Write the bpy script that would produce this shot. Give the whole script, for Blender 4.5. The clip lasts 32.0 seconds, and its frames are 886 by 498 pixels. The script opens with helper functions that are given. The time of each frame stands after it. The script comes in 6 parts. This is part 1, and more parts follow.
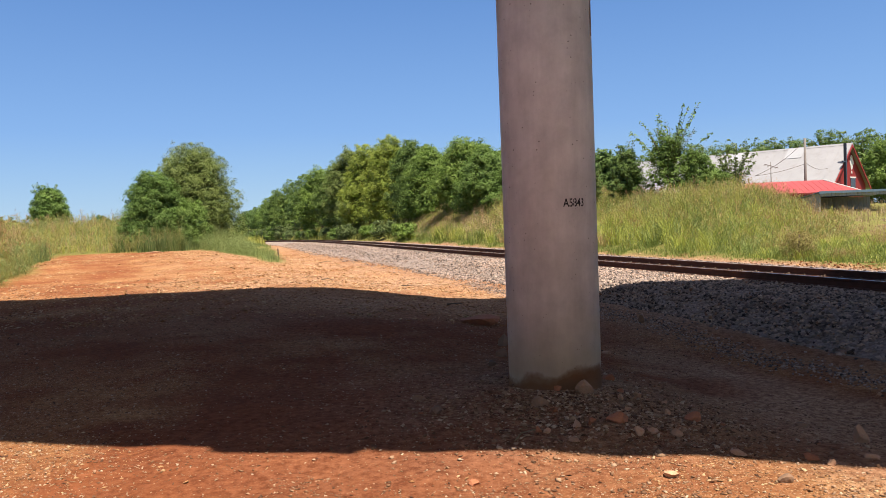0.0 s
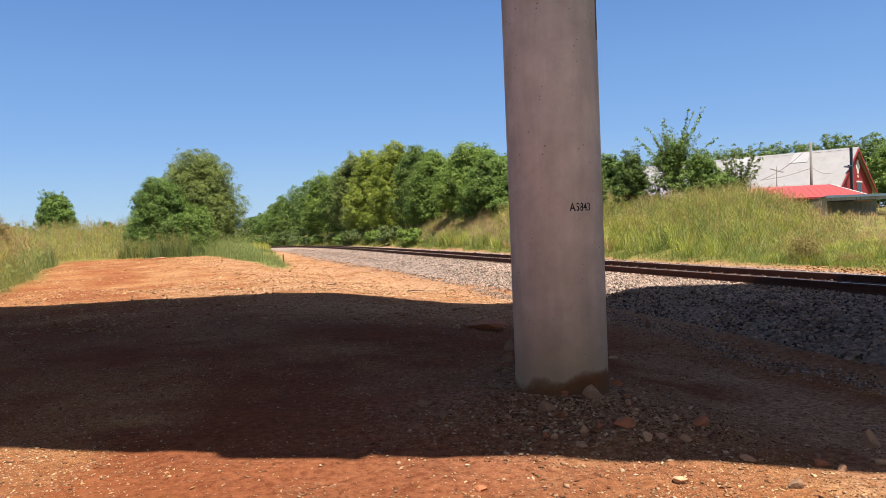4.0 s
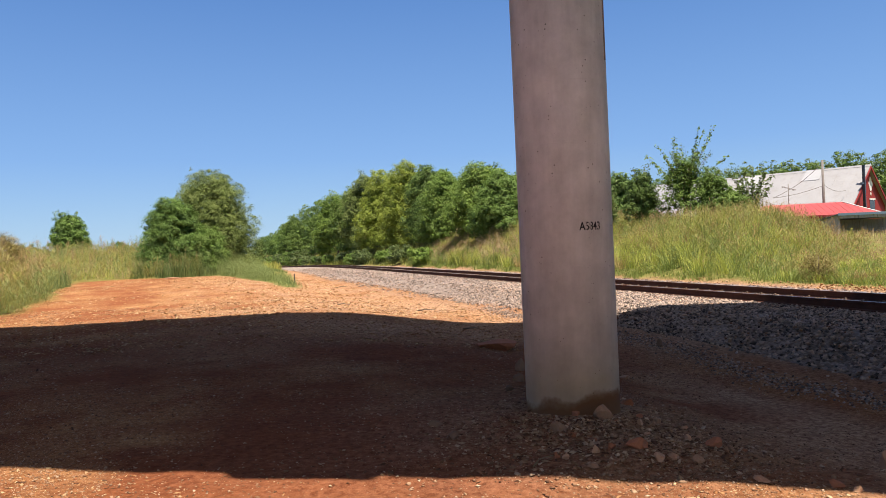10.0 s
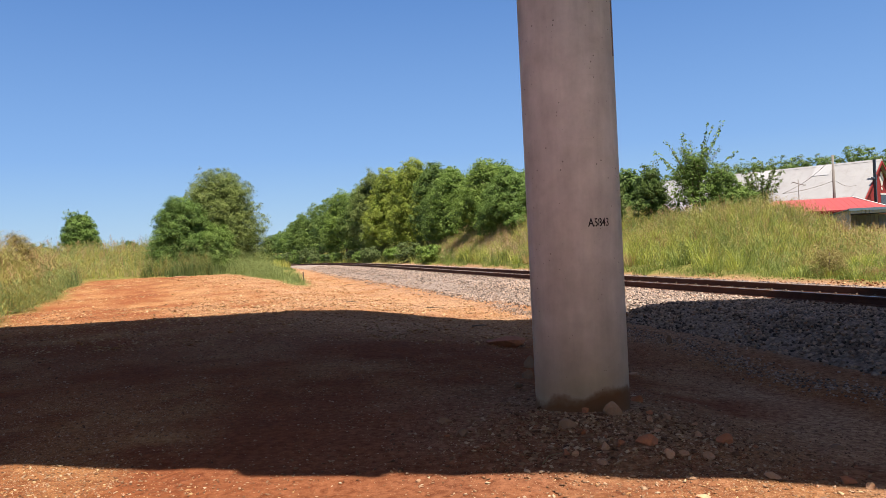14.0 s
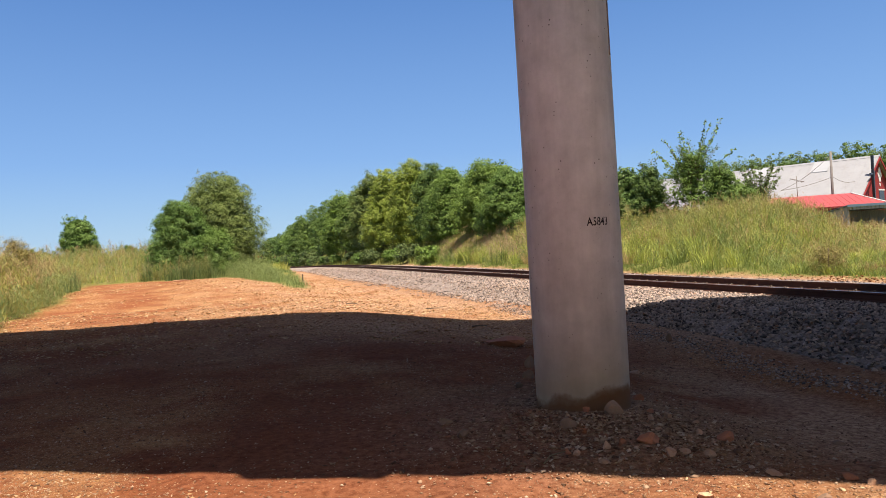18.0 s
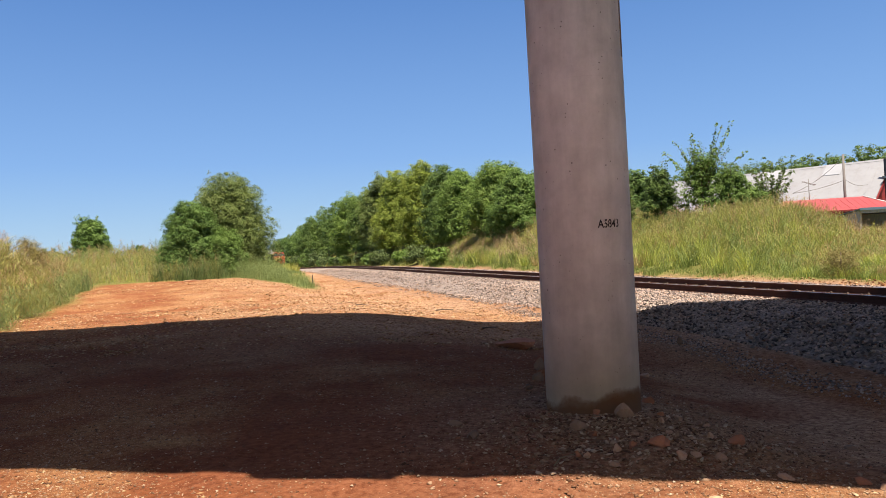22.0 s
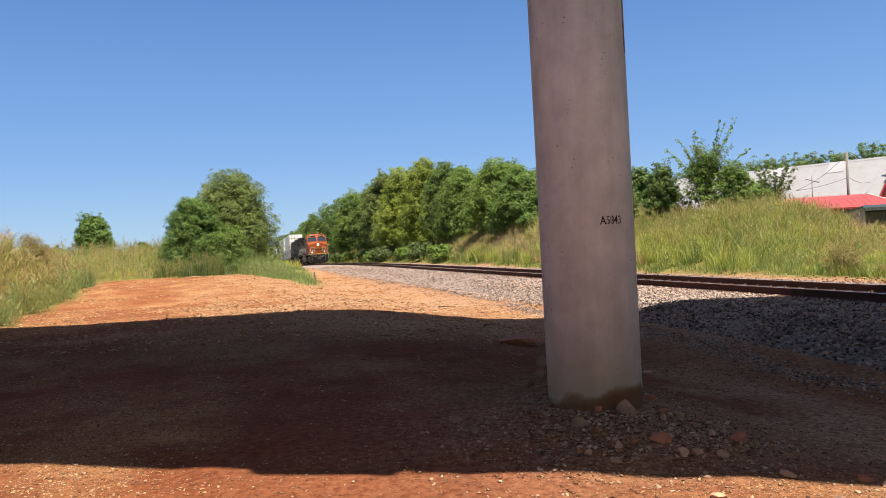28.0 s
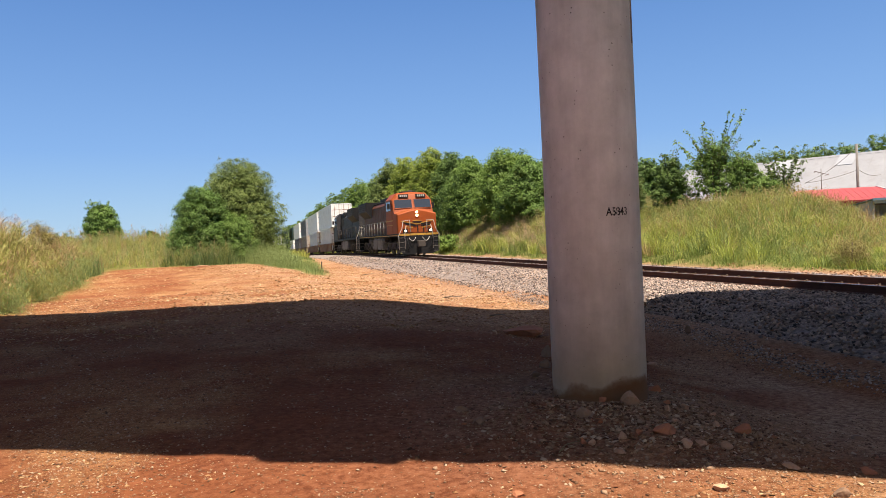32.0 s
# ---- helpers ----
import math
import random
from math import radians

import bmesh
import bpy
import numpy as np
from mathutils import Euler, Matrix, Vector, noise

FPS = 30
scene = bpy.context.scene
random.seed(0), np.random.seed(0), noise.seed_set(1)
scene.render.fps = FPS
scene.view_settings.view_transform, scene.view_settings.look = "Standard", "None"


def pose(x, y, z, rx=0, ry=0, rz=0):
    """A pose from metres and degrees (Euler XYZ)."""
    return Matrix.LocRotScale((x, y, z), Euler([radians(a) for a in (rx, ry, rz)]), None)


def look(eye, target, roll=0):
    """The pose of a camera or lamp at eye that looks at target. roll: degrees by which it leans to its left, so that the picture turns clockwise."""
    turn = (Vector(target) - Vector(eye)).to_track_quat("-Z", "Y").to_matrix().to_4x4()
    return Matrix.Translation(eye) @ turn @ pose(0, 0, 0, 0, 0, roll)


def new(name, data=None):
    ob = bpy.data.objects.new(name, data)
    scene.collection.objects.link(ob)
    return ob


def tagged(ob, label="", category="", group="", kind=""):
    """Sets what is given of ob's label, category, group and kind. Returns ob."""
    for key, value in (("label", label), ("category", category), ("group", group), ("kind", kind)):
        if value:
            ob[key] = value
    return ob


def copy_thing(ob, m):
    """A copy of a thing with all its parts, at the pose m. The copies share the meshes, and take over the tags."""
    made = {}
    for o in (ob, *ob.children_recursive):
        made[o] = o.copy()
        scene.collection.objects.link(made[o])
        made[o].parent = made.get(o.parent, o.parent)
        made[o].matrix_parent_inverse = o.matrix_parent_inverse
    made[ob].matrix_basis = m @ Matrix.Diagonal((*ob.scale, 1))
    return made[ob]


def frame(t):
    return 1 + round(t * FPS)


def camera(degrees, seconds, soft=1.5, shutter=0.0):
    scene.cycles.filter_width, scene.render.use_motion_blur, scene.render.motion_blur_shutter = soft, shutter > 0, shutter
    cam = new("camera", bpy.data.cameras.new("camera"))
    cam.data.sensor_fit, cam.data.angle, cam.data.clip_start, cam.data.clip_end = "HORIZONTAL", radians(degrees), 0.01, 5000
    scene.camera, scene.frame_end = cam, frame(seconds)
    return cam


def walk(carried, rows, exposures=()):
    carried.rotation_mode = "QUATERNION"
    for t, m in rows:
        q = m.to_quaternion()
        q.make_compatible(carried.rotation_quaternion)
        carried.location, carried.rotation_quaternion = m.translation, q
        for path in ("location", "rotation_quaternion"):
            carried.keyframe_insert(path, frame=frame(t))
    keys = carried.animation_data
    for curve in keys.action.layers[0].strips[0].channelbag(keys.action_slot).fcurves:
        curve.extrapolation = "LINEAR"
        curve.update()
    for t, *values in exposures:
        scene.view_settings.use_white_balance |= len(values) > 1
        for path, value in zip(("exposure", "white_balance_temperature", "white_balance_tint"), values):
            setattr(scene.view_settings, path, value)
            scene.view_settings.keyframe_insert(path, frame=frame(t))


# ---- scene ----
# ---- camera and its path: a phone held by hand, almost still ----
PATH = [
    (0.0, 0.001, 0.002, 1.679, 0.001, -2.269, -2.206),
    (0.5, 0.001, 0.005, 1.678, -0.002, -2.096, -2.059),
    (1.0, 0.000, 0.008, 1.676, 0.153, -1.997, -1.961),
    (1.5, -0.002, 0.009, 1.675, 0.316, -1.978, -1.893),
    (2.0, -0.005, 0.011, 1.674, 0.421, -2.017, -1.986),
    (2.5, -0.007, 0.013, 1.673, 0.503, -2.114, -2.086),
    (3.0, -0.010, 0.015, 1.673, 0.492, -2.123, -2.278),
    (3.5, -0.011, 0.016, 1.673, 0.424, -2.034, -2.329),
    (5.5, -0.004, 0.013, 1.674, 0.259, -1.199, -2.350),
    (6.0, -0.003, 0.013, 1.674, 0.359, -1.117, -2.373),
    (6.5, -0.004, 0.012, 1.674, 0.414, -1.005, -2.410),
    (7.0, -0.005, 0.010, 1.674, 0.422, -0.927, -2.357),
    (7.5, -0.008, 0.009, 1.674, 0.403, -0.852, -2.334),
    (8.0, -0.009, 0.009, 1.674, 0.452, -0.814, -2.302),
    (8.5, -0.009, 0.009, 1.674, 0.593, -0.806, -2.406),
    (9.0, -0.008, 0.008, 1.674, 0.827, -0.781, -2.504),
    (9.5, -0.006, 0.006, 1.674, 1.017, -0.630, -2.548),
    (10.0, -0.003, 0.004, 1.676, 1.132, -0.326, -2.535),
    (10.5, -0.001, 0.003, 1.677, 1.171, 0.067, -2.513),
    (11.0, -0.001, 0.002, 1.676, 1.281, 0.289, -2.442),
    (11.5, -0.004, 0.002, 1.675, 1.463, 0.308, -2.444),
    (12.0, -0.007, 0.002, 1.674, 1.615, 0.116, -2.404),
    (12.5, -0.006, 0.003, 1.675, 1.711, -0.076, -2.407),
    (13.0, -0.005, 0.003, 1.676, 1.756, -0.223, -2.475),
    (13.5, -0.004, 0.004, 1.675, 1.762, -0.342, -2.661),
    (14.0, -0.004, 0.006, 1.674, 1.786, -0.494, -2.825),
    (14.5, -0.004, 0.008, 1.674, 1.764, -0.613, -2.871),
    (16.5, -0.005, 0.010, 1.674, 1.551, -0.243, -3.224),
    (17.0, -0.005, 0.008, 1.673, 1.620, -0.236, -3.323),
    (17.5, -0.003, 0.007, 1.673, 1.686, -0.336, -3.394),
    (18.0, -0.002, 0.008, 1.674, 1.723, -0.440, -3.479),
    (18.5, -0.002, 0.010, 1.674, 1.743, -0.558, -3.527),
    (19.0, -0.004, 0.011, 1.673, 1.827, -0.610, -3.529),
    (19.5, -0.008, 0.010, 1.672, 2.005, -0.621, -3.467),
    (20.0, -0.011, 0.009, 1.672, 2.163, -0.543, -3.368),
    (20.5, -0.013, 0.008, 1.672, 2.279, -0.451, -3.204),
    (21.0, -0.015, 0.006, 1.672, 2.359, -0.325, -3.174),
    (21.5, -0.015, 0.005, 1.672, 2.423, -0.256, -3.149),
    (22.0, -0.013, 0.004, 1.673, 2.442, -0.275, -3.199),
    (22.5, -0.011, 0.004, 1.673, 2.484, -0.376, -3.350),
    (23.0, -0.011, 0.004, 1.672, 2.587, -0.546, -3.390),
    (23.5, -0.013, 0.005, 1.671, 2.727, -0.693, -3.370),
    (24.0, -0.016, 0.007, 1.670, 2.882, -0.783, -3.302),
    (24.5, -0.016, 0.007, 1.670, 2.961, -0.780, -3.228),
    (25.0, -0.015, 0.007, 1.670, 2.985, -0.750, -3.199),
    (25.5, -0.014, 0.007, 1.670, 2.943, -0.727, -3.174),
    (27.5, -0.011, 0.011, 1.667, 2.767, -0.601, -3.052),
    (28.0, -0.010, 0.011, 1.667, 2.638, -0.498, -3.109),
    (28.5, -0.009, 0.011, 1.666, 2.577, -0.487, -3.070),
    (29.0, -0.008, 0.009, 1.667, 2.531, -0.525, -3.037),
    (29.5, -0.008, 0.008, 1.668, 2.501, -0.572, -2.957),
    (30.0, -0.008, 0.006, 1.669, 2.448, -0.587, -2.941),
    (30.5, -0.008, 0.005, 1.669, 2.517, -0.609, -2.894),
    (31.0, -0.005, 0.003, 1.668, 2.733, -0.723, -2.867),
    (31.5, -0.001, 0.001, 1.666, 3.035, -0.952, -2.863),
    (32.0, 0.003, -0.000, 1.665, 3.210, -1.200, -2.788),
]


def handheld(x, y, z, yaw, pitch, roll):
    ahead = Vector((-math.sin(radians(yaw)) * math.cos(radians(pitch)),
                    math.cos(radians(yaw)) * math.cos(radians(pitch)), math.sin(radians(pitch))))
    eye = Vector((x, y, z))
    return look(eye, eye + ahead, roll)


cam = camera(61.7, 32.0, soft=0.65)
walk(cam, [(row[0], handheld(*row[1:])) for row in PATH], exposures=[(0.0, 1.08, 7000, 12.5), (32.0, 1.08, 7000, 12.5)])

# ---- light: clear sky, high sun behind the camera ----
SUN_ELEV, SUN_AZ = radians(70.0), math.atan2(0.50, -0.87)      # azimuth as atan2(x, y) of the way to the sun
to_sun = Vector((math.cos(SUN_ELEV) * math.sin(SUN_AZ), math.cos(SUN_ELEV) * math.cos(SUN_AZ), math.sin(SUN_ELEV)))
world = bpy.data.worlds.new("sky")
scene.world = world
world.use_nodes = True
sky = world.node_tree.nodes.new("ShaderNodeTexSky")
sky.sky_type, sky.sun_disc = "NISHITA", False
sky.sun_elevation, sky.sun_rotation = SUN_ELEV, SUN_AZ
sky.air_density, sky.dust_density, sky.ozone_density = 1.0, 0.1, 5.0
tree_nodes = world.node_tree
back = tree_nodes.nodes["Background"]
back.inputs["Strength"].default_value = 0.0445
# the clear blue of the day, paler towards the horizon, laid over the physical sky
way = tree_nodes.nodes.new("ShaderNodeTexCoord")
split = tree_nodes.nodes.new("ShaderNodeSeparateXYZ")
tree_nodes.links.new(way.outputs["Generated"], split.inputs[0])
blue = tree_nodes.nodes.new("ShaderNodeValToRGB")
for e, (p, c) in zip((*blue.color_ramp.elements, blue.color_ramp.elements.new(0.2), blue.color_ramp.elements.new(0.5)), ((0.0, (4.2, 7.3, 10.8)), (1.0, (1.9, 2.2, 2.9)), (0.12, (2.4, 5.2, 10.6)), (0.40, (0.65, 2.4, 7.2)))):
    e.position, e.color = p, (*c, 1)
tree_nodes.links.new(split.outputs["Z"], blue.inputs["Fac"])
over = tree_nodes.nodes.new("ShaderNodeMix")
over.data_type = "RGBA"
over.inputs[0].default_value = 0.75
tree_nodes.links.new(sky.outputs["Color"], over.inputs[6])
tree_nodes.links.new(blue.outputs["Color"], over.inputs[7])
# the sky whitens smoothly towards the sun
toward = tree_nodes.nodes.new("ShaderNodeVectorMath")
toward.operation = "DOT_PRODUCT"
toward.inputs[1].default_value = to_sun
tree_nodes.links.new(way.outputs["Generated"], toward.inputs[0])
halo = tree_nodes.nodes.new("ShaderNodeMapRange")
halo.interpolation_type = "SMOOTHSTEP"
halo.inputs["From Min"].default_value, halo.inputs["From Max"].default_value = 0.35, 1.0
tree_nodes.links.new(toward.outputs["Value"], halo.inputs["Value"])
bright = tree_nodes.nodes.new("ShaderNodeMix")
bright.data_type, bright.blend_type = "RGBA", "ADD"
bright.inputs[7].default_value = (4.6, 4.2, 3.7, 1)
tree_nodes.links.new(halo.outputs["Result"], bright.inputs[0])
tree_nodes.links.new(over.outputs[2], bright.inputs[6])
tree_nodes.links.new(bright.outputs[2], back.inputs["Color"])
sun = new("sun", bpy.data.lights.new("sun", "SUN"))
sun.data.energy, sun.data.angle, sun.data.color = 5.0, radians(0.53), (1.0, 0.93, 0.83)
sun.matrix_world = look(to_sun * 50, (0, 0, 0))


# ---- materials ----
def nodes_of(name):
    m = bpy.data.materials.new(name)
    m.use_nodes = True
    nt = m.node_tree
    return m, nt, nt.nodes["Principled BSDF"]


def ramp(nt, source, stops):
    r = nt.nodes.new("ShaderNodeValToRGB")
    els = r.color_ramp.elements
    while len(els) < len(stops):
        els.new(0.5)
    for e, (p, c) in zip(els, stops):
        e.position, e.color = p, (*c, 1) if len(c) == 3 else c
    nt.links.new(source, r.inputs["Fac"])
    return r.outputs["Color"]


def noise_of(nt, coords, scale, detail=5.0, rough=0.6, stretch=None):
    n = nt.nodes.new("ShaderNodeTexNoise")
    n.inputs["Scale"].default_value, n.inputs["Detail"].default_value, n.inputs["Roughness"].default_value = scale, detail, rough
    if stretch:
        mp = nt.nodes.new("ShaderNodeMapping")
        mp.inputs["Scale"].default_value = stretch
        nt.links.new(coords, mp.inputs["Vector"])
        coords = mp.outputs["Vector"]
    nt.links.new(coords, n.inputs["Vector"])
    return n.outputs["Fac"]


def coords_of(nt):
    return nt.nodes.new("ShaderNodeTexCoord").outputs["Object"]


def mixed(nt, fac, a, b, mode="MIX"):
    m = nt.nodes.new("ShaderNodeMix")
    m.data_type, m.blend_type = "RGBA", mode
    for value, slot in ((fac, 0), (a, 6), (b, 7)):
        if isinstance(value, (int, float)):
            m.inputs[slot].default_value = value
        elif isinstance(value, tuple):
            m.inputs[slot].default_value = (*value, 1)
        else:
            nt.links.new(value, m.inputs[slot])
    return m.outputs[2]


def bumped(nt, bsdf, height, strength, distance):
    b = nt.nodes.new("ShaderNodeBump")
    b.inputs["Strength"].default_value, b.inputs["Distance"].default_value = strength, distance
    nt.links.new(height, b.inputs["Height"])
    nt.links.new(b.outputs["Normal"], bsdf.inputs["Normal"])


def surface(name, base, rough=0.7, metal=0.0, vary=0.25, scale=3.0, fine=40.0, bump=0.3, depth=0.01, dirt=None, dirt_amount=0.4, spec=0.3, stretch=None, island=0.0):
    """A worn surface: base colour varied at two scales, stains of the dirt colour, fine relief."""
    m, nt, b = nodes_of(name)
    co = coords_of(nt)
    large, small = noise_of(nt, co, scale, stretch=stretch), noise_of(nt, co, fine, stretch=stretch)
    low, high = tuple(c * (1 - vary) for c in base), tuple(min(1, c * (1 + vary)) for c in base)
    col = ramp(nt, large, [(0.3, low), (0.7, high)])
    col = mixed(nt, 0.35, col, ramp(nt, small, [(0.3, low), (0.7, high)]))
    if island:
        info = nt.nodes.new("ShaderNodeObjectInfo").outputs["Random"]
        col = mixed(nt, island, col, ramp(nt, info, [(0.0, tuple(c * 0.45 for c in base)), (1.0, tuple(min(1, c * 1.5) for c in base))]))
    if dirt:
        stain = ramp(nt, noise_of(nt, co, scale * 2.3, 8, 0.7, stretch), [(0.5, (0, 0, 0)), (0.72, (1, 1, 1))])
        f = nt.nodes.new("ShaderNodeMath")
        f.operation = "MULTIPLY"
        f.inputs[1].default_value = dirt_amount
        nt.links.new(stain, f.inputs[0])
        col = mixed(nt, f.outputs[0], col, dirt)
    nt.links.new(col, b.inputs["Base Color"])
    b.inputs["Roughness"].default_value, b.inputs["Metallic"].default_value = rough, metal
    b.inputs["Specular IOR Level"].default_value = spec
    if bump:
        bumped(nt, b, small, bump, depth)
    return m


def leafy(name, dark, light, tip=None, through_light=0.3, patch=0.25, even=0.0, varied=True):
    """Leaves or blades: one colour per piece between dark and light, patches over metres, some light let through."""
    m, nt, b = nodes_of(name)
    geo = nt.nodes.new("ShaderNodeNewGeometry")
    first = tuple(d + (c - d) * even for d, c in zip(dark, light))
    col = ramp(nt, geo.outputs["Random Per Island"], [(0.0, first), (0.75, light), (1.0, tip or light)])
    patchy = noise_of(nt, geo.outputs["Position"], patch, 3)
    col = mixed(nt, 0.45, col, ramp(nt, patchy, [(0.35, dark), (0.65, light)]))
    tufts = noise_of(nt, geo.outputs["Position"], 1.3, 3)
    col = mixed(nt, 0.35, col, ramp(nt, tufts, [(0.38, dark), (0.62, tip or light)]))
    if even and varied:
        each = nt.nodes.new("ShaderNodeObjectInfo").outputs["Random"]
        col = mixed(nt, 1.0, col, ramp(nt, each, [(0.0, (0.82, 0.88, 0.88)), (1.0, (1.12, 1.08, 0.92))]), "MULTIPLY")
    nt.links.new(col, b.inputs["Base Color"])
    b.inputs["Roughness"].default_value, b.inputs["Specular IOR Level"].default_value = 0.55, 0.25
    tr = nt.nodes.new("ShaderNodeBsdfTranslucent")
    nt.links.new(col, tr.inputs["Color"])
    mx = nt.nodes.new("ShaderNodeMixShader")
    mx.inputs[0].default_value = through_light
    nt.links.new(b.outputs[0], mx.inputs[1])
    nt.links.new(tr.outputs[0], mx.inputs[2])
    nt.links.new(mx.outputs[0], nt.nodes["Material Output"].inputs["Surface"])
    return m


def stones(name, stops, rough=0.9, bump=0.4):
    """Loose stones: a colour for each piece, speckled."""
    m, nt, b = nodes_of(name)
    geo = nt.nodes.new("ShaderNodeNewGeometry")
    col = ramp(nt, geo.outputs["Random Per Island"], stops)
    speck = noise_of(nt, coords_of(nt), 60, 4, 0.7)
    col = mixed(nt, 0.6, col, ramp(nt, speck, [(0.3, (0.55, 0.55, 0.55)), (0.7, (1.0, 1.0, 1.0))]), "MULTIPLY")
    nt.links.new(col, b.inputs["Base Color"])
    b.inputs["Roughness"].default_value, b.inputs["Specular IOR Level"].default_value = rough, 0.08
    bumped(nt, b, speck, bump, 0.01)
    return m


def ground_material():
    """Red dirt with pale rock chips; soil under the weeds, by the zone that the sheet carries (x: gravel, y: weeds)."""
    m, nt, b = nodes_of("red_dirt")
    co = coords_of(nt)
    zone = nt.nodes.new("ShaderNodeAttribute")
    zone.attribute_name = "zone"
    sep = nt.nodes.new("ShaderNodeSeparateColor")
    nt.links.new(zone.outputs["Color"], sep.inputs[0])
    wide, mid, fine = noise_of(nt, co, 0.25, 6), noise_of(nt, co, 1.7, 8, 0.65), noise_of(nt, co, 14, 8, 0.75)
    dirt = ramp(nt, wide, [(0.3, (0.118, 0.029, 0.0125)), (0.5, (0.180, 0.048, 0.0185)), (0.7, (0.245, 0.079, 0.030))])
    dirt = mixed(nt, 0.45, dirt, ramp(nt, mid, [(0.3, (0.075, 0.021, 0.0090)), (0.7, (0.26, 0.094, 0.034))]))
    dirt = mixed(nt, 0.45, dirt, ramp(nt, fine, [(0.35, (0.065, 0.018, 0.0095)), (0.65, (0.36, 0.140, 0.068))]))
    chips = nt.nodes.new("ShaderNodeTexVoronoi")
    chips.inputs["Scale"].default_value = 26
    nt.links.new(co, chips.inputs["Vector"])
    chip = ramp(nt, chips.outputs["Distance"], [(0.16, (1, 1, 1)), (0.30, (0, 0, 0))])
    where = nt.nodes.new("ShaderNodeMath")
    where.operation = "MULTIPLY"
    nt.links.new(chip, where.inputs[0])
    nt.links.new(sep.outputs[0], where.inputs[1])
    pale = ramp(nt, chips.outputs["Color"], [(0.2, (0.30, 0.13, 0.05)), (0.8, (0.58, 0.39, 0.21))])
    tan = nt.nodes.new("ShaderNodeMath")
    tan.operation = "MULTIPLY"
    nt.links.new(ramp(nt, noise_of(nt, co, 0.55, 7, 0.7), [(0.36, (0, 0, 0)), (0.66, (0.8, 0.8, 0.8))]), tan.inputs[0])
    nt.links.new(sep.outputs[0], tan.inputs[1])
    dirt = mixed(nt, tan.outputs[0], dirt, ramp(nt, fine, [(0.35, (0.24, 0.110, 0.042)), (0.65, (0.58, 0.355, 0.165))]))
    col = mixed(nt, where.outputs[0], dirt, pale)
    fleck = nt.nodes.new("ShaderNodeTexVoronoi")
    fleck.inputs["Scale"].default_value = 62
    nt.links.new(co, fleck.inputs["Vector"])
    tiny = mixed(nt, 1.0, ramp(nt, fleck.outputs["Distance"], [(0.24, (1, 1, 1)), (0.38, (0, 0, 0))]), ramp(nt, fleck.outputs["Color"], [(0.45, (0, 0, 0)), (0.6, (1, 1, 1))]), "MULTIPLY")
    speck = nt.nodes.new("ShaderNodeMath")
    speck.operation = "MULTIPLY_ADD"
    nt.links.new(sep.outputs[0], speck.inputs[0])
    speck.inputs[1].default_value, speck.inputs[2].default_value = 0.85, 0.10
    col = mixed(nt, mixed(nt, 1.0, tiny, speck.outputs[0], "MULTIPLY"), col, ramp(nt, fleck.outputs["Color"], [(0.45, (0.34, 0.17, 0.085)), (0.9, (0.58, 0.42, 0.27))]))
    dust = nt.nodes.new("ShaderNodeMath")
    dust.operation = "MULTIPLY"
    nt.links.new(zone.outputs["Alpha"], dust.inputs[0])
    nt.links.new(ramp(nt, mid, [(0.3, (0.55, 0.55, 0.55)), (0.6, (1, 1, 1))]), dust.inputs[1])
    col = mixed(nt, dust.outputs[0], col, ramp(nt, fine, [(0.40, (0.20, 0.107, 0.069)), (0.60, (0.52, 0.342, 0.215))]))
    soil = ramp(nt, mid, [(0.3, (0.10, 0.105, 0.030)), (0.7, (0.21, 0.20, 0.065))])
    col = mixed(nt, sep.outputs[1], col, soil)
    grit = ramp(nt, fine, [(0.35, (0.085, 0.043, 0.027)), (0.65, (0.46, 0.30, 0.205))])
    col = mixed(nt, sep.outputs[2], col, grit)
    nt.links.new(col, b.inputs["Base Color"])
    b.inputs["Roughness"].default_value, b.inputs["Specular IOR Level"].default_value = 1.0, 0.06
    add = nt.nodes.new("ShaderNodeMath")
    nt.links.new(fine, add.inputs[0])
    nt.links.new(where.outputs[0], add.inputs[1])
    bumped(nt, b, add.outputs[0], 0.9, 0.04)
    return m


DIRT = ground_material()
BALLAST = stones("ballast_stone", [(0.0, (0.055, 0.046, 0.043)), (0.35, (0.20, 0.160, 0.142)), (0.7, (0.43, 0.34, 0.295)), (0.9, (0.52, 0.40, 0.32)), (1.0, (0.24, 0.12, 0.07))])
PEBBLE = stones("pebble_stone", [(0.0, (0.13, 0.05, 0.024)), (0.35, (0.28, 0.12, 0.052)), (0.75, (0.43, 0.25, 0.125)), (1.0, (0.54, 0.39, 0.24))])
ROCK = surface("pale_rock", (0.40, 0.235, 0.145), 0.9, vary=0.35, scale=9, fine=60, bump=0.6, depth=0.01, dirt=(0.30, 0.12, 0.06), dirt_amount=0.7, island=0.5)
RED_ROCK = surface("rust_rock", (0.34, 0.13, 0.065), 0.92, vary=0.35, scale=9, fine=60, bump=0.6, depth=0.01, dirt=(0.14, 0.07, 0.05), dirt_amount=0.6, island=0.3)
GREY_ROCK = surface("grey_rock", (0.21, 0.13, 0.085), 0.92, vary=0.35, scale=9, fine=60, bump=0.6, depth=0.01, dirt=(0.26, 0.12, 0.06), dirt_amount=0.5, island=0.4)
RAIL_RUST = surface("rusted_rail", (0.080, 0.031, 0.020), 0.8, 0.2, 0.35, 6, 70, 0.3, 0.002, (0.11, 0.04, 0.02), 0.5)
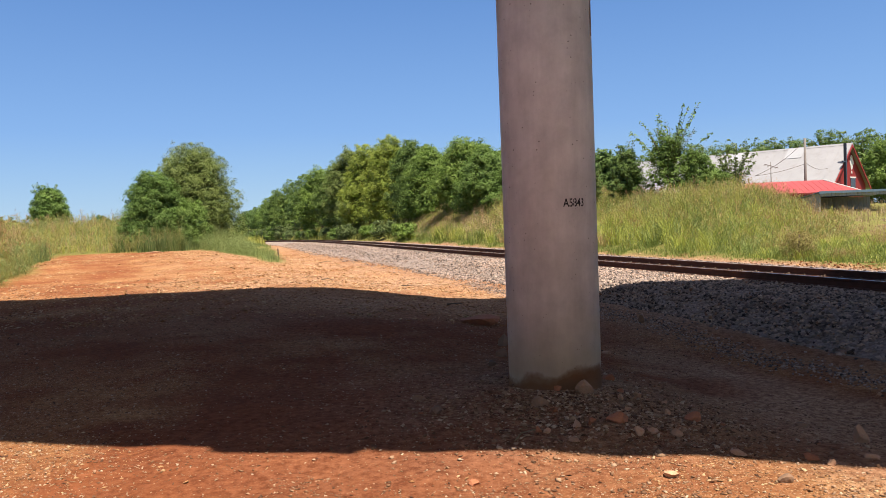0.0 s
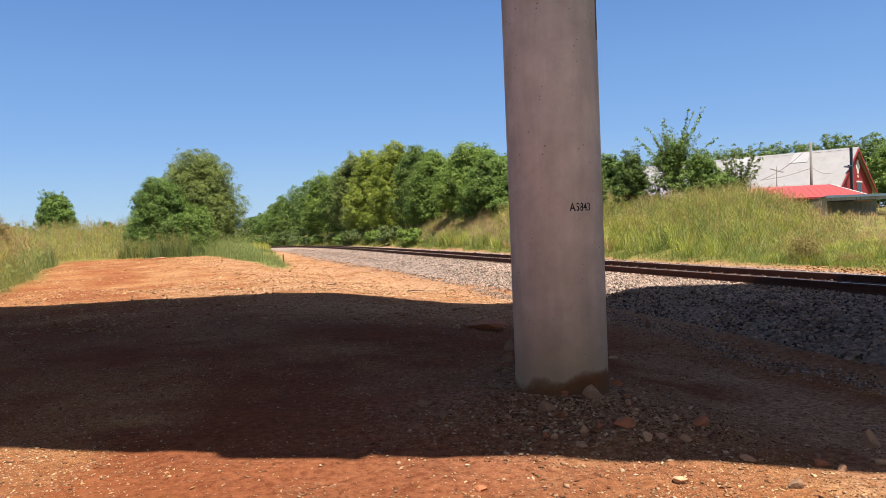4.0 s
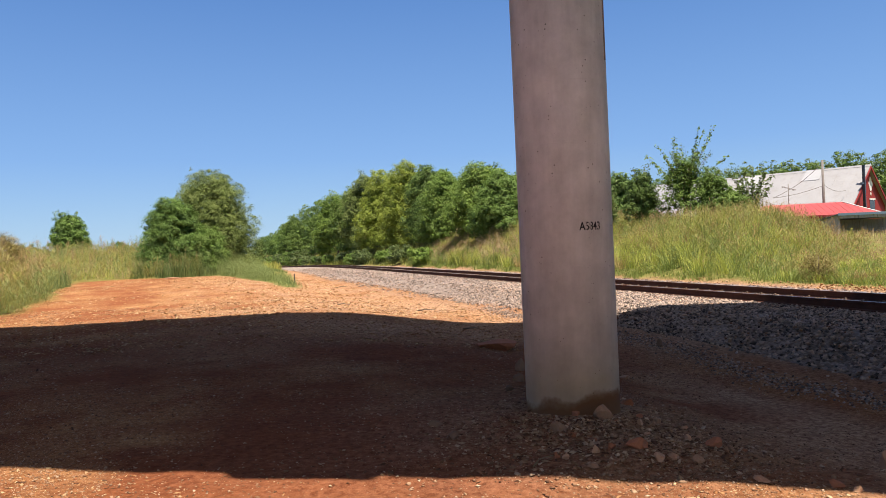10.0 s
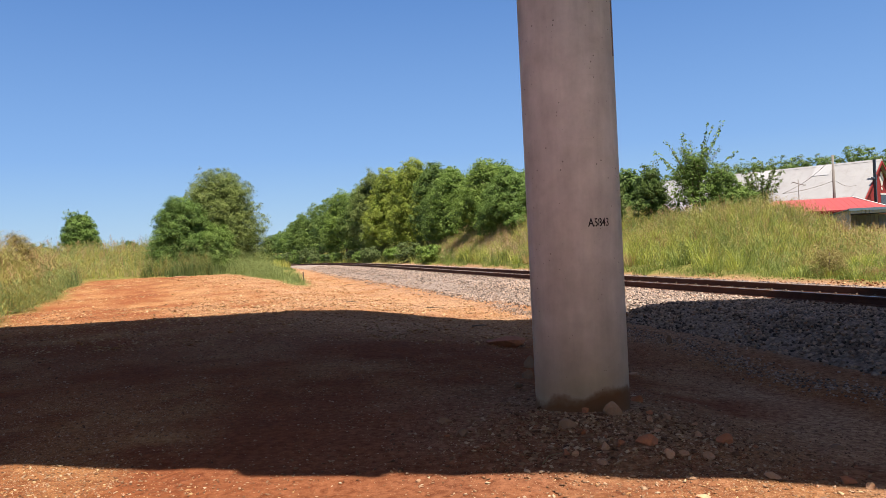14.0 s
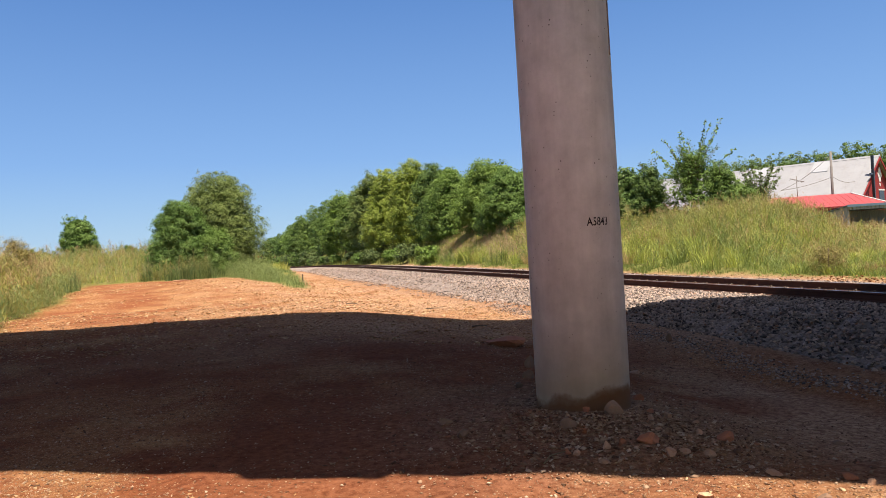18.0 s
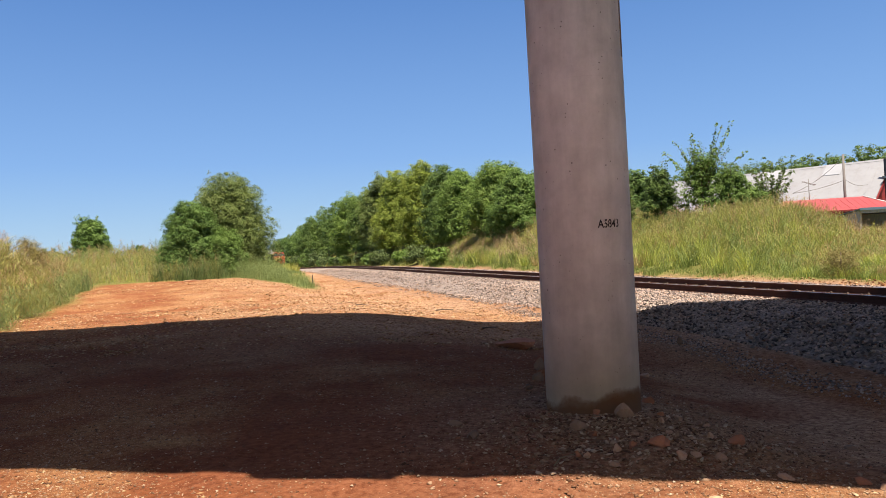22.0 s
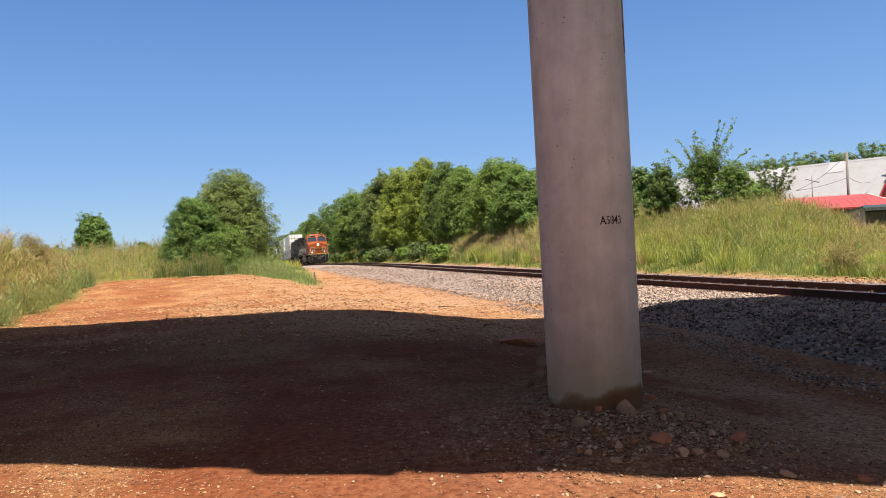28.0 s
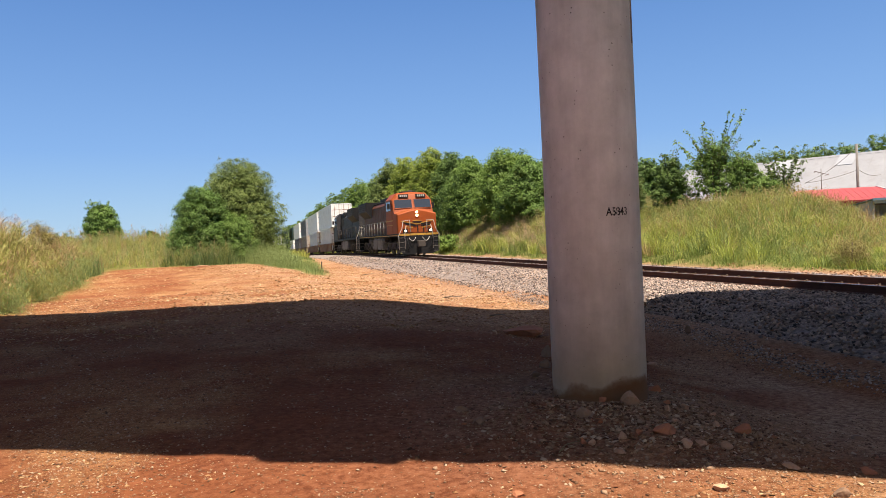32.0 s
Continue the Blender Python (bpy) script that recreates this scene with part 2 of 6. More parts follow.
RAIL_HEAD = surface("polished_rail", (0.50, 0.48, 0.46), 0.35, 0.9, 0.15, 5, 60, 0.05, 0.001)
TIE_WOOD = surface("weathered_tie", (0.095, 0.072, 0.058), 0.9, vary=0.4, scale=4, fine=50, bump=0.6, depth=0.006, stretch=(0.3, 3, 3), island=0.3)
TIE_STEEL = surface("tie_plate_dust", (0.20, 0.145, 0.11), 0.8, 0.2, 0.4, 20, 120, 0.3, 0.002)
GRASS_GREEN = leafy("green_grass", (0.050, 0.085, 0.018), (0.17, 0.21, 0.050), (0.30, 0.27, 0.10), 0.35, even=0.7, varied=False)
GRASS_GOLD = leafy("golden_grass", (0.19, 0.235, 0.038), (0.48, 0.50, 0.105), (0.62, 0.54, 0.21), 0.35, even=0.75, varied=False)
BANK_GRASS = leafy("yellow_green_grass", (0.23, 0.30, 0.045), (0.47, 0.53, 0.105), (0.62, 0.57, 0.21), 0.35, even=0.75, varied=False)
GRASS_SHORT = leafy("short_grass", (0.10, 0.150, 0.032), (0.22, 0.30, 0.075), (0.31, 0.34, 0.11), 0.35, even=0.7, varied=False)
WEED = leafy("dark_weed", (0.045, 0.078, 0.026), (0.150, 0.200, 0.068), None, 0.25)
PLUME = leafy("seed_plume", (0.28, 0.15, 0.085), (0.45, 0.30, 0.18), (0.54, 0.40, 0.27), 0.3)
LEAF_MID = leafy("green_leaves", (0.065, 0.120, 0.024), (0.165, 0.265, 0.060), (0.22, 0.32, 0.085), 0.32, even=0.5)
LEAF_LIGHT = leafy("yellow_green_leaves", (0.13, 0.180, 0.024), (0.31, 0.365, 0.062), (0.38, 0.42, 0.085), 0.32, even=0.5)
LEAF_DARK = leafy("dark_leaves", (0.050, 0.095, 0.022), (0.130, 0.210, 0.055), (0.18, 0.26, 0.075), 0.3, even=0.5)
LEAF_OLIVE = leafy("olive_leaves", (0.065, 0.100, 0.026), (0.155, 0.210, 0.064), (0.22, 0.27, 0.092), 0.3, even=0.5)
LEAF_BROWN = leafy("dry_olive_leaves", (0.15, 0.12, 0.040), (0.31, 0.26, 0.090), (0.40, 0.32, 0.13), 0.3, even=0.5)
GRASS_TAN = leafy("tan_grass", (0.20, 0.14, 0.050), (0.40, 0.30, 0.125), (0.54, 0.43, 0.22), 0.35, even=0.7, varied=False)
PIER_GRAVEL = stones("grey_tan_gravel", [(0.0, (0.10, 0.050, 0.030)), (0.4, (0.25, 0.14, 0.082)), (0.8, (0.40, 0.26, 0.165)), (0.95, (0.54, 0.40, 0.28)), (1.0, (0.32, 0.11, 0.05))])
PALE_CHIP = stones("pale_chip", [(0.0, (0.28, 0.12, 0.050)), (0.5, (0.43, 0.24, 0.115)), (1.0, (0.58, 0.42, 0.25))])
BARK = surface("bark", (0.13, 0.095, 0.07), 0.9, vary=0.4, scale=4, fine=30, bump=0.7, depth=0.02, stretch=(3, 3, 0.5))
WEED_GREY = leafy("grey_green_weed", (0.10, 0.145, 0.045), (0.24, 0.31, 0.105), (0.31, 0.36, 0.14), 0.3, even=0.7, varied=False)
WEED_GOLD = leafy("golden_weed", (0.18, 0.19, 0.040), (0.38, 0.38, 0.10), (0.47, 0.42, 0.15), 0.35, even=0.7, varied=False)
WEED_RED = leafy("reddish_weed", (0.22, 0.135, 0.060), (0.40, 0.27, 0.135), (0.48, 0.34, 0.18), 0.35, even=0.7, varied=False)
CANE = leafy("cane_leaves", (0.15, 0.165, 0.040), (0.33, 0.32, 0.095), (0.50, 0.44, 0.20), 0.35, even=0.4, varied=False)
GRASS_PINK = leafy("pinkish_grass", (0.27, 0.20, 0.10), (0.46, 0.35, 0.205), (0.56, 0.42, 0.27), 0.35, even=0.7, varied=False)
STALK = surface("dry_stalk", (0.20, 0.15, 0.08), 0.9, bump=0)


# ---- plan: the track's line, the lie of the land ----
TRACK_O, TRACK_U, TRACK_N = np.array((8.46, 13.04)), np.array((-0.3134, 0.9496)), np.array((0.9496, 0.3134))
RAIL_TOP, COLUMN = 0.30, (1.07, 7.36)


def along(x, y):
    """Metres along the track and across it (positive beyond it) of a place."""
    dx, dy = x - TRACK_O[0], y - TRACK_O[1]
    return dx * TRACK_U[0] + dy * TRACK_U[1], dx * TRACK_N[0] + dy * TRACK_N[1]


def place(s, n):
    return TRACK_O[0] + s * TRACK_U[0] + n * TRACK_N[0], TRACK_O[1] + s * TRACK_U[1] + n * TRACK_N[1]


def smooth(a, b, v):
    k = np.clip((v - a) / (b - a), 0, 1)
    return k * k * (3 - 2 * k)


def rail_z(s):
    """The rail's top: level by the camera, then falling away at two in a hundred."""
    s = np.asarray(s, float)
    k = np.clip(s - 40, 0, 55)
    return RAIL_TOP - 0.003 * np.clip(s, -40, 60) - 0.018 * (k * k / 110 + np.clip(s - 95, 0, 900))


_rng = np.random.default_rng(5)
_lattice = _rng.random((256, 256))


def value_noise(x, y):
    xi, yi = np.floor(x).astype(int), np.floor(y).astype(int)
    fx, fy = x - xi, y - yi
    fx, fy = fx * fx * (3 - 2 * fx), fy * fy * (3 - 2 * fy)
    g = lambda i, j: _lattice[(xi + i) % 256, (yi + j) % 256]
    return (g(0, 0) * (1 - fx) + g(1, 0) * fx) * (1 - fy) + (g(0, 1) * (1 - fx) + g(1, 1) * fx) * fy - 0.5


def weeds_mask(x, y):
    """1 where weeds and grass stand, 0 on the bare dirt and the ballast."""
    s, n = along(x, y)
    wob = 2.2 * value_noise(x * 0.35, y * 0.35) + 1.0 * value_noise(x * 1.3, y * 1.3)
    left = smooth(-0.8, 0.8, LOT_EDGE(x, y) + wob * 0.55)
    far_side = smooth(-0.7, 0.7, n - 5.2 + wob * 0.5)
    run = np.clip(s - 26.0, 0, 60)
    strip = smooth(-0.5, 0.5, -n - 8.2 + 0.055 * run + wob * 0.3) * smooth(-0.6, 0.6, n + 8.6 + 0.17 * run + wob * 0.4) * smooth(26, 28, s + wob)
    # unseen added rise, soil-coloured to tint the light it bounces
    behind = smooth(-4, -7, y + wob * 0.5)
    return np.clip(np.maximum(np.maximum(np.maximum(left * smooth(-0.4, 0.4, -n - 7.6 + 0.05 * run), far_side), strip), behind), 0, 1)


def LOT_EDGE(x, y):
    """Metres outside the bare dirt lot (positive among the weeds)."""
    west = -(x + 12.8 + 0.425 * (y - 18.5)) / 1.1
    west = np.minimum(west, y + 0.209 * x - 17.7)
    return np.maximum(west, y - 53.0)


def front_rise(x, y):
    """Spread gravel, a hand high, before the column."""
    return 0.085 * smooth(0.9, 3.0, x) * smooth(6.2, 4.8, y)


def land(x, y, rough=True):
    """Height of the ground at a place."""
    x, y = np.asarray(x, float), np.asarray(y, float)
    s, n = along(x, y)
    base = rail_z(s) - RAIL_TOP
    drop = base * smooth(-75, -8, n) * (1 - smooth(40, 120, n))
    z = drop.copy()
    z += 0.20 * np.exp(-(((x + 3.9) / 5.4) ** 2 + ((y - 18) / 7.0) ** 2))
    z += 0.30 * smooth(24, 42, y) * smooth(-6, -12, n)
    z += -0.28 * np.exp(-((n + 6.2) / 2.2) ** 2) * smooth(-14, -8, s) * (1 - smooth(40, 60, s))
    z += -0.10 * smooth(1.5, 3.2, x) * smooth(14, 10, y) * smooth(5.4, 7.0, y)
    z += 0.095 * np.exp(-(((x - COLUMN[0]) / 1.05) ** 2 + ((y - COLUMN[1] + 1.0) / 1.35) ** 2))
    z += front_rise(x, y)
    # weedy field beyond the lot, rising a little
    z += (0.85 + 0.85 * smooth(-19, -27, x)) * smooth(0, 13, LOT_EDGE(x, y)) * smooth(-5, -12, n) * (1 - smooth(90, 200, y))
    # bank beyond the track
    crest = 1.65 * smooth(4.8, 11.5, n) * (1 - smooth(14, 25, n)) * smooth(12.6, 17.2, s - 0.55 * (n - 9)) + 1.0 * smooth(26, 42, s) * (1 - smooth(52, 80, s)) * smooth(5.5, 10.5, n)
    crest += 0.65 * smooth(7, 24, n)
    z += crest - drop * smooth(5, 14, n) * 0.75
    z += -0.12 * np.exp(-((n - 4.6) / 0.8) ** 2)
    z += -0.35 * (1 - smooth(3.3, 4.5, np.abs(n)))
    # unseen rise added behind the camera, hides low sky and bounces warm light
    z += 8.0 * smooth(-5, -22, y + 0.17 * x) * (1 - smooth(60, 160, np.hypot(x, y)))
    # ruts of wheels, bending across the lot
    if rough:
        for r, deep in ((12.4, 0.02), (14.2, 0.022), (15.1, 0.015)):
            d = np.hypot(x - 7.5, y + 7.6) - r
            z += -deep * np.exp(-(d / 0.17) ** 2) + deep * 0.5 * np.exp(-((np.abs(d) - 0.34) / 0.12) ** 2)
        near = 1 - smooth(20, 60, np.hypot(x, y))
        z += 0.05 * value_noise(x * 0.5, y * 0.5) + near * (0.022 * value_noise(x * 2.3, y * 2.3) + 0.014 * value_noise(x * 6.1, y * 6.1))
        z += 0.5 * value_noise(x * 0.03, y * 0.03) * smooth(90, 250, np.hypot(x, y))
    return z


def flat_mesh(name, verts, faces, material, smooth_faces=False):
    """A mesh from arrays: faces all of one size."""
    me = bpy.data.meshes.new(name)
    verts, faces = np.asarray(verts, np.float32), np.asarray(faces, np.int32)
    k = faces.shape[1]
    me.vertices.add(len(verts)), me.loops.add(faces.size), me.polygons.add(len(faces))
    me.vertices.foreach_set("co", verts.ravel())
    me.loops.foreach_set("vertex_index", faces.ravel())
    me.polygons.foreach_set("loop_start", np.arange(0, faces.size, k, dtype=np.int32))
    if smooth_faces:
        me.polygons.foreach_set("use_smooth", np.ones(len(faces), bool))
    me.update(calc_edges=True)
    me.validate()
    me.materials.append(material)
    return me


def build_ground():
    rings = np.concatenate([np.linspace(0.6, 12, 130), 12 * (3200 / 12) ** (np.arange(1, 151) / 150)])
    fine = np.radians(np.linspace(42, 138, 290))
    rest = np.radians(np.linspace(138, 402, 90)[1:-1])
    turn = np.concatenate([fine, rest])
    r, a = np.meshgrid(rings, turn, indexing="ij")
    x, y = r * np.cos(a), r * np.sin(a)
    z = land(x, y)
    verts = np.stack([x, y, z], -1).reshape(-1, 3)
    m, n = x.shape
    i, j = np.meshgrid(np.arange(m - 1), np.arange(n), indexing="ij")
    jn = (j + 1) % n
    quads = np.stack([i * n + j, (i + 1) * n + j, (i + 1) * n + jn, i * n + jn], -1).reshape(-1, 4)
    verts = np.vstack([verts, [[0, 0, float(land(0, 0))]]])
    k = np.arange(n)
    tris = np.stack([np.full(n, len(verts) - 1), k, (k + 1) % n, (k + 1) % n], -1)
    me = bpy.data.meshes.new("ground")
    me.from_pydata(verts.tolist(), [], quads.tolist() + [t[:3] for t in tris.tolist()])
    me.polygons.foreach_set("use_smooth", np.ones(len(me.polygons), bool))
    me.materials.append(DIRT)
    zone = np.ones((len(verts), 4), np.float32)
    vx, vy = verts[:, 0].astype(float), verts[:, 1].astype(float)
    s, nn = along(vx, vy)
    blot = value_noise(vx * 0.6, vy * 0.6) + 0.6 * value_noise(vx * 2.1, vy * 2.1)
    zone[:, 0] = np.clip(0.45 - 0.25 * smooth(1.0, -3.0, vx) + 1.4 * blot + 0.5 * smooth(5.4, 4.0, vy + 0.2 * vx) * smooth(-0.5, 1.5, vx) + 0.2 * smooth(20, 30, vy) + 0.5 * smooth(2.2, 3.6, vx + blot) * smooth(13, 10, vy) + 0.8 * smooth(-17, -9, nn) * smooth(12, 15, vy) - 0.7 * smooth(0.6, -0.6, vx - 0.3 * vy + 1.0) * smooth(7.0, 5.0, vy), 0, 1)
    zone[:, 1] = weeds_mask(vx, vy)
    zone[:, 2] = np.clip(smooth(-4.9, -4.1, nn + blot * 0.6 - 0.6 * smooth(3, 13, s)) * (nn < 6.0) * smooth(-30, -20, s) + 0.35 * smooth(9.5, 13.5, vy + blot * 2.5) * (1 - smooth(15.5, 19, vy + blot * 2)) * smooth(-17, -10, nn) + 0.45 * np.exp(-((nn + 4.98 + blot * 0.3) / 0.3) ** 2) * (s > -8) + (0.85 + blot) * np.exp(-((vx - 0.7) / 1.6) ** 2 - ((vy - 6.9) / 1.7) ** 2), 0, 1) * (1 - zone[:, 1])
    zone[:, 3] = smooth(2.0, 3.4, vx + blot * 0.8) * (1 - smooth(9.5, 12.5, vy + blot)) * (1 - smooth(-6.0, -5.4, nn)) * smooth(2.0, 4.6, vy)
    zone[:, 3] = np.clip(zone[:, 3] + smooth(-15, -8, nn + blot * 3) * (1 - smooth(-5.5, -4.5, nn)) * smooth(13.0, 16.5, vy + blot * 2) * (0.5 + blot * 1.1), 0, 1)
    layer = me.color_attributes.new("zone", "FLOAT_COLOR", "POINT")
    layer.data.foreach_set("color", zone.ravel())
    me.update()
    tagged(new("ground", me), "red dirt lot with gravel, weedy field around it", "ground", kind="structure")


build_ground()


# ---- shared builders ----
def part(name, bm, material, parent=None, label=""):
    """One mesh object from a bmesh, under a thing or a part."""
    me = bpy.data.meshes.new(name)
    bm.to_mesh(me)
    bm.free()
    me.materials.append(material)
    ob = new(name, me)
    if parent:
        ob.parent = parent
    return tagged(ob, label)


def sharing(name, me, parent=None, m=None):
    ob = new(name, me)
    if parent:
        ob.parent = parent
    if m is not None:
        ob.matrix_basis = m
    return ob


def thing(name, m, label, category, group="", kind=""):
    ob = new(name)
    ob.matrix_basis = m
    return tagged(ob, label, category, group, kind)


def box(bm, x0, x1, y0, y1, z0, z1, bevel=0.0):
    got = bmesh.ops.create_cube(bm, size=1.0, matrix=Matrix.Translation(((x0 + x1) / 2, (y0 + y1) / 2, (z0 + z1) / 2)) @ Matrix.Diagonal((x1 - x0, y1 - y0, z1 - z0, 1)))
    if bevel:
        edges = list({e for v in got["verts"] for e in v.link_edges})
        bmesh.ops.bevel(bm, geom=edges, offset=bevel, segments=2, affect="EDGES", profile=0.5)
    return bm


def boxes(rows, bevel=0.0):
    bm = bmesh.new()
    for row in rows:
        box(bm, *row, bevel)
    return bm


def rod(bm, points, radius, sides=6, end_radius=None):
    """A tube through the points, tapering to end_radius."""
    points = [Vector(p) for p in points]
    rings = []
    for i, p in enumerate(points):
        d = (points[min(i + 1, len(points) - 1)] - points[max(i - 1, 0)]).normalized()
        side = d.cross(Vector((0, 0, 1)))
        side = side.normalized() if side.length > 1e-3 else Vector((1, 0, 0))
        up = side.cross(d)
        rad = radius if end_radius is None else radius + (end_radius - radius) * i / (len(points) - 1)
        rings.append([bm.verts.new(p + rad * (math.cos(2 * math.pi * k / sides) * side + math.sin(2 * math.pi * k / sides) * up)) for k in range(sides)])
    for a, b in zip(rings, rings[1:]):
        for k in range(sides):
            bm.faces.new((a[k], a[(k + 1) % sides], b[(k + 1) % sides], b[k])).smooth = True
    bm.faces.new(rings[0][::-1]), bm.faces.new(rings[-1])
    return bm


def disc(bm, centre, axis, radius, width, sides=24, bevel=0.0):
    """A wheel-like cylinder about an axis."""
    turn = Vector(axis).to_track_quat("Z", "Y").to_matrix().to_4x4()
    got = bmesh.ops.create_cone(bm, cap_ends=True, segments=sides, radius1=radius, radius2=radius, depth=width, matrix=Matrix.Translation(centre) @ turn)
    if bevel:
        edges = [e for e in {e for v in got["verts"] for e in v.link_edges} if len(e.link_faces) == 2 and any(len(f.verts) > 4 for f in e.link_faces)]
        bmesh.ops.bevel(bm, geom=edges, offset=bevel, segments=2, affect="EDGES", profile=0.5)
    return bm


def prism(bm, outline, y0, y1, axis="y"):
    """An outline of (a, z) pairs pushed from y0 to y1 along y (or along x)."""
    put = (lambda a, z, q: (a, q, z)) if axis == "y" else (lambda a, z, q: (q, a, z))
    a, b = [bm.verts.new(put(p, z, y0)) for p, z in outline], [bm.verts.new(put(p, z, y1)) for p, z in outline]
    n = len(outline)
    for i in range(n):
        bm.faces.new((a[i], a[(i + 1) % n], b[(i + 1) % n], b[i]))
    bm.faces.new(a[::-1]), bm.faces.new(b)
    bmesh.ops.recalc_face_normals(bm, faces=bm.faces[:])
    return bm


def loft(bm, stations):
    """Skin over stations (y, [(x, z), ...]) with equally many points each, closed at both ends."""
    rings = [[bm.verts.new((x, y, z)) for x, z in pts] for y, pts in stations]
    n = len(rings[0])
    for a, b in zip(rings, rings[1:]):
        for i in range(n):
            bm.faces.new((a[i], a[(i + 1) % n], b[(i + 1) % n], b[i]))
    bm.faces.new(rings[0]), bm.faces.new(rings[-1][::-1])
    bmesh.ops.recalc_face_normals(bm, faces=bm.faces[:])
    return bm


def plate(bm, centre, wide, high, thick=0.02, tilt=0.0, turn=0.0, lean=0.0):
    """An upright plate facing -y, tipped back by tilt, turned about z, leaned in its own plane."""
    m = Matrix.Translation(centre) @ pose(0, 0, 0, tilt, 0, turn) @ pose(0, 0, 0, 0, lean, 0) @ Matrix.Diagonal((wide, thick, high, 1))
    bmesh.ops.create_cube(bm, size=1.0, matrix=m)
    return bm


def one(fn, *a, **k):
    bm = bmesh.new()
    fn(bm, *a, **k)
    return bm


# ---- railway: ballast, ties, rails ----
def on_track(s, n=0.0, dz=0.0, turn=0.0):
    """Pose in the track's frame: x across (beyond is positive), y along, tilted as the rail falls."""
    x, y = place(s, n)
    slope = float(rail_z(s + 0.5) - rail_z(s - 0.5))
    z = float(rail_z(s)) + dz
    ux, uy = TRACK_U
    return Matrix.Translation((x, y, z)) @ Matrix(((TRACK_N[0], ux, 0), (TRACK_N[1], uy, 0), (0, 0, 1))).to_4x4() @ Matrix.Rotation(math.atan(slope), 4, "X") @ Matrix.Rotation(turn, 4, "Z")


def ballast_top(s, n):
    """Height of the ballast's face: flat by the ties, then a shoulder down to the ground."""
    n = np.asarray(n, float)
    edge = np.abs(n)
    z = rail_z(s) - 0.185 - 0.40 * smooth(2.7, 4.5, edge)
    return z


def build_ballast():
    ss = np.concatenate([np.arange(-40, 60, 0.5), np.arange(60, 340, 4.0)])
    nn = np.concatenate([np.linspace(-7.5, -1.9, 24), np.linspace(-1.6, 1.6, 7), np.linspace(1.9, 4.4, 8)])
    s, n = np.meshgrid(ss, nn, indexing="ij")
    x, y = place(s, n)
    z = ballast_top(s, n) + 0.05 * value_noise(x * 3, y * 3)
    z = np.where(n < -4.15, np.minimum(z, land(x, y) - 0.06), z)
    z[:, 0] -= 0.4
    z[:, -1] -= 0.4
    verts = np.stack([x, y, z], -1).reshape(-1, 3)
    m, k = x.shape
    i, j = np.meshgrid(np.arange(m - 1), np.arange(k - 1), indexing="ij")
    quads = np.stack([i * k + j, i * k + j + 1, (i + 1) * k + j + 1, (i + 1) * k + j], -1).reshape(-1, 4)
    me = flat_mesh("ballast_bed", verts, quads, BALLAST_BED, True)
    tagged(new("ballast_bed", me), "grey crushed stone bed under the railway track", "ballast", kind="structure")


OCTA = np.array(((1, 0, 0), (-1, 0, 0), (0, 1, 0), (0, -1, 0), (0, 0, 1), (0, 0, -1)), float)
OCTA_F = np.array(((0, 2, 4), (2, 1, 4), (1, 3, 4), (3, 0, 4), (2, 0, 5), (1, 2, 5), (3, 1, 5), (0, 3, 5)))


def scattered_stones(name, x, y, z, size, material, seed, flat=0.75):
    """Loose broken stones at the places given, one mesh."""
    rng = np.random.default_rng(seed)
    k = len(x)
    v = OCTA[None] * (1 + 0.7 * (rng.random((k, 6, 1)) - 0.5)) + 0.75 * (rng.random((k, 6, 3)) - 0.5)
    v = v * (size[:, None, None] * np.stack([0.75 + 0.6 * rng.random(k), 0.75 + 0.6 * rng.random(k), flat * (0.7 + 0.5 * rng.random(k))], -1)[:, None, :])
    a, t = rng.random(k) * 6.283, (rng.random(k) - 0.5) * 1.4
    ca, sa, ct, st = np.cos(a)[:, None], np.sin(a)[:, None], np.cos(t)[:, None], np.sin(t)[:, None]
    vx, vy, vz = v[..., 0], v[..., 1] * ct - v[..., 2] * st, v[..., 1] * st + v[..., 2] * ct
    v = np.stack([vx * ca - vy * sa + x[:, None], vx * sa + vy * ca + y[:, None], vz + z[:, None]], -1)
    f = OCTA_F[None] + 6 * np.arange(k)[:, None, None]
    return new(name, flat_mesh(name, v.reshape(-1, 3), f.reshape(-1, 3), material))


def build_ballast_stones():
    rng = np.random.default_rng(11)
    s1, n1 = rng.uniform(-11, 16, 40000), np.concatenate([rng.uniform(-4.9, -0.8, 34000), rng.uniform(-0.8, 3.6, 6000)])
    s2 = 16 + 54 * rng.random(28000) ** 1.3
    n2 = rng.uniform(-5.6, 3.6, 28000)
    s, n = np.concatenate([s1, s2]), np.concatenate([n1, n2])
    edge = n + 4.1 + 0.65 * smooth(3, 13, s) + rng.normal(0, 0.2, len(n))
    keep = edge > 0
    s, n = s[keep], n[keep]
    x, y = place(s, n)
    size = rng.uniform(0.018, 0.040, len(s)) * (1 + 0.5 * smooth(12, 60, s))
    z = np.maximum(ballast_top(s, n), land(x, y)) + size * 0.25
    tagged(scattered_stones("ballast_stones", x, y, z, size, BALLAST, 3), "loose grey and tan crushed ballast stones", "ballast", kind="stuff")


BALLAST_BED = surface("ballast_bed_stone", (0.235, 0.192, 0.170), 0.95, vary=0.75, scale=14, fine=40, bump=1.0, depth=0.05, dirt=(0.34, 0.20, 0.12), dirt_amount=0.4)
build_ballast()
build_ballast_stones()

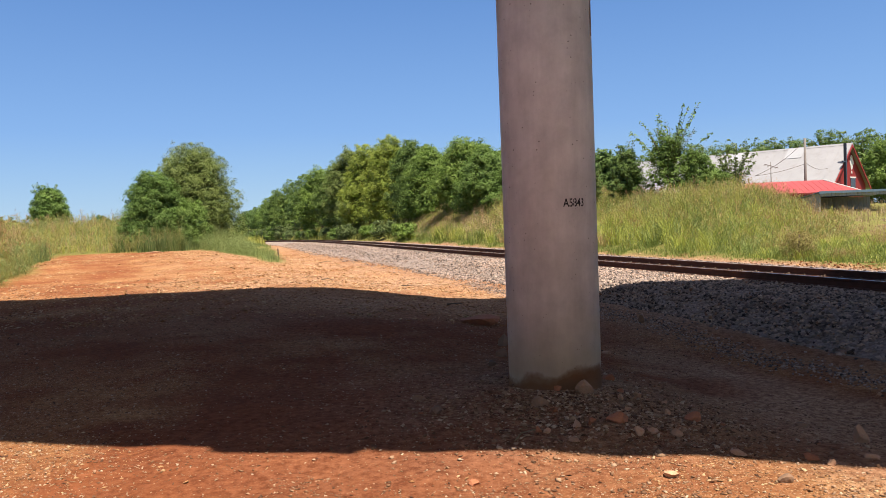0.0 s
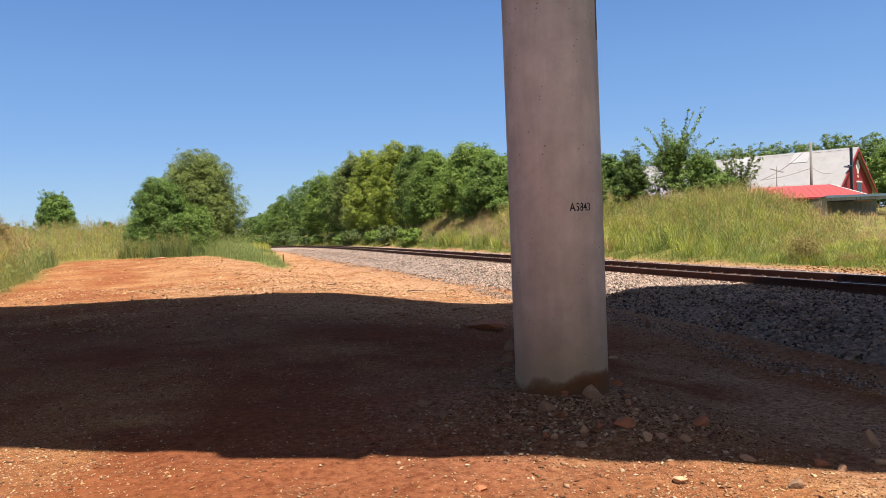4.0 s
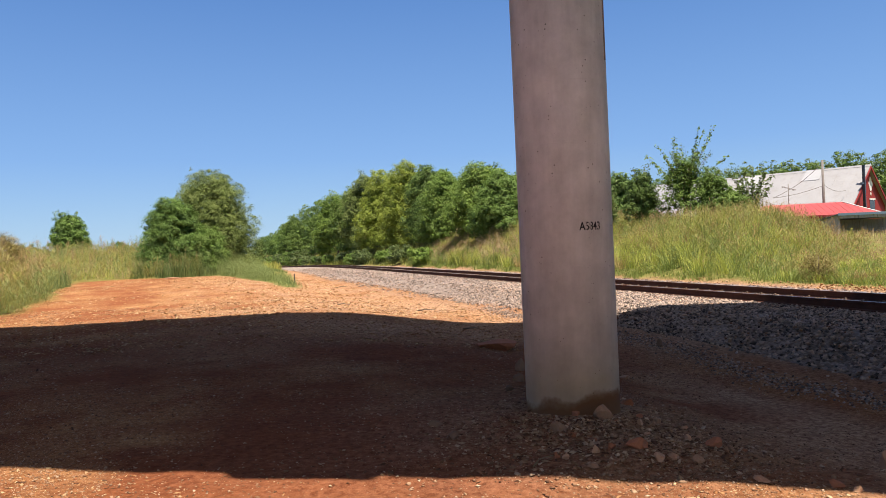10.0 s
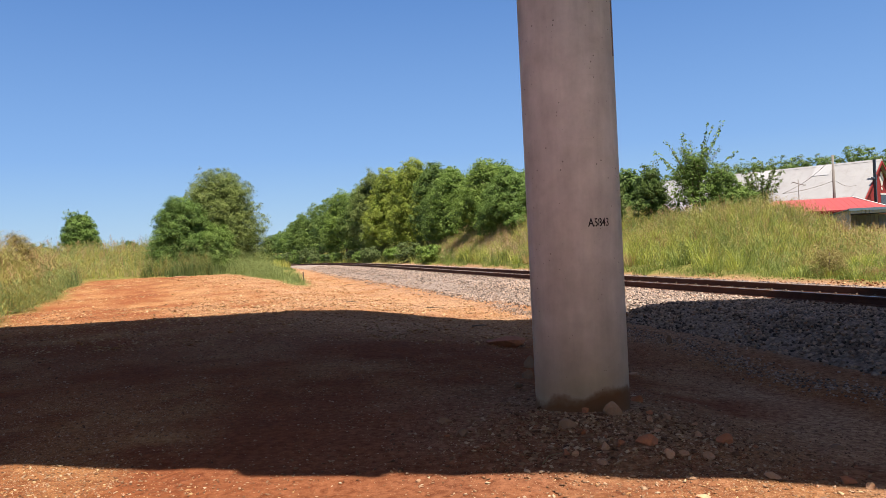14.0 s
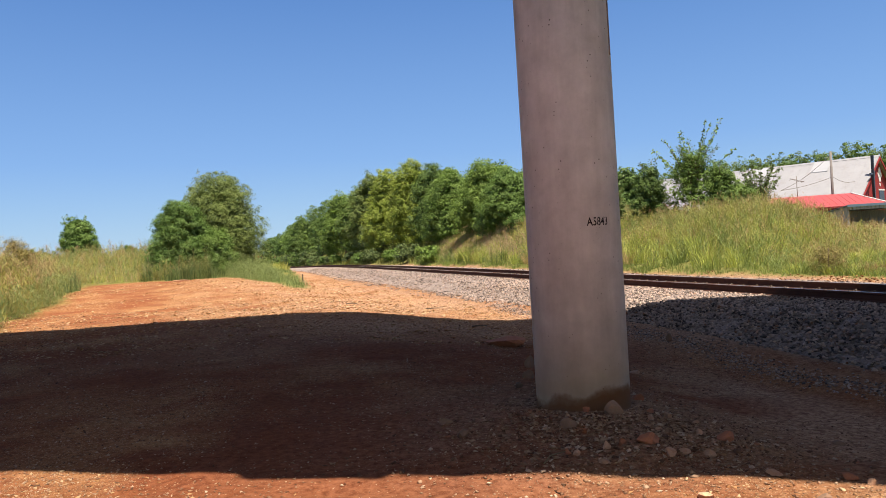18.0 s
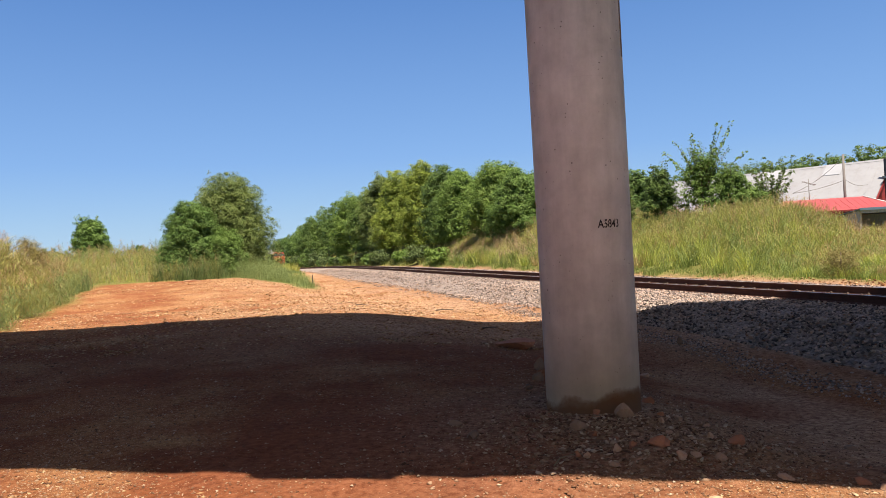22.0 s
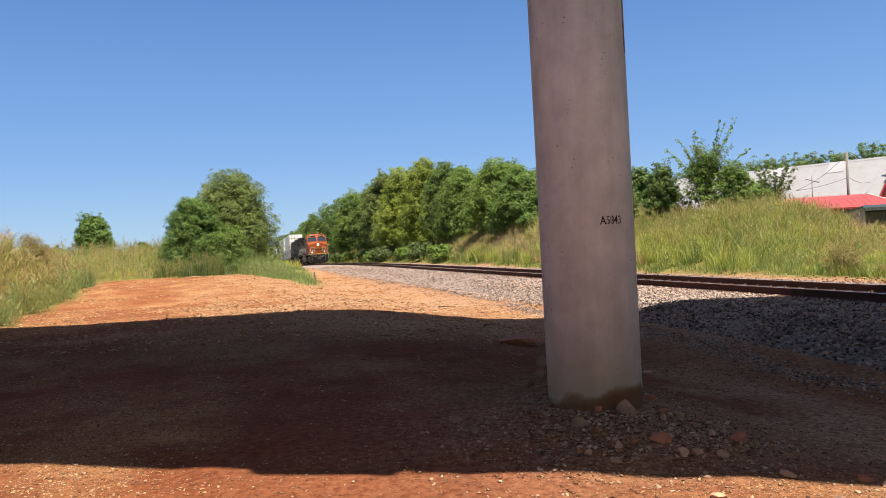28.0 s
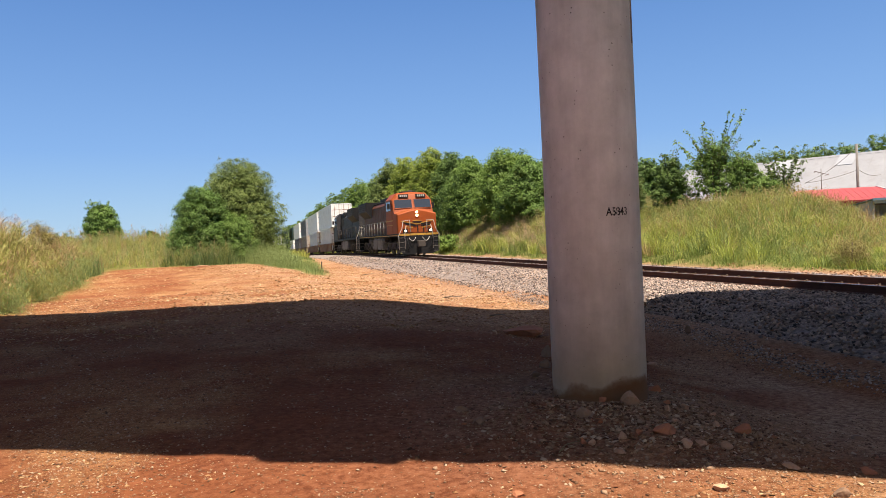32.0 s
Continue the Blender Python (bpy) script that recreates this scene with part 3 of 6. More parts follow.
RAIL_PROFILE = ((-0.075, 0.0), (0.075, 0.0), (0.075, 0.012), (0.012, 0.03), (0.010, 0.125), (0.036, 0.138), (0.036, 0.165), (0.030, 0.172),
                (-0.030, 0.172), (-0.036, 0.165), (-0.036, 0.138), (-0.010, 0.125), (-0.012, 0.03), (-0.075, 0.012))


def rail(track, n):
    ss = np.concatenate([np.arange(-40, 95, 5.0), np.arange(95, 700, 30.0)])
    bm, rings = bmesh.new(), []
    for s in ss:
        x, y = place(s, n)
        z = float(rail_z(s)) - 0.172
        rings.append([bm.verts.new((x + a * TRACK_N[0], y + a * TRACK_N[1], z + h)) for a, h in RAIL_PROFILE])
    k = len(RAIL_PROFILE)
    for a, b in zip(rings, rings[1:]):
        for i in range(k):
            bm.faces.new((a[i], a[(i + 1) % k], b[(i + 1) % k], b[i]))
    bm.faces.new(rings[0]), bm.faces.new(rings[-1][::-1])
    bmesh.ops.recalc_face_normals(bm, faces=bm.faces[:])
    ob = part("rail", bm, RAIL_RUST, track, "rust-brown steel rail")
    bm, rings = bmesh.new(), []
    for s in ss:
        x, y = place(s, n)
        rings.append([bm.verts.new((x + a * TRACK_N[0], y + a * TRACK_N[1], float(rail_z(s)) + 0.0015)) for a in (-0.027, 0.027)])
    for a, b in zip(rings, rings[1:]):
        bm.faces.new((a[0], a[1], b[1], b[0]))
    bmesh.ops.recalc_face_normals(bm, faces=bm.faces[:])
    bmesh.ops.solidify(bm, geom=bm.faces[:], thickness=0.004)
    part("running_surface", bm, RAIL_HEAD, ob, "polished steel top of the rail")
    return ob


def build_track():
    track = thing("railway_track", Matrix(), "single railway track with rusty rails on wooden ties", "railway track", kind="structure")
    near, far = rail(track, -0.755), rail(track, 0.755)
    tie = boxes([(-1.3, 1.3, -0.115, 0.115, -0.36, -0.186)], 0.012)
    tie_me = bpy.data.meshes.new("tie")
    tie.to_mesh(tie_me), tie.free()
    tie_me.materials.append(TIE_WOOD)
    bm = bmesh.new()
    for side in (-0.755, 0.755):
        box(bm, side - 0.19, side + 0.19, -0.09, 0.09, -0.187, -0.170)
        dx = math.copysign(0.105, -side)
        for dy in (-0.05, 0.05):
            box(bm, side + dx - 0.016, side + dx + 0.016, dy - 0.014, dy + 0.014, -0.172, -0.137)
        box(bm, side + dx - 0.02, side + dx + 0.02, -0.145, -0.12, -0.172, -0.115)
    plate_me = bpy.data.meshes.new("tie_plates")
    bm.to_mesh(plate_me), bm.free()
    plate_me.materials.append(TIE_STEEL)
    rng = random.Random(4)
    for i in range(300):
        m = on_track(-14 + 0.5 * i, rng.uniform(-0.03, 0.03), rng.uniform(-0.008, 0.004), rng.uniform(-0.015, 0.015))
        ob = sharing("tie", tie_me, track, m)
        sharing("tie_plates", plate_me, ob, Matrix())
    # far ties, never near
    bm = bmesh.new()
    for i in range(260):
        m = on_track(136 + 0.5 * i)
        for v in bmesh.ops.create_cube(bm, size=1.0, matrix=m @ Matrix.Translation((0, 0, -0.27)) @ Matrix.Diagonal((2.6, 0.23, 0.17, 1)))["verts"]:
            pass
    tagged(part("far_ties", bm, TIE_WOOD, track), kind="stuff")
    # bolted joint on the far rail
    for s0, n0 in ((-0.9, 0.755), (-2.2, -0.755)):
        bar = boxes([(n0 - 0.040, n0 - 0.022, -0.46, 0.46, -0.135, -0.055), (n0 + 0.022, n0 + 0.040, -0.46, 0.46, -0.135, -0.055)], 0.004)
        joint = part("joint_bar", bar, RAIL_RUST, track, "bolted rail joint bar")
        joint.matrix_basis = on_track(s0)
        for dy in (-0.36, -0.2, -0.06, 0.06, 0.2, 0.36):
            bm = bmesh.new()
            disc(bm, (n0 - 0.048, dy, -0.095), (1, 0, 0), 0.018, 0.03, 6)
            part("bolt", bm, TIE_STEEL, joint)


build_track()


# ---- trees ----
def leaf_cards(rng, pts, out, size, droop=0.15):
    """Small pointed leaves at the points, turned outwards and upwards."""
    k = len(pts)
    nrm = out + rng.normal(0, 0.36, (k, 3)) + np.array((0, 0, 0.5))
    nrm /= np.linalg.norm(nrm, axis=1, keepdims=True)
    side = np.cross(nrm, rng.normal(0, 1, (k, 3)))
    side /= np.linalg.norm(side, axis=1, keepdims=True)
    lng = np.cross(nrm, side)
    lng[:, 2] -= droop
    L = (size * rng.uniform(0.6, 1.35, k))[:, None]
    v = np.stack([pts - lng * L * 0.5 - side * L * 0.34, pts - lng * L * 0.3 + side * L * 0.40, pts + lng * L * 0.72], 1)
    return v.reshape(-1, 3), np.arange(3 * k).reshape(-1, 3)


def unit(v):
    return v / np.linalg.norm(v, axis=-1, keepdims=True)


def crown_points(rng, lobes, count, clump=0.32, per=44):
    """Leaves on the outsides of rounded sprays that cover uneven lobes (x, y, z, rx, ry, rz), larger ones within: points, outward ways, sizes."""
    pts, out, big = [], [], []
    area = np.array([l[3] * l[4] + l[4] * l[5] + l[3] * l[5] for l in lobes])
    for lobe, share in zip(lobes, area / area.sum()):
        k = max(4, int(count * share / per))
        d = unit(rng.normal(0, 1, (k, 3)))
        d[:, 2] = np.where(d[:, 2] < -0.6, -d[:, 2], d[:, 2])
        rad = rng.uniform(0.70, 1.0, k) * (1 + 0.10 * np.sin(5 * d[:, 0] + 3 * d[:, 2] + lobe[0]))
        c = np.array(lobe[:3]) + d * rad[:, None] * np.array(lobe[3:])
        size = clump * rng.uniform(0.6, 1.4, k)
        q = unit(rng.normal(0, 1, (k, per, 3)) + 0.75 * d[:, None, :] + np.array((0, 0, 0.35)))
        p = c[:, None, :] + q * (size[:, None] * rng.uniform(0.5, 1.08, (k, per)))[:, :, None] * np.array((1, 1, 0.72))
        pts.append(p.reshape(-1, 3)), out.append(q.reshape(-1, 3)), big.append(np.ones(k * per))
        m = max(8, k * per // 6)
        d = unit(rng.normal(0, 1, (m, 3)))
        pts.append(np.array(lobe[:3]) + d * rng.uniform(0.35, 0.78, (m, 1)) * np.array(lobe[3:])), out.append(d), big.append(np.full(m, 2.1))
    return np.concatenate(pts), np.concatenate(out), np.concatenate(big)


def tree(label, x, y, z, top, width, material, seed, leaves=9000, leaf=0.2, low=0.15, squat=1.0, sprigs=0, lobes=9, name="tree", group="", stem=0.16, clump=0.34):
    """A tree: tapered trunk, limbs, a crown of clumps; low is where the crown starts, as a share of the height."""
    rng = np.random.default_rng(seed)
    h, w = top - z, width / 2
    root = thing(name, Matrix.Translation((x, y, z)), label, name.replace("_", " "), group)
    bm = bmesh.new()
    lean = rng.uniform(-0.06, 0.06, 2) * h
    spine = [(lean[0] * k * k, lean[1] * k * k, h * (k * 0.85) - 0.25 * (k == 0)) for k in (0, 0.15, 0.35, 0.6, 1.0)]
    rod(bm, spine, stem * h / 8, 9, 0.02)
    part("trunk", bm, BARK, root)
    shape = []
    for i in range(lobes):
        f = (i + 0.5) / lobes
        ang = i * 2.4 + rng.uniform(-0.4, 0.4)
        hz = low + (1 - low) * (0.08 + 0.76 * f)
        off = w * 0.66 * (1.05 - 0.72 * f * f) * rng.uniform(0.8, 1.1)
        r = w * (0.44 - 0.10 * f) * rng.uniform(0.85, 1.15)
        shape.append((off * math.cos(ang), off * math.sin(ang), h * hz, r, r, min(r * squat, h * (1 - hz) * 0.98 + 0.05 * h)))
    shape.append((0, 0, h * (low + (1 - low) * 0.48), w * 0.80, w * 0.80, h * (1 - low) * 0.47))
    bm = bmesh.new()
    for lx, ly, lz, r, *_ in shape[:-1]:
        s0 = Vector((lean[0] * 0.1, lean[1] * 0.1, max(0.12 * h, lz * 0.5)))
        e0 = Vector((lx, ly, lz))
        rod(bm, [s0, s0.lerp(e0, 0.5) + Vector((0, 0, -0.05 * h)), e0], stem * h / 20, 5, 0.012)
    pts, out, big = crown_points(rng, shape, int(leaves * 1.2), clump)
    for i in range(sprigs):
        ang, zz = rng.uniform(0, 6.283), h * rng.uniform(0.72, 0.93)
        tip = np.array((w * rng.uniform(0.2, 0.9) * math.cos(ang), w * rng.uniform(0.2, 0.9) * math.sin(ang), h * rng.uniform(0.97, 1.06)))
        b0 = np.array((0.25 * tip[0], 0.25 * tip[1], zz * 0.8))
        rod(bm, [b0, (b0 + tip) / 2 + np.array((0, 0, 0.1)), tip], 0.02, 4, 0.006)
        k = rng.uniform(0.35, 1.02, 46)
        p = b0 + (tip - b0) * k[:, None] + rng.normal(0, 0.09, (46, 3))
        pts, out, big = np.vstack([pts, p]), np.vstack([out, unit(rng.normal(0, 1, (46, 3)))]), np.append(big, np.ones(46))
    tagged(part("branching", bm, BARK, root), kind="stuff")
    keep = pts[:, 2] > 0.05
    v, f = leaf_cards(rng, pts[keep], out[keep], 0.74 * leaf * big[keep])
    sharing("crown", flat_mesh("crown", v, f, material), root)
    return root


def gz(x, y):
    return float(land(x, y))


def lineside_tree(s, n, top, width, material, seed, **more):
    x, y = place(s, n)
    return tree(more.pop("label", "leafy green tree in the row beside the railway"), x, y, gz(x, y) - 0.1, top, width, material, seed, group="trees along the railway", **more)


tree("tall rounded olive-green tree standing in the weeds", -21.2, 63, gz(-21.2, 63) - 0.4, 8.9, 8.8, LEAF_OLIVE, 21, 74000, 0.13, 0.0, sprigs=2, lobes=20, clump=0.42)
tree("bushy dark green tree before a taller one", -22.3, 58, gz(-22.3, 58) - 0.4, 6.5, 5.6, LEAF_MID, 22, 40000, 0.135, -0.03, lobes=16, clump=0.38)
tree("low bright green bush at the foot of two trees", -19.2, 57, gz(-19.2, 57) - 0.3, 4.0, 3.6, LEAF_MID, 24, 12000, 0.12, -0.03, lobes=9, clump=0.32)
tree("small round tree standing alone in the field", -57.9, 110, gz(-57.9, 110), 9.0, 6.2, LEAF_MID, 23, 13000, 0.27, 0.10, sprigs=6, lobes=13, clump=0.55)
tree("dry olive-brown bush among the tall weeds", -24.6, 40, gz(-24.6, 40), 3.5, 2.2, LEAF_BROWN, 25, 9000, 0.07, 0.0, lobes=8, name="bush", clump=0.28)

ROW = ((44, 9.5, 7.2, 5.5, LEAF_MID), (50, 10.0, 8.6, 6.0, LEAF_MID), (58, 9.5, 8.9, 6.2, LEAF_MID), (66, 10, 10.6, 6.6, LEAF_DARK), (75, 10.0, 12.2, 8.0, LEAF_LIGHT), (86, 9.6, 12.3, 8.6, LEAF_LIGHT),
       (97, 9.5, 13.0, 8.5, LEAF_OLIVE), (110, 10, 12.2, 9.0, LEAF_DARK), (125, 9.5, 12.6, 9.5, LEAF_MID), (143, 9.5, 13.0, 10, LEAF_DARK), (165, 9.5, 12.4, 11, LEAF_DARK), (192, 9.0, 11.6, 11, LEAF_DARK), (230, 11, 10.4, 13, LEAF_MID), (280, 14, 9.4, 15, LEAF_DARK))
for i, (s, n, top, width, material) in enumerate(ROW):
    lineside_tree(s, n, top, width, material, 40 + i, leaves=28000 if s < 130 else 12000, leaf=0.115 + 0.0011 * s, low=-0.02, lobes=16, clump=0.40 + 0.0022 * s)
for i, (s, n, top, width) in enumerate(((47, 15, 8.4, 6), (62, 15.5, 10.0, 7), (80, 16, 11.5, 8), (100, 16, 12.4, 9), (135, 17, 12.6, 11), (180, 17, 12.6, 13), (38, 16, 6.0, 5), (52, 20, 8.0, 7))):
    lineside_tree(s, n, top, width, LEAF_DARK, 70 + i, leaves=8000, leaf=0.24 + 0.001 * s, low=-0.02, lobes=11, clump=0.55)
for i, (s, n, top, width) in enumerate(((320, -10.5, 8.5, 13), (365, -14, 10.5, 15), (345, 10.5, 9.5, 14), (300, -16, 7.5, 12))):
    lineside_tree(s, n, top, width, LEAF_DARK, 84 + i, leaves=6000, leaf=0.55, low=-0.05, lobes=12, clump=1.1)
# low scrub at the foot of the row
for i in range(25):
    s = 55 + 9.5 * i
    lineside_tree(s, 5.9 + 0.5 * (i % 3), gz(*place(s, 6)) + 1.5 + 0.3 * (i % 2) + 1.6 * (s > 150), 3.4 + 3.0 * (s > 150), WEED if i % 2 else LEAF_MID, 90 + i, leaves=2200, leaf=0.13 + 0.001 * s, low=0.02, lobes=6, clump=0.3 + 0.001 * s, name="bush", label="low green scrub at the foot of the trees")

# saplings on the bank
def sprays(label, x, y, z, count, reach, rise, material, seed, leaf=0.15, base=0.0, name="shrub", group=""):
    """Arching stems from one root, each with pairs of leaves along it."""
    rng = np.random.default_rng(seed)
    root = thing(name, Matrix.Translation((x, y, z)), label, name, group)
    bm, pts, out = bmesh.new(), [], []
    for i in range(count):
        ang = 6.283 * (i + rng.uniform(-0.4, 0.4)) / count
        far, high = reach * rng.uniform(0.35, 1.1), rise * rng.uniform(0.75, 1.1)
        far *= 1.25 - 0.55 * high / rise
        tip = np.array((far * math.cos(ang), far * math.sin(ang), high))
        line = [np.array((tip[0] * f ** 1.4, tip[1] * f ** 1.4, base + (high - base) * (1.25 * f - 0.25 * f * f))) for f in np.linspace(0, 1, 7)]
        rod(bm, line, 0.022, 5, 0.006)
        for f in np.linspace(0.22, 1.0, 26):
            p = np.array((tip[0] * f ** 1.4, tip[1] * f ** 1.4, base + (high - base) * (1.25 * f - 0.25 * f * f)))
            for _ in range(3):
                o = rng.normal(0, 1, 3)
                pts.append(p + o * leaf * 0.45), out.append(o * 0.5 + np.array((0, 0, 0.6)))
    tagged(part("branching", bm, BARK, root), kind="stuff")
    v, f = leaf_cards(rng, np.array(pts), unit(np.array(out)), leaf)
    sharing("crown", flat_mesh("crown", v, f, material), root)


SAPLINGS = "saplings on the bank"
tree("ragged young tree on the grassy bank", 13.0, 42.3, 1.6, 6.2, 3.5, LEAF_MID, 121, 5600, 0.12, 0.14, sprigs=12, lobes=11, group=SAPLINGS, stem=0.10, clump=0.3)
sprays("upright leafy branches of a young tree on the bank", 13.0, 42.1, 2.0, 18, 2.6, 5.1, LEAF_MID, 126, 0.15, 0.8, "sapling", SAPLINGS)
tree("dense dark green sapling on the grassy bank", 10.75, 43, 1.6, 5.6, 2.2, LEAF_DARK, 122, 10000, 0.12, 0.0, sprigs=5, lobes=11, group=SAPLINGS, stem=0.10, clump=0.25)
tree("small pale green sapling on the grassy bank", 8.9, 44, 1.6, 4.3, 1.5, LEAF_OLIVE, 123, 2400, 0.12, 0.08, sprigs=6, lobes=6, group=SAPLINGS, stem=0.10, clump=0.2)
tree("leafy bright sapling on the grassy bank", 14.3, 41.5, 1.6, 5.2, 2.3, LEAF_MID, 124, 9000, 0.12, 0.0, sprigs=5, lobes=10, group=SAPLINGS, stem=0.10, clump=0.25)
tree("low leafy bush on the grassy bank", 15.4, 41.6, 1.6, 4.2, 2.2, LEAF_MID, 127, 6000, 0.12, 0.0, lobes=8, name="bush", stem=0.10, clump=0.25)
sprays("sparse arching shrub on the grassy bank", 16.6, 42, 1.7, 17, 1.5, 3.3, LEAF_OLIVE, 125, 0.17)

# woods behind the barn
for i in range(26):
    x = 44 + 3.15 * i
    y = 152 - 0.72 * i + 4 * (i % 2)
    tree("far tree of the woods behind the barn", x, y, 0.5, 15.0 + 0.15 * i + 0.4 * math.sin(i * 1.3), 12.5, (LEAF_DARK, LEAF_OLIVE)[i % 2], 140 + i, 6500, 0.36, 0.02, lobes=11, group="woods behind the barn", clump=0.8)
tree("dense green tree beside the barn's end", 54.6, 91, 0.6, 9.6, 7.5, LEAF_MID, 171, 16000, 0.22, -0.02, lobes=13, clump=0.55)
# far tree line over the field
for i, (x, y, top, w) in enumerate(((-300, 430, 16, 34), (-258, 440, 12, 30), (-196, 430, 12, 15), (-100, 420, 13, 30), (-350, 430, 17, 40), (-130, 400, 12, 26), (-70, 380, 12, 24))):
    tree("hazy tree on the far side of the field", x, y, -1, top, w, LEAF_DARK, 180 + i, 3000, 1.1, 0.02, lobes=8, group="far trees", clump=1.2)


# ---- grass and weeds ----
def blades(rng, x, y, z, height, width, bend, segs=2, lean=None):
    """Bent tapering blades rooted at the places given."""
    k = len(x)
    ang = rng.random(k) * 6.283
    lean = rng.random(k) * 6.283 if lean is None else lean + rng.normal(0, 0.5, k)
    sx, sy = np.cos(ang) * width / 2, np.sin(ang) * width / 2
    bx, by = np.cos(lean) * bend * height, np.sin(lean) * bend * height
    rows = []
    for i in range(segs):
        f = i / segs
        cx, cy, cz = x + bx * f * f, y + by * f * f, z + height * (f - 0.22 * bend * f * f)
        w = 1 - 0.55 * f
        rows += [np.stack([cx - sx * w, cy - sy * w, cz], -1), np.stack([cx + sx * w, cy + sy * w, cz], -1)]
    rows.append(np.stack([x + bx, y + by, z + height * (1 - 0.30 * bend)], -1))
    v = np.stack(rows, 1)
    f = []
    for i in range(segs - 1):
        f += [(2 * i, 2 * i + 1, 2 * i + 3), (2 * i, 2 * i + 3, 2 * i + 2)]
    f.append((2 * segs - 2, 2 * segs - 1, 2 * segs))
    f = np.array(f)[None] + (2 * segs + 1) * np.arange(k)[:, None, None]
    return v.reshape(-1, 3), f.reshape(-1, 3)


def grow(name, label, x, y, height, width, bend, material, seed, clumps=0.0, where=None):
    rng = np.random.default_rng(seed)
    if clumps:
        k = len(x) // 14
        pick = rng.integers(0, k, len(x))
        dx, dy = rng.normal(0, clumps, len(x)), rng.normal(0, clumps, len(x))
        x, y, lean = x[pick] + dx, y[pick] + dy, np.arctan2(dy, dx)
    else:
        lean = rng.random(len(x)) * 6.283
    keep = weeds_mask(x, y) > rng.uniform(0.3, 0.7, len(x))
    if where is not None:
        keep &= where(x, y)
    x, y, lean = x[keep], y[keep], lean[keep]
    tall = 0.55 + 0.6 * (value_noise(x * 0.25, y * 0.25) + 0.5) + 0.5 * value_noise(x * 1.1, y * 1.1)
    hh = height * tall * rng.uniform(0.6, 1.2, len(x))
    s, n = along(x, y)
    hh = hh * np.where((n > 5) & (s < 40), 0.30 + 0.70 * smooth(12.6, 17.4, s - 0.55 * (n - 9)), 1.0)
    v, f = blades(rng, x, y, land(x, y) - 0.03, hh, width * rng.uniform(0.6, 1.4, len(x)), bend * rng.uniform(0.2, 1.3, len(x)), 2, lean)
    return tagged(new(name, flat_mesh(name, v, f, material)), label, "grass", kind="stuff"), (x, y, land(x, y) + hh)


def plumes(name, label, x, y, top, seed, size=0.16, material=None):
    """Feathery seed heads: sprays of short thin pieces on thin stalks."""
    rng = np.random.default_rng(seed)
    k, per = len(x), 11
    up = rng.random((k, per))
    px = x[:, None] + rng.normal(0, size * 0.6, (k, per)) * (1 - 0.6 * up)
    py = y[:, None] + rng.normal(0, size * 0.6, (k, per)) * (1 - 0.6 * up)
    pz = top[:, None] - size + up * size * 2.6
    v1, f1 = blades(rng, px.ravel(), py.ravel(), pz.ravel(), np.full(k * per, size * 0.5), np.full(k * per, size * 0.085), np.full(k * per, 0.6), 1)
    v2, f2 = blades(rng, x, y, top - 0.7, np.full(k, 0.8 + size), np.full(k, 0.012), np.full(k, 0.05), 2)
    return tagged(new(name, flat_mesh(name, np.vstack([v1, v2]), np.vstack([f1, f2 + len(v1)]), material or PLUME)), label, "grass", kind="stuff")


def weeds(name, label, x, y, height, wide, material, seed, per=24, leaf=0.13, where=None):
    """Bushy weeds: clumps of narrow leaves from the ground up, fuller below."""
    rng = np.random.default_rng(seed)
    keep = weeds_mask(x, y) > rng.uniform(0.35, 0.75, len(x))
    if where is not None:
        keep &= where(x, y)
    x, y = x[keep], y[keep]
    k = len(x)
    tall = height * (0.55 + 0.7 * (value_noise(x * 0.3 + 9, y * 0.3) + 0.5)) * rng.uniform(0.6, 1.25, k)
    up = rng.random((k, per)) ** 0.8
    spread = wide * (1.05 - 0.6 * up) * np.clip(rng.normal(0, 0.6, (k, per)), -1.1, 1.1)
    turn = rng.random((k, per)) * 6.283
    far = (0.7 + 0.012 * np.repeat(y, per)) * rng.uniform(0.6, 1.4, k * per)
    px, py = (x[:, None] + np.cos(turn) * spread).ravel(), (y[:, None] + np.sin(turn) * spread).ravel()
    pts = np.stack([px, py, (land(x, y)[:, None] + up * tall[:, None]).ravel()], -1)
    half = len(pts) * 2 // 5
    v1, f1 = leaf_cards(rng, pts[:half], unit(rng.normal(0, 1, (half, 3)) + np.array((0, 0, 0.5))), 0.26 * leaf * far[:half], 0.3)
    v2, f2 = blades(rng, px[half:], py[half:], pts[half:, 2], leaf * far[half:], 0.10 * leaf * far[half:], rng.uniform(0.15, 0.9, len(pts) - half), 1, turn.ravel()[half:])
    v, f = np.vstack([v1, v2]), np.vstack([f1, f2 + len(v1)])
    tagged(new(name, flat_mesh(name, v, f, material)), label, "weeds", kind="stuff")


def sector(rng, count, near, far, left, right, power=1.0):
    """Places between two distances and two sideways slopes x/y, thinning with distance."""
    d = near * (far / near) ** (rng.random(count) ** power)
    return d * rng.uniform(left, right, count), d


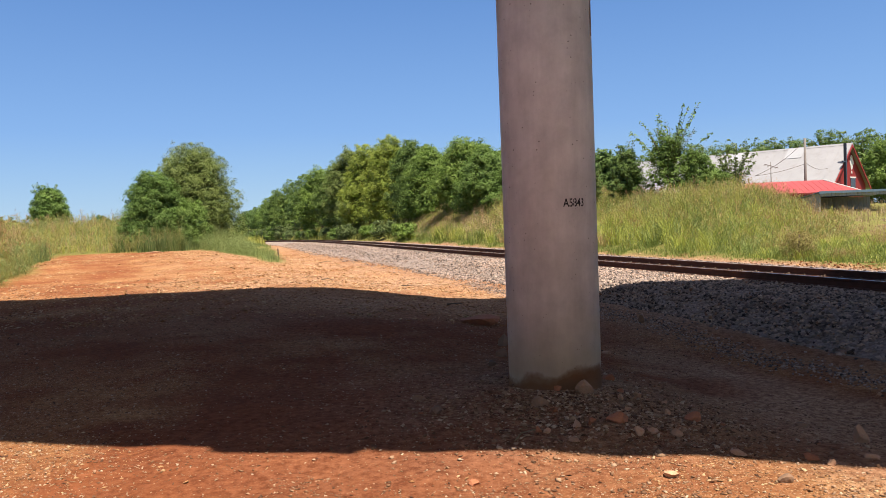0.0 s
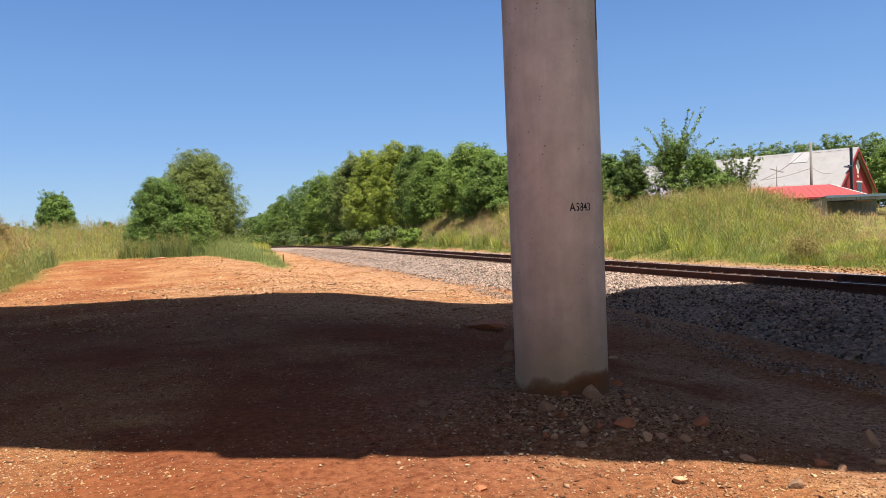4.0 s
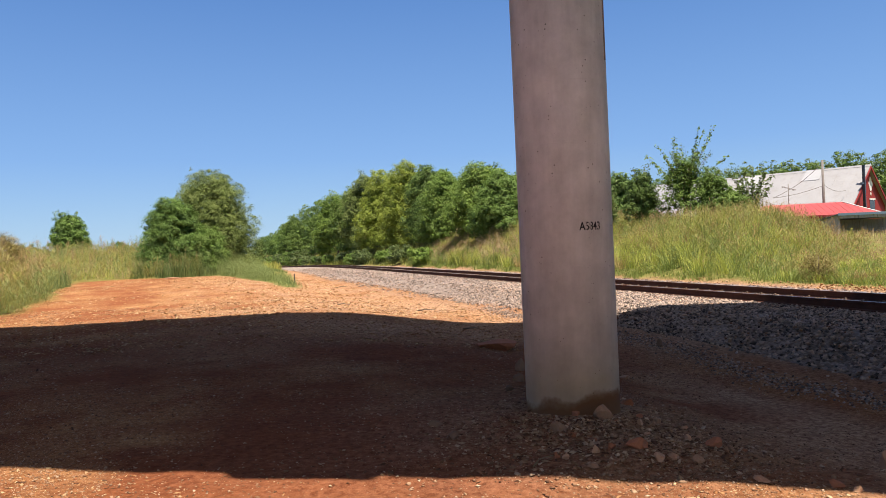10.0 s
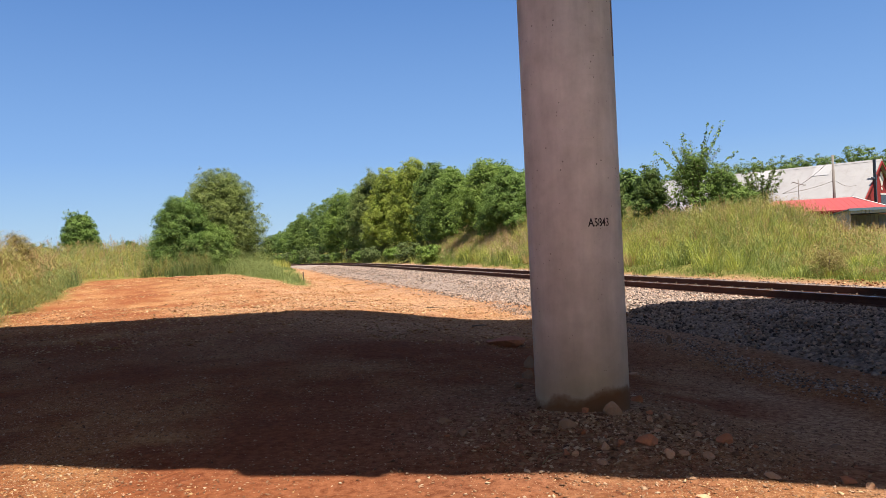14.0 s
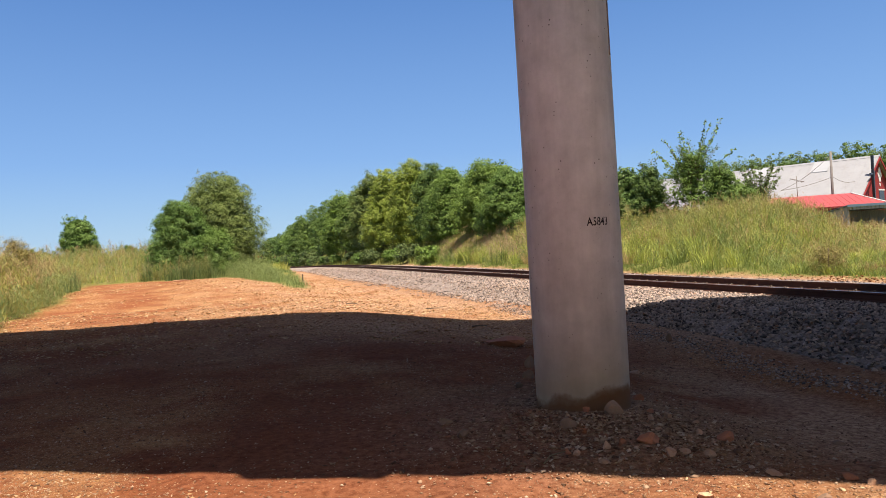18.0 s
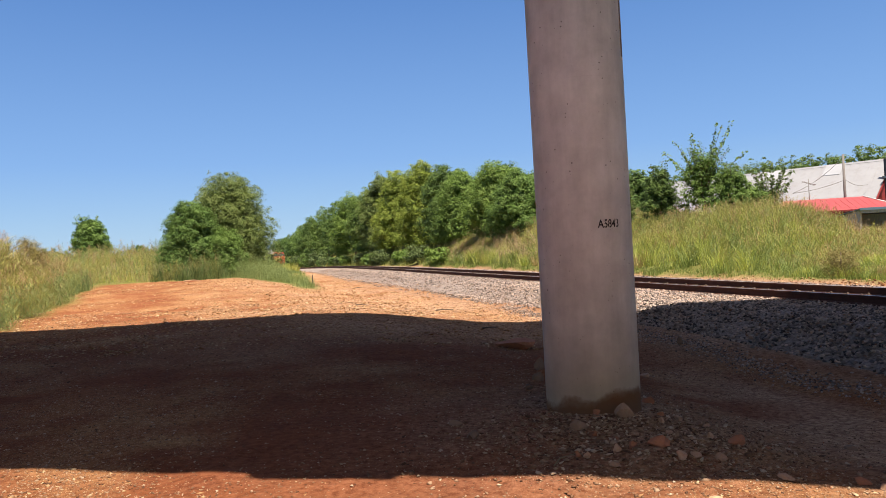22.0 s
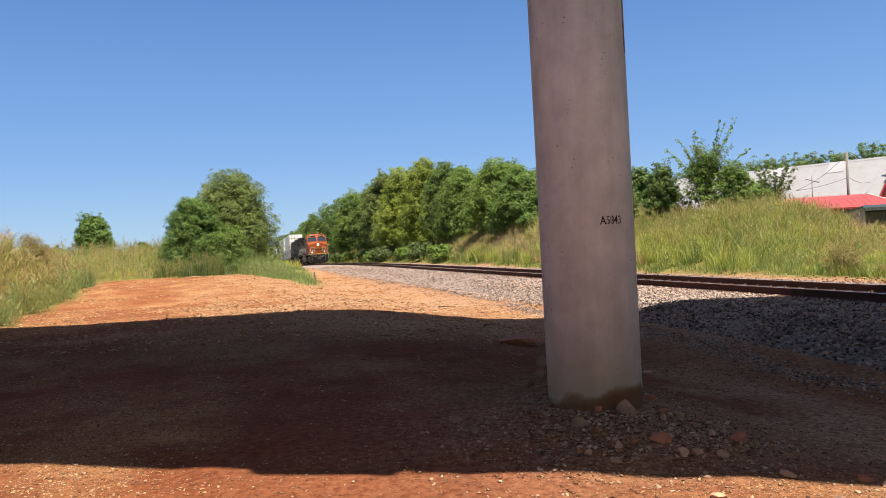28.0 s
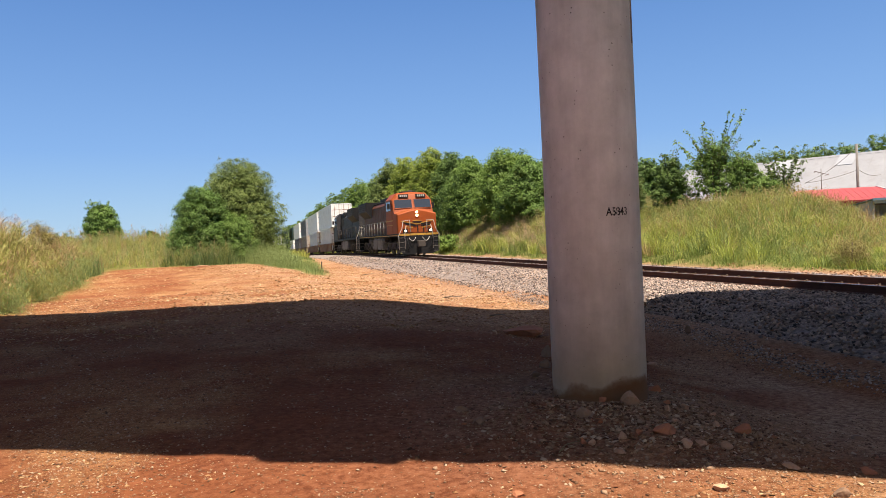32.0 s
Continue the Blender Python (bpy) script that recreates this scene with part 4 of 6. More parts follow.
def build_grass():
    rng = np.random.default_rng(31)
    # field on the near side
    x, y = sector(rng, 42000, 17, 80, -0.80, -0.27)
    _, tops = grow("field_grass", "tall green and tan grass and weeds of the field", x, y, 1.3, 0.022, 0.45, GRASS_GOLD, 1, 0.16, lambda x, y: (LOT_EDGE(x, y) > 1.3) & (along(x, y)[1] < -14))
    x, y = sector(rng, 16000, 17, 34, -0.80, -0.42)
    _, tall = grow("tall_grass", "very tall tan and green grass at the lot's edge", x, y, 1.75, 0.026, 0.5, GRASS_GOLD, 2, 0.18, lambda x, y: LOT_EDGE(x, y) > 1.6)
    pick = rng.random(len(tops[0])) < 0.08
    plumes("seed_heads", "reddish tan feathery seed heads over the field grass", *(a[pick] for a in tops), 3)
    pick = rng.random(len(tall[0])) < 0.14
    plumes("tall_seed_heads", "reddish tan feathery seed heads of the tall grass", *(a[pick] for a in tall), 4, 0.2)
    x, y = sector(rng, 15000, 75, 240, -0.85, -0.15)
    grow("far_field_grass", "tan and green grass of the far field", x, y, 1.3, 0.09, 0.4, GRASS_GOLD, 5, 0.5)
    x, y = sector(rng, 40000, 18, 70, -0.80, -0.30)
    grow("dry_grass", "dry tan grass standing among the green", x, y, 1.25, 0.022, 0.5, GRASS_PINK, 14, 0.3, lambda x, y: (LOT_EDGE(x, y) > 1.2) & (along(x, y)[1] < -14))
    s, n = rng.uniform(30, 115, 22000), rng.uniform(-16, -8.2, 22000)
    x, y = place(s, n)
    grow("edge_grass", "green grass rising from the ballast into the field", x, y, 0.95, 0.018, 0.4, WEED_GREY, 15, 0.18, lambda x, y: along(x, y)[1] < -8.2 - 2.5 * rng.random(len(x)))
    on_field = lambda x, y: (LOT_EDGE(x, y) > -1) & (along(x, y)[1] < -13)
    for name, label, count, high, material in (("field_weeds", "bushy grey-green weeds of the field", 4600, 1.3, WEED_GREY), ("golden_weeds", "golden yellow-green weeds of the field", 3600, 1.5, WEED_GOLD), ("reddish_weeds", "dry reddish weeds of the field", 2400, 1.6, WEED_RED)):
        x, y = sector(rng, count, 16.5, 75, -0.82, -0.25)
        weeds(name, label, x, y, high, 0.42, material, 50 + count, 46, 0.17, on_field)
    x, y = sector(rng, 420, 20, 30, -0.82, -0.56)
    weeds("tall_golden_weeds", "very tall golden weeds at the lot's edge", x, y, 2.1, 0.5, WEED_GOLD, 63, 60, 0.20, on_field)
    x, y = sector(rng, 330, 22, 32, -0.82, -0.54)
    weeds("tall_reddish_weeds", "very tall reddish weeds at the lot's edge", x, y, 2.25, 0.5, WEED_RED, 64, 60, 0.17, on_field)
    # grey-green weeds along the lot's edge, canes behind them
    x, y = sector(rng, 15000, 16, 46, -0.80, -0.33)
    weeds("edge_weeds", "low grey-green weeds along the edge of the dirt lot", x, y, 1.1, 0.36, WEED_GREY, 66, 44, 0.10, lambda x, y: (LOT_EDGE(x, y) > -0.8) & (LOT_EDGE(x, y) < 2.0))
    x, y = sector(rng, 1300, 21, 33, -0.76, -0.585)
    keep = (LOT_EDGE(x, y) > 1.1) & (value_noise(x * 0.8, y * 0.8) > -0.22)
    x, y = x[keep], y[keep]
    tall = rng.uniform(1.7, 2.9, len(x)) * (0.6 + 0.4 * smooth(-0.59, -0.65, x / y))
    up = rng.uniform(0.15, 0.95, (len(x), 13))
    px, py = np.repeat(x, 13), np.repeat(y, 13)
    v1, f1 = blades(rng, px, py, (land(x, y)[:, None] + up * tall[:, None]).ravel(), rng.uniform(0.45, 0.8, len(px)), np.full(len(px), 0.038), rng.uniform(0.6, 1.5, len(px)), 4)
    v2, f2 = blades(rng, x, y, land(x, y), tall, np.full(len(x), 0.03), np.full(len(x), 0.1), 2)
    tagged(new("cane_grass", flat_mesh("cane_grass", np.vstack([v1, v2]), np.vstack([f1, f2 + len(v1)]), CANE)), "tall cane-like grass with broad arching yellow-green leaves", "grass", kind="stuff")
    pick = rng.random(len(x)) < 0.8
    plumes("cane_plumes", "reddish brown plumes over the cane grass", x[pick], y[pick], land(x, y)[pick] + tall[pick] + 0.15, 67, 0.19)
    x, y = rng.uniform(-21, -8, 900), rng.uniform(50, 58, 900)
    weeds("lot_edge_weeds", "dark green bushy weeds along the lot's far edge", x, y, 1.15, 0.4, GRASS_GREEN, 61, 46, 0.15, on_field)
    for name, label, count, high, lo, hi, material in (("bank_weeds", "green weeds on the bank", 2800, 0.95, 5.8, 15, WEED_GREY), ("golden_bank_weeds", "golden weeds on the bank", 3000, 1.1, 7, 16, WEED_GOLD), ("reddish_bank_weeds", "dry reddish weeds on the bank", 2000, 1.15, 7.0, 17, WEED_RED)):
        s, n = rng.uniform(-5, 60, count), rng.uniform(lo, hi, count)
        x, y = place(s, n)
        weeds(name, label, x, y, high, 0.4, material, 60 + count, 40, 0.15, lambda x, y: along(x, y)[0] > 12 + 0.55 * (along(x, y)[1] - 9))
    s, n = rng.uniform(30, 58, 1100), rng.uniform(6.2, 11, 1100)
    x, y = place(s, n)
    weeds("pinkish_bank_weeds", "dry pinkish grass and weeds below the trees", x, y, 1.15, 0.4, GRASS_PINK, 65, 44, 0.15)
    s, n = rng.uniform(-6, 30, 800), rng.uniform(5.4, 9, 800)
    x, y = place(s, n)
    weeds("low_green_weeds", "low bright green weeds at the foot of the bank", x, y, 0.34, 0.35, GRASS_SHORT, 62, 36, 0.12)
    # dark weeds at the lot's far edge
    x, y = rng.uniform(-24, -8, 26000), rng.uniform(36, 62, 26000)
    grow("dark_weeds", "dark green bushy weeds at the lot's far edge", x, y, 1.1, 0.035, 0.35, WEED, 6, 0.22, lambda x, y: (LOT_EDGE(x, y) > -1) & (along(x, y)[1] < -11.0 - 3 * rng.random(len(x))))
    # strip between lot and ballast
    s, n = 24 + 106 * rng.random(26000) ** 1.5, rng.uniform(-14, -6, 26000)
    x, y = place(s, n)
    grow("strip_grass", "green grass along the ballast", x, y, 0.40, 0.016, 0.5, WEED_GREY, 7, 0.12)
    for name, label, count, high, lo, hi, material in (("tall_lineside_weeds", "tall grey-green weeds between the field and the railway", 1700, 2.0, -19, -10.6, WEED_GREY), ("lineside_weeds", "grey-green bushy weeds along the ballast", 1300, 1.0, -12, -8.7, WEED_GREY), ("lineside_dark_weeds", "dark green weeds between the field and the ballast", 700, 1.7, -19, -10, GRASS_GREEN)):
        s, n = 34 + 70 * rng.random(count) ** 1.5, rng.uniform(lo, hi, count)
        x, y = place(s, n)
        weeds(name, label, x, y, high, 0.38, material, 80 + count, 44, 0.11)
    # bank beyond the track
    s, n = rng.uniform(-6, 62, 34000), rng.uniform(6.0, 17, 34000)
    x, y = place(s, n)
    _, tops = grow("bank_grass", "tall green and golden grass on the bank", x, y, 1.0, 0.022, 0.4, BANK_GRASS, 8, 0.15)
    pick = rng.random(len(tops[0])) < 0.04 + 0.20 * smooth(8.5, 12, along(tops[0], tops[1])[1])
    plumes("bank_seed_heads", "tan and reddish seed heads over the bank", *(a[pick] for a in tops), 9, 0.15)
    s, n = rng.uniform(10, 60, 8000), rng.uniform(7.0, 16, 8000)
    x, y = place(s, n)
    grow("dry_bank_grass", "dry tan grass among the bank's green", x, y, 0.95, 0.022, 0.5, GRASS_TAN, 16, 0.35)
    s, n = rng.uniform(-8, 60, 26000), rng.uniform(5.0, 9.0, 26000)
    x, y = place(s, n)
    grow("verge_grass", "short bright green grass at the foot of the bank", x, y, 0.38, 0.022, 0.5, GRASS_SHORT, 10, 0.1)
    s, n = rng.uniform(-8, 15, 14000), rng.uniform(5.6, 13, 14000)
    x, y = place(s, n)
    grow("foot_grass", "short bright green grass where the bank runs out", x, y, 0.9, 0.02, 0.45, GRASS_SHORT, 17, 0.12)
    s, n = rng.uniform(-8, 60, 18000), rng.uniform(14, 45, 18000)
    x, y = place(s, n)
    grow("rough_grass", "rough pinkish grass about the sheds", x, y, 0.7, 0.03, 0.4, GRASS_PINK, 11, 0.2)
    s, n = rng.uniform(58, 150, 12000), rng.uniform(5.2, 14, 12000)
    x, y = place(s, n)
    grow("far_bank_grass", "green grass below the row of trees", x, y, 0.8, 0.05, 0.4, GRASS_GREEN, 12, 0.25)

    # upright dark stalks in small stands
    s, n = rng.uniform(14, 50, 30), rng.uniform(6.0, 10.5, 30)
    s, n = np.repeat(s, 12) + rng.normal(0, 0.35, 360), np.repeat(n, 12) + rng.normal(0, 0.35, 360)
    x, y = place(s, n)
    grow("dark_spikes", "dark green upright weed stalks among the bank's grass", x, y, 1.35, 0.035, 0.06, WEED, 13)
    # arching bright tufts on the bank, and greyish or reddish ones between
    for name, label, count, high, material, seed in (("bright_tufts", "arching bright green grass tufts on the bank", 170, 1.25, GRASS_SHORT, 71), ("yellow_tufts", "arching yellow-green grass tufts on the bank", 200, 1.3, BANK_GRASS, 72), ("reddish_tufts", "dry reddish grass tufts on the bank", 110, 1.15, GRASS_TAN, 73)):
        s, n = rng.uniform(8, 56, count), rng.uniform(6.0, 14, count)
        s, n = np.repeat(s, 70), np.repeat(n, 70)
        dx, dy = rng.normal(0, 0.15, len(s)), rng.normal(0, 0.15, len(s))
        x, y = place(s, n)
        hh = high * rng.uniform(0.55, 1.15, len(s)) * (0.35 + 0.65 * smooth(12.6, 17.4, s - 0.55 * (n - 9)))
        v, f = blades(rng, x + dx, y + dy, land(x, y), hh, np.full(len(s), 0.022), rng.uniform(0.2, 0.9, len(s)), 2, np.arctan2(dy, dx))
        tagged(new(name, flat_mesh(name, v, f, material)), label, "grass", kind="stuff")


build_grass()
for i, (s, n, w, h) in enumerate(((9.5, 6.4, 1.3, 0.95), (31, 7.5, 0.9, 0.8))):
    x, y = place(s, n)
    tree("brownish bushy weed at the foot of the bank", x, y, gz(x, y), gz(x, y) + h, w, LEAF_BROWN if i == 0 else WEED, 210 + i, 5000, 0.032, 0.0, lobes=7, name="bush", clump=0.12)


# ---- bridge: one round pier in view, its deck above gives the shade ----
CONCRETE = surface("grey_concrete", (0.44, 0.40, 0.37), 0.85, vary=0.10, scale=1.6, fine=30, bump=0.15, depth=0.004, dirt=(0.27, 0.23, 0.215), dirt_amount=0.5)


# unseen slab and girders, coloured darker so less light bounces below
DECK_CONCRETE = surface("dark_deck_concrete", (0.27, 0.25, 0.235), 0.9, vary=0.15, scale=1.2, fine=25, bump=0.2, depth=0.005, dirt=(0.15, 0.135, 0.12), dirt_amount=0.6)


def build_pier():
    cx, cy = COLUMN
    pier = thing("bridge_pier", Matrix.Translation((cx, cy, 0)), "round grey concrete bridge column with a stencilled number", "column")
    bm = bmesh.new()
    outline = [(-0.6, 0.457), (2.58, 0.457), (6.52, 0.457)]
    rings = []
    for z, r in outline:
        rings.append([bm.verts.new((r * math.cos(2 * math.pi * k / 64), r * math.sin(2 * math.pi * k / 64), z)) for k in range(64)])
    for a, b in zip(rings, rings[1:]):
        for k in range(64):
            bm.faces.new((a[k], a[(k + 1) % 64], b[(k + 1) % 64], b[k])).smooth = True
    bm.faces.new(rings[0][::-1]), bm.faces.new(rings[-1])
    part("shaft", bm, CONCRETE, pier)


BRIDGE_SLOPE = -0.172      # the deck's line: y changes so much with x


DECK_Z, EDGE_BLOCK_X = 8.4, -0.19


def build_deck():
    ax = Vector((1, BRIDGE_SLOPE, 0)).normalized()
    across = Vector((-ax.y, ax.x, 0))
    k = across.y
    m = Matrix(((ax.x, across.x, 0, 0), (ax.y, across.y, 0, 0), (0, 0, 1, 0), (0, 0, 0, 1)))
    deck = thing("bridge_deck", m, "concrete road bridge deck on girders overhead", "bridge")
    # edges set back from the shade's edges by the sun's slant
    slant = -to_sun.y / to_sun.z + BRIDGE_SLOPE * to_sun.x / to_sun.z
    z0, z1 = DECK_Z, DECK_Z + 0.25
    y0, y1 = (5.25 - z0 * slant) * k, (17.35 - (z1 + 0.75) * slant) * k
    part("slab", boxes([(-70, 70, y0, y1, z0, z1)]), DECK_CONCRETE, deck)
    part("parapet", boxes([(-70, 70, y0, y0 + 0.3, z1, z1 + 0.75)]), CONCRETE, deck)
    part("parapet", boxes([(-70, 70, y1 - 0.3, y1, z1, z1 + 0.75)]), CONCRETE, deck)
    for i in range(5):
        y = y0 + 1.2 + i * (y1 - y0 - 2.4) / 4
        part("girder", boxes([(-70, 70, y - 0.25, y + 0.25, z0 - 1.0, z0)]), DECK_CONCRETE, deck)
    part("pier_cap", boxes([(-0.35, 0.85, y0 + 2.4, y1 - 1.4, z0 - 1.9, z0 - 1.0)]), CONCRETE, deck)
    # an unseen block added on the near edge, for the step in its shade
    bm, ends = bmesh.new(), []
    for z in (z0, z1):
        ends.append([bm.verts.new((EDGE_BLOCK_X + dx, y0 - dy, z)) for dx, dy in ((-0.62, 0), (-0.52, 0.12), (0.54, 0.12), (0.62, 0))])
    for i in range(4):
        bm.faces.new((ends[0][i], ends[0][(i + 1) % 4], ends[1][(i + 1) % 4], ends[1][i]))
    bm.faces.new(ends[0][::-1]), bm.faces.new(ends[1])
    bmesh.ops.recalc_face_normals(bm, faces=bm.faces[:])
    part("drain_block", bm, CONCRETE, deck)


build_pier()
build_deck()


# ---- pier's number, seams ----
MARK = surface("stencil_black", (0.028, 0.024, 0.026), 0.9, bump=0)


def concrete_of_pier():
    """Concrete with small air holes, faint form lines, mud splashed up its foot."""
    m, nt, b = nodes_of("pier_concrete")
    co = coords_of(nt)
    sep = nt.nodes.new("ShaderNodeSeparateXYZ")
    nt.links.new(co, sep.inputs[0])
    cloud, fine, streak = noise_of(nt, co, 2.2, 8, 0.68), noise_of(nt, co, 45, 5), noise_of(nt, co, 3.0, 6, 0.6, (2.5, 2.5, 0.35))
    col = ramp(nt, cloud, [(0.35, (0.43, 0.402, 0.380)), (0.65, (0.66, 0.62, 0.585))])
    col = mixed(nt, 0.3, col, ramp(nt, streak, [(0.35, (0.37, 0.345, 0.325)), (0.65, (0.66, 0.615, 0.58))]))
    pits = nt.nodes.new("ShaderNodeTexVoronoi")
    pits.inputs["Scale"].default_value = 15.0
    nt.links.new(co, pits.inputs["Vector"])
    near = ramp(nt, pits.outputs["Distance"], [(0.07, (1, 1, 1)), (0.13, (0, 0, 0))])
    some = mixed(nt, 1.0, ramp(nt, pits.outputs["Color"], [(0.42, (0, 0, 0)), (0.55, (1, 1, 1))]), ramp(nt, noise_of(nt, co, 1.5, 4), [(0.42, (0, 0, 0)), (0.56, (1, 1, 1))]), "MULTIPLY")
    pit = mixed(nt, 1.0, near, some, "MULTIPLY")
    col = mixed(nt, pit, col, (0.085, 0.07, 0.068))
    small = nt.nodes.new("ShaderNodeTexVoronoi")
    small.inputs["Scale"].default_value = 24
    nt.links.new(co, small.inputs["Vector"])
    groups = ramp(nt, noise_of(nt, co, 2.6, 3), [(0.48, (0, 0, 0)), (0.6, (1, 1, 1))])
    tiny = mixed(nt, 1.0, mixed(nt, 1.0, ramp(nt, small.outputs["Distance"], [(0.07, (1, 1, 1)), (0.13, (0, 0, 0))]), ramp(nt, small.outputs["Color"], [(0.5, (0, 0, 0)), (0.6, (1, 1, 1))]), "MULTIPLY"), groups, "MULTIPLY")
    col = mixed(nt, tiny, col, (0.10, 0.085, 0.08))
    # mud at the foot
    mud = nt.nodes.new("ShaderNodeMath")
    mud.operation = "MULTIPLY_ADD"
    wave = noise_of(nt, co, 1.7, 5, 0.55)
    nt.links.new(wave, mud.inputs[0])
    mud.inputs[1].default_value = -0.62
    nt.links.new(sep.outputs["Z"], mud.inputs[2])
    shift = nt.nodes.new("ShaderNodeMath")
    shift.operation = "ADD"
    shift.inputs[1].default_value = 0.215
    nt.links.new(mud.outputs[0], shift.inputs[0])
    splash = ramp(nt, shift.outputs[0], [(0.0, (0.92, 0.92, 0.92)), (0.05, (0.75, 0.75, 0.75)), (0.10, (0, 0, 0))])
    # tan of light bounced off the ground, painted up the shaft's foot
    bounce_tan = ramp(nt, mud.outputs[0], [(0.0, (0.42, 0.42, 0.42)), (0.22, (0.20, 0.20, 0.20)), (0.62, (0, 0, 0))])
    col = mixed(nt, bounce_tan, col, (0.55, 0.43, 0.24))
    col = mixed(nt, splash, col, (0.22, 0.088, 0.032))
    nt.links.new(col, b.inputs["Base Color"])
    b.inputs["Roughness"].default_value, b.inputs["Specular IOR Level"].default_value = 0.85, 0.25
    inv = nt.nodes.new("ShaderNodeMath")
    inv.operation = "MULTIPLY_ADD"
    nt.links.new(pit, inv.inputs[0])
    inv.inputs[1].default_value = -3.0
    nt.links.new(fine, inv.inputs[2])
    bumped(nt, b, inv.outputs[0], 0.35, 0.004)
    return m


def finish_pier():
    pier = bpy.data.objects["bridge_pier"]
    shaft = bpy.data.objects["shaft"]
    shaft.data.materials[0] = concrete_of_pier()
    # stencilled letters bent round the shaft
    font = bpy.data.curves.new("number", "FONT")
    font.body, font.size, font.align_x, font.offset = "A5843", 0.108, "CENTER", 0.0018
    flat = new("number_flat", font)
    me = bpy.data.meshes.new_from_object(flat.evaluated_get(bpy.context.evaluated_depsgraph_get()))
    bpy.data.objects.remove(flat)
    bm = bmesh.new()
    bm.from_mesh(me)
    wide = max(v.co.x for v in bm.verts) - min(v.co.x for v in bm.verts)
    mid = math.atan2(-0.423, 0.172)
    lo = min(v.co.x for v in bm.verts)
    for k in range(1, 40):
        bmesh.ops.bisect_plane(bm, geom=bm.verts[:] + bm.edges[:] + bm.faces[:], plane_co=(lo + wide * k / 40, 0, 0), plane_no=(1, 0, 0))
    # stencil bridges: a narrow gap down the middle of each letter
    gaps = [f for f in bm.faces if int((f.calc_center_median().x - lo) / wide * 40) in (12, 20, 36)]
    bmesh.ops.delete(bm, geom=gaps, context="FACES")
    for v in bm.verts:
        a, h = mid + v.co.x * 0.222 / wide / 0.457, v.co.y
        v.co = (0.4592 * math.cos(a), 0.4592 * math.sin(a), 1.755 + h)
    part("stencilled_number", bm, MARK, pier, "black stencilled letters A5843")
    # form joints: thin proud rings
    for z, proud in ((3.165, 0.0010), (2.575, 0.0008)):
        bm = bmesh.new()
        rings = []
        for dz, r in ((-0.006, 0.4569), (-0.002, 0.457 + proud), (0.002, 0.457 + proud), (0.006, 0.4569)):
            rings.append([bm.verts.new((r * math.cos(k * math.pi / 32), r * math.sin(k * math.pi / 32), z + dz)) for k in range(64)])
        for a, b in zip(rings, rings[1:]):
            for k in range(64):
                bm.faces.new((a[k], a[(k + 1) % 64], b[(k + 1) % 64], b[k]))
        part("form_joint", bm, shaft.data.materials[0], pier)
    bm = bmesh.new()
    for a0 in (-0.42,):
        x, y = 0.458 * math.cos(a0), 0.458 * math.sin(a0)
        rod(bm, [(x, y, 3.38), (x, y, 6.48)], 0.010, 6)
    part("form_seam", bm, surface("dark_seam", (0.20, 0.17, 0.165), 0.9, vary=0.3, scale=8), pier, "dark upright form seam")


finish_pier()

# ---- barn, red-roofed house, shed ----
def metal_roof(name, base, dirt, pitch, amount=0.5):
    """Sheet metal with rust streaks."""
    return surface(name, base, 0.45, 0.15, 0.08, 0.5, 9, 0.1, 0.004, dirt, amount, 0.4)


ROOF_WHITE = metal_roof("weathered_white_metal", (0.285, 0.29, 0.305), (0.215, 0.20, 0.195), 0.3)
ROOF_PANEL = metal_roof("new_white_metal", (0.325, 0.337, 0.36), (0.34, 0.34, 0.34), 0.3)
ROOF_RED = metal_roof("red_metal", (0.37, 0.070, 0.068), (0.30, 0.05, 0.045), 0.3)
BARN_RED = surface("barn_red_boards", (0.235, 0.020, 0.022), 0.75, vary=0.2, scale=1.5, fine=12, bump=0.15, depth=0.01, dirt=(0.14, 0.02, 0.02), stretch=(3, 3, 0.3))
TRIM_WHITE = surface("white_trim", (0.62, 0.61, 0.59), 0.6, vary=0.1, bump=0)
DARK_OPENING = surface("dark_window", (0.03, 0.032, 0.04), 0.2, bump=0)
SHED_GREY = surface("grey_boards", (0.31, 0.31, 0.32), 0.8, vary=0.25, scale=2, fine=15, bump=0.3, depth=0.01, dirt=(0.13, 0.12, 0.11), stretch=(4, 4, 0.4))
SHED_DARK = surface("dark_boards", (0.13, 0.125, 0.12), 0.85, vary=0.3, scale=2, fine=15, bump=0.3, depth=0.01, stretch=(4, 4, 0.4))
FASCIA_BLUE = surface("blue_grey_metal", (0.115, 0.175, 0.235), 0.5, 0.2, 0.15, 2, 20, 0)
POLE_GREY = surface("grey_pole", (0.17, 0.155, 0.145), 0.8, vary=0.2, scale=3, fine=20, bump=0.2, depth=0.005)


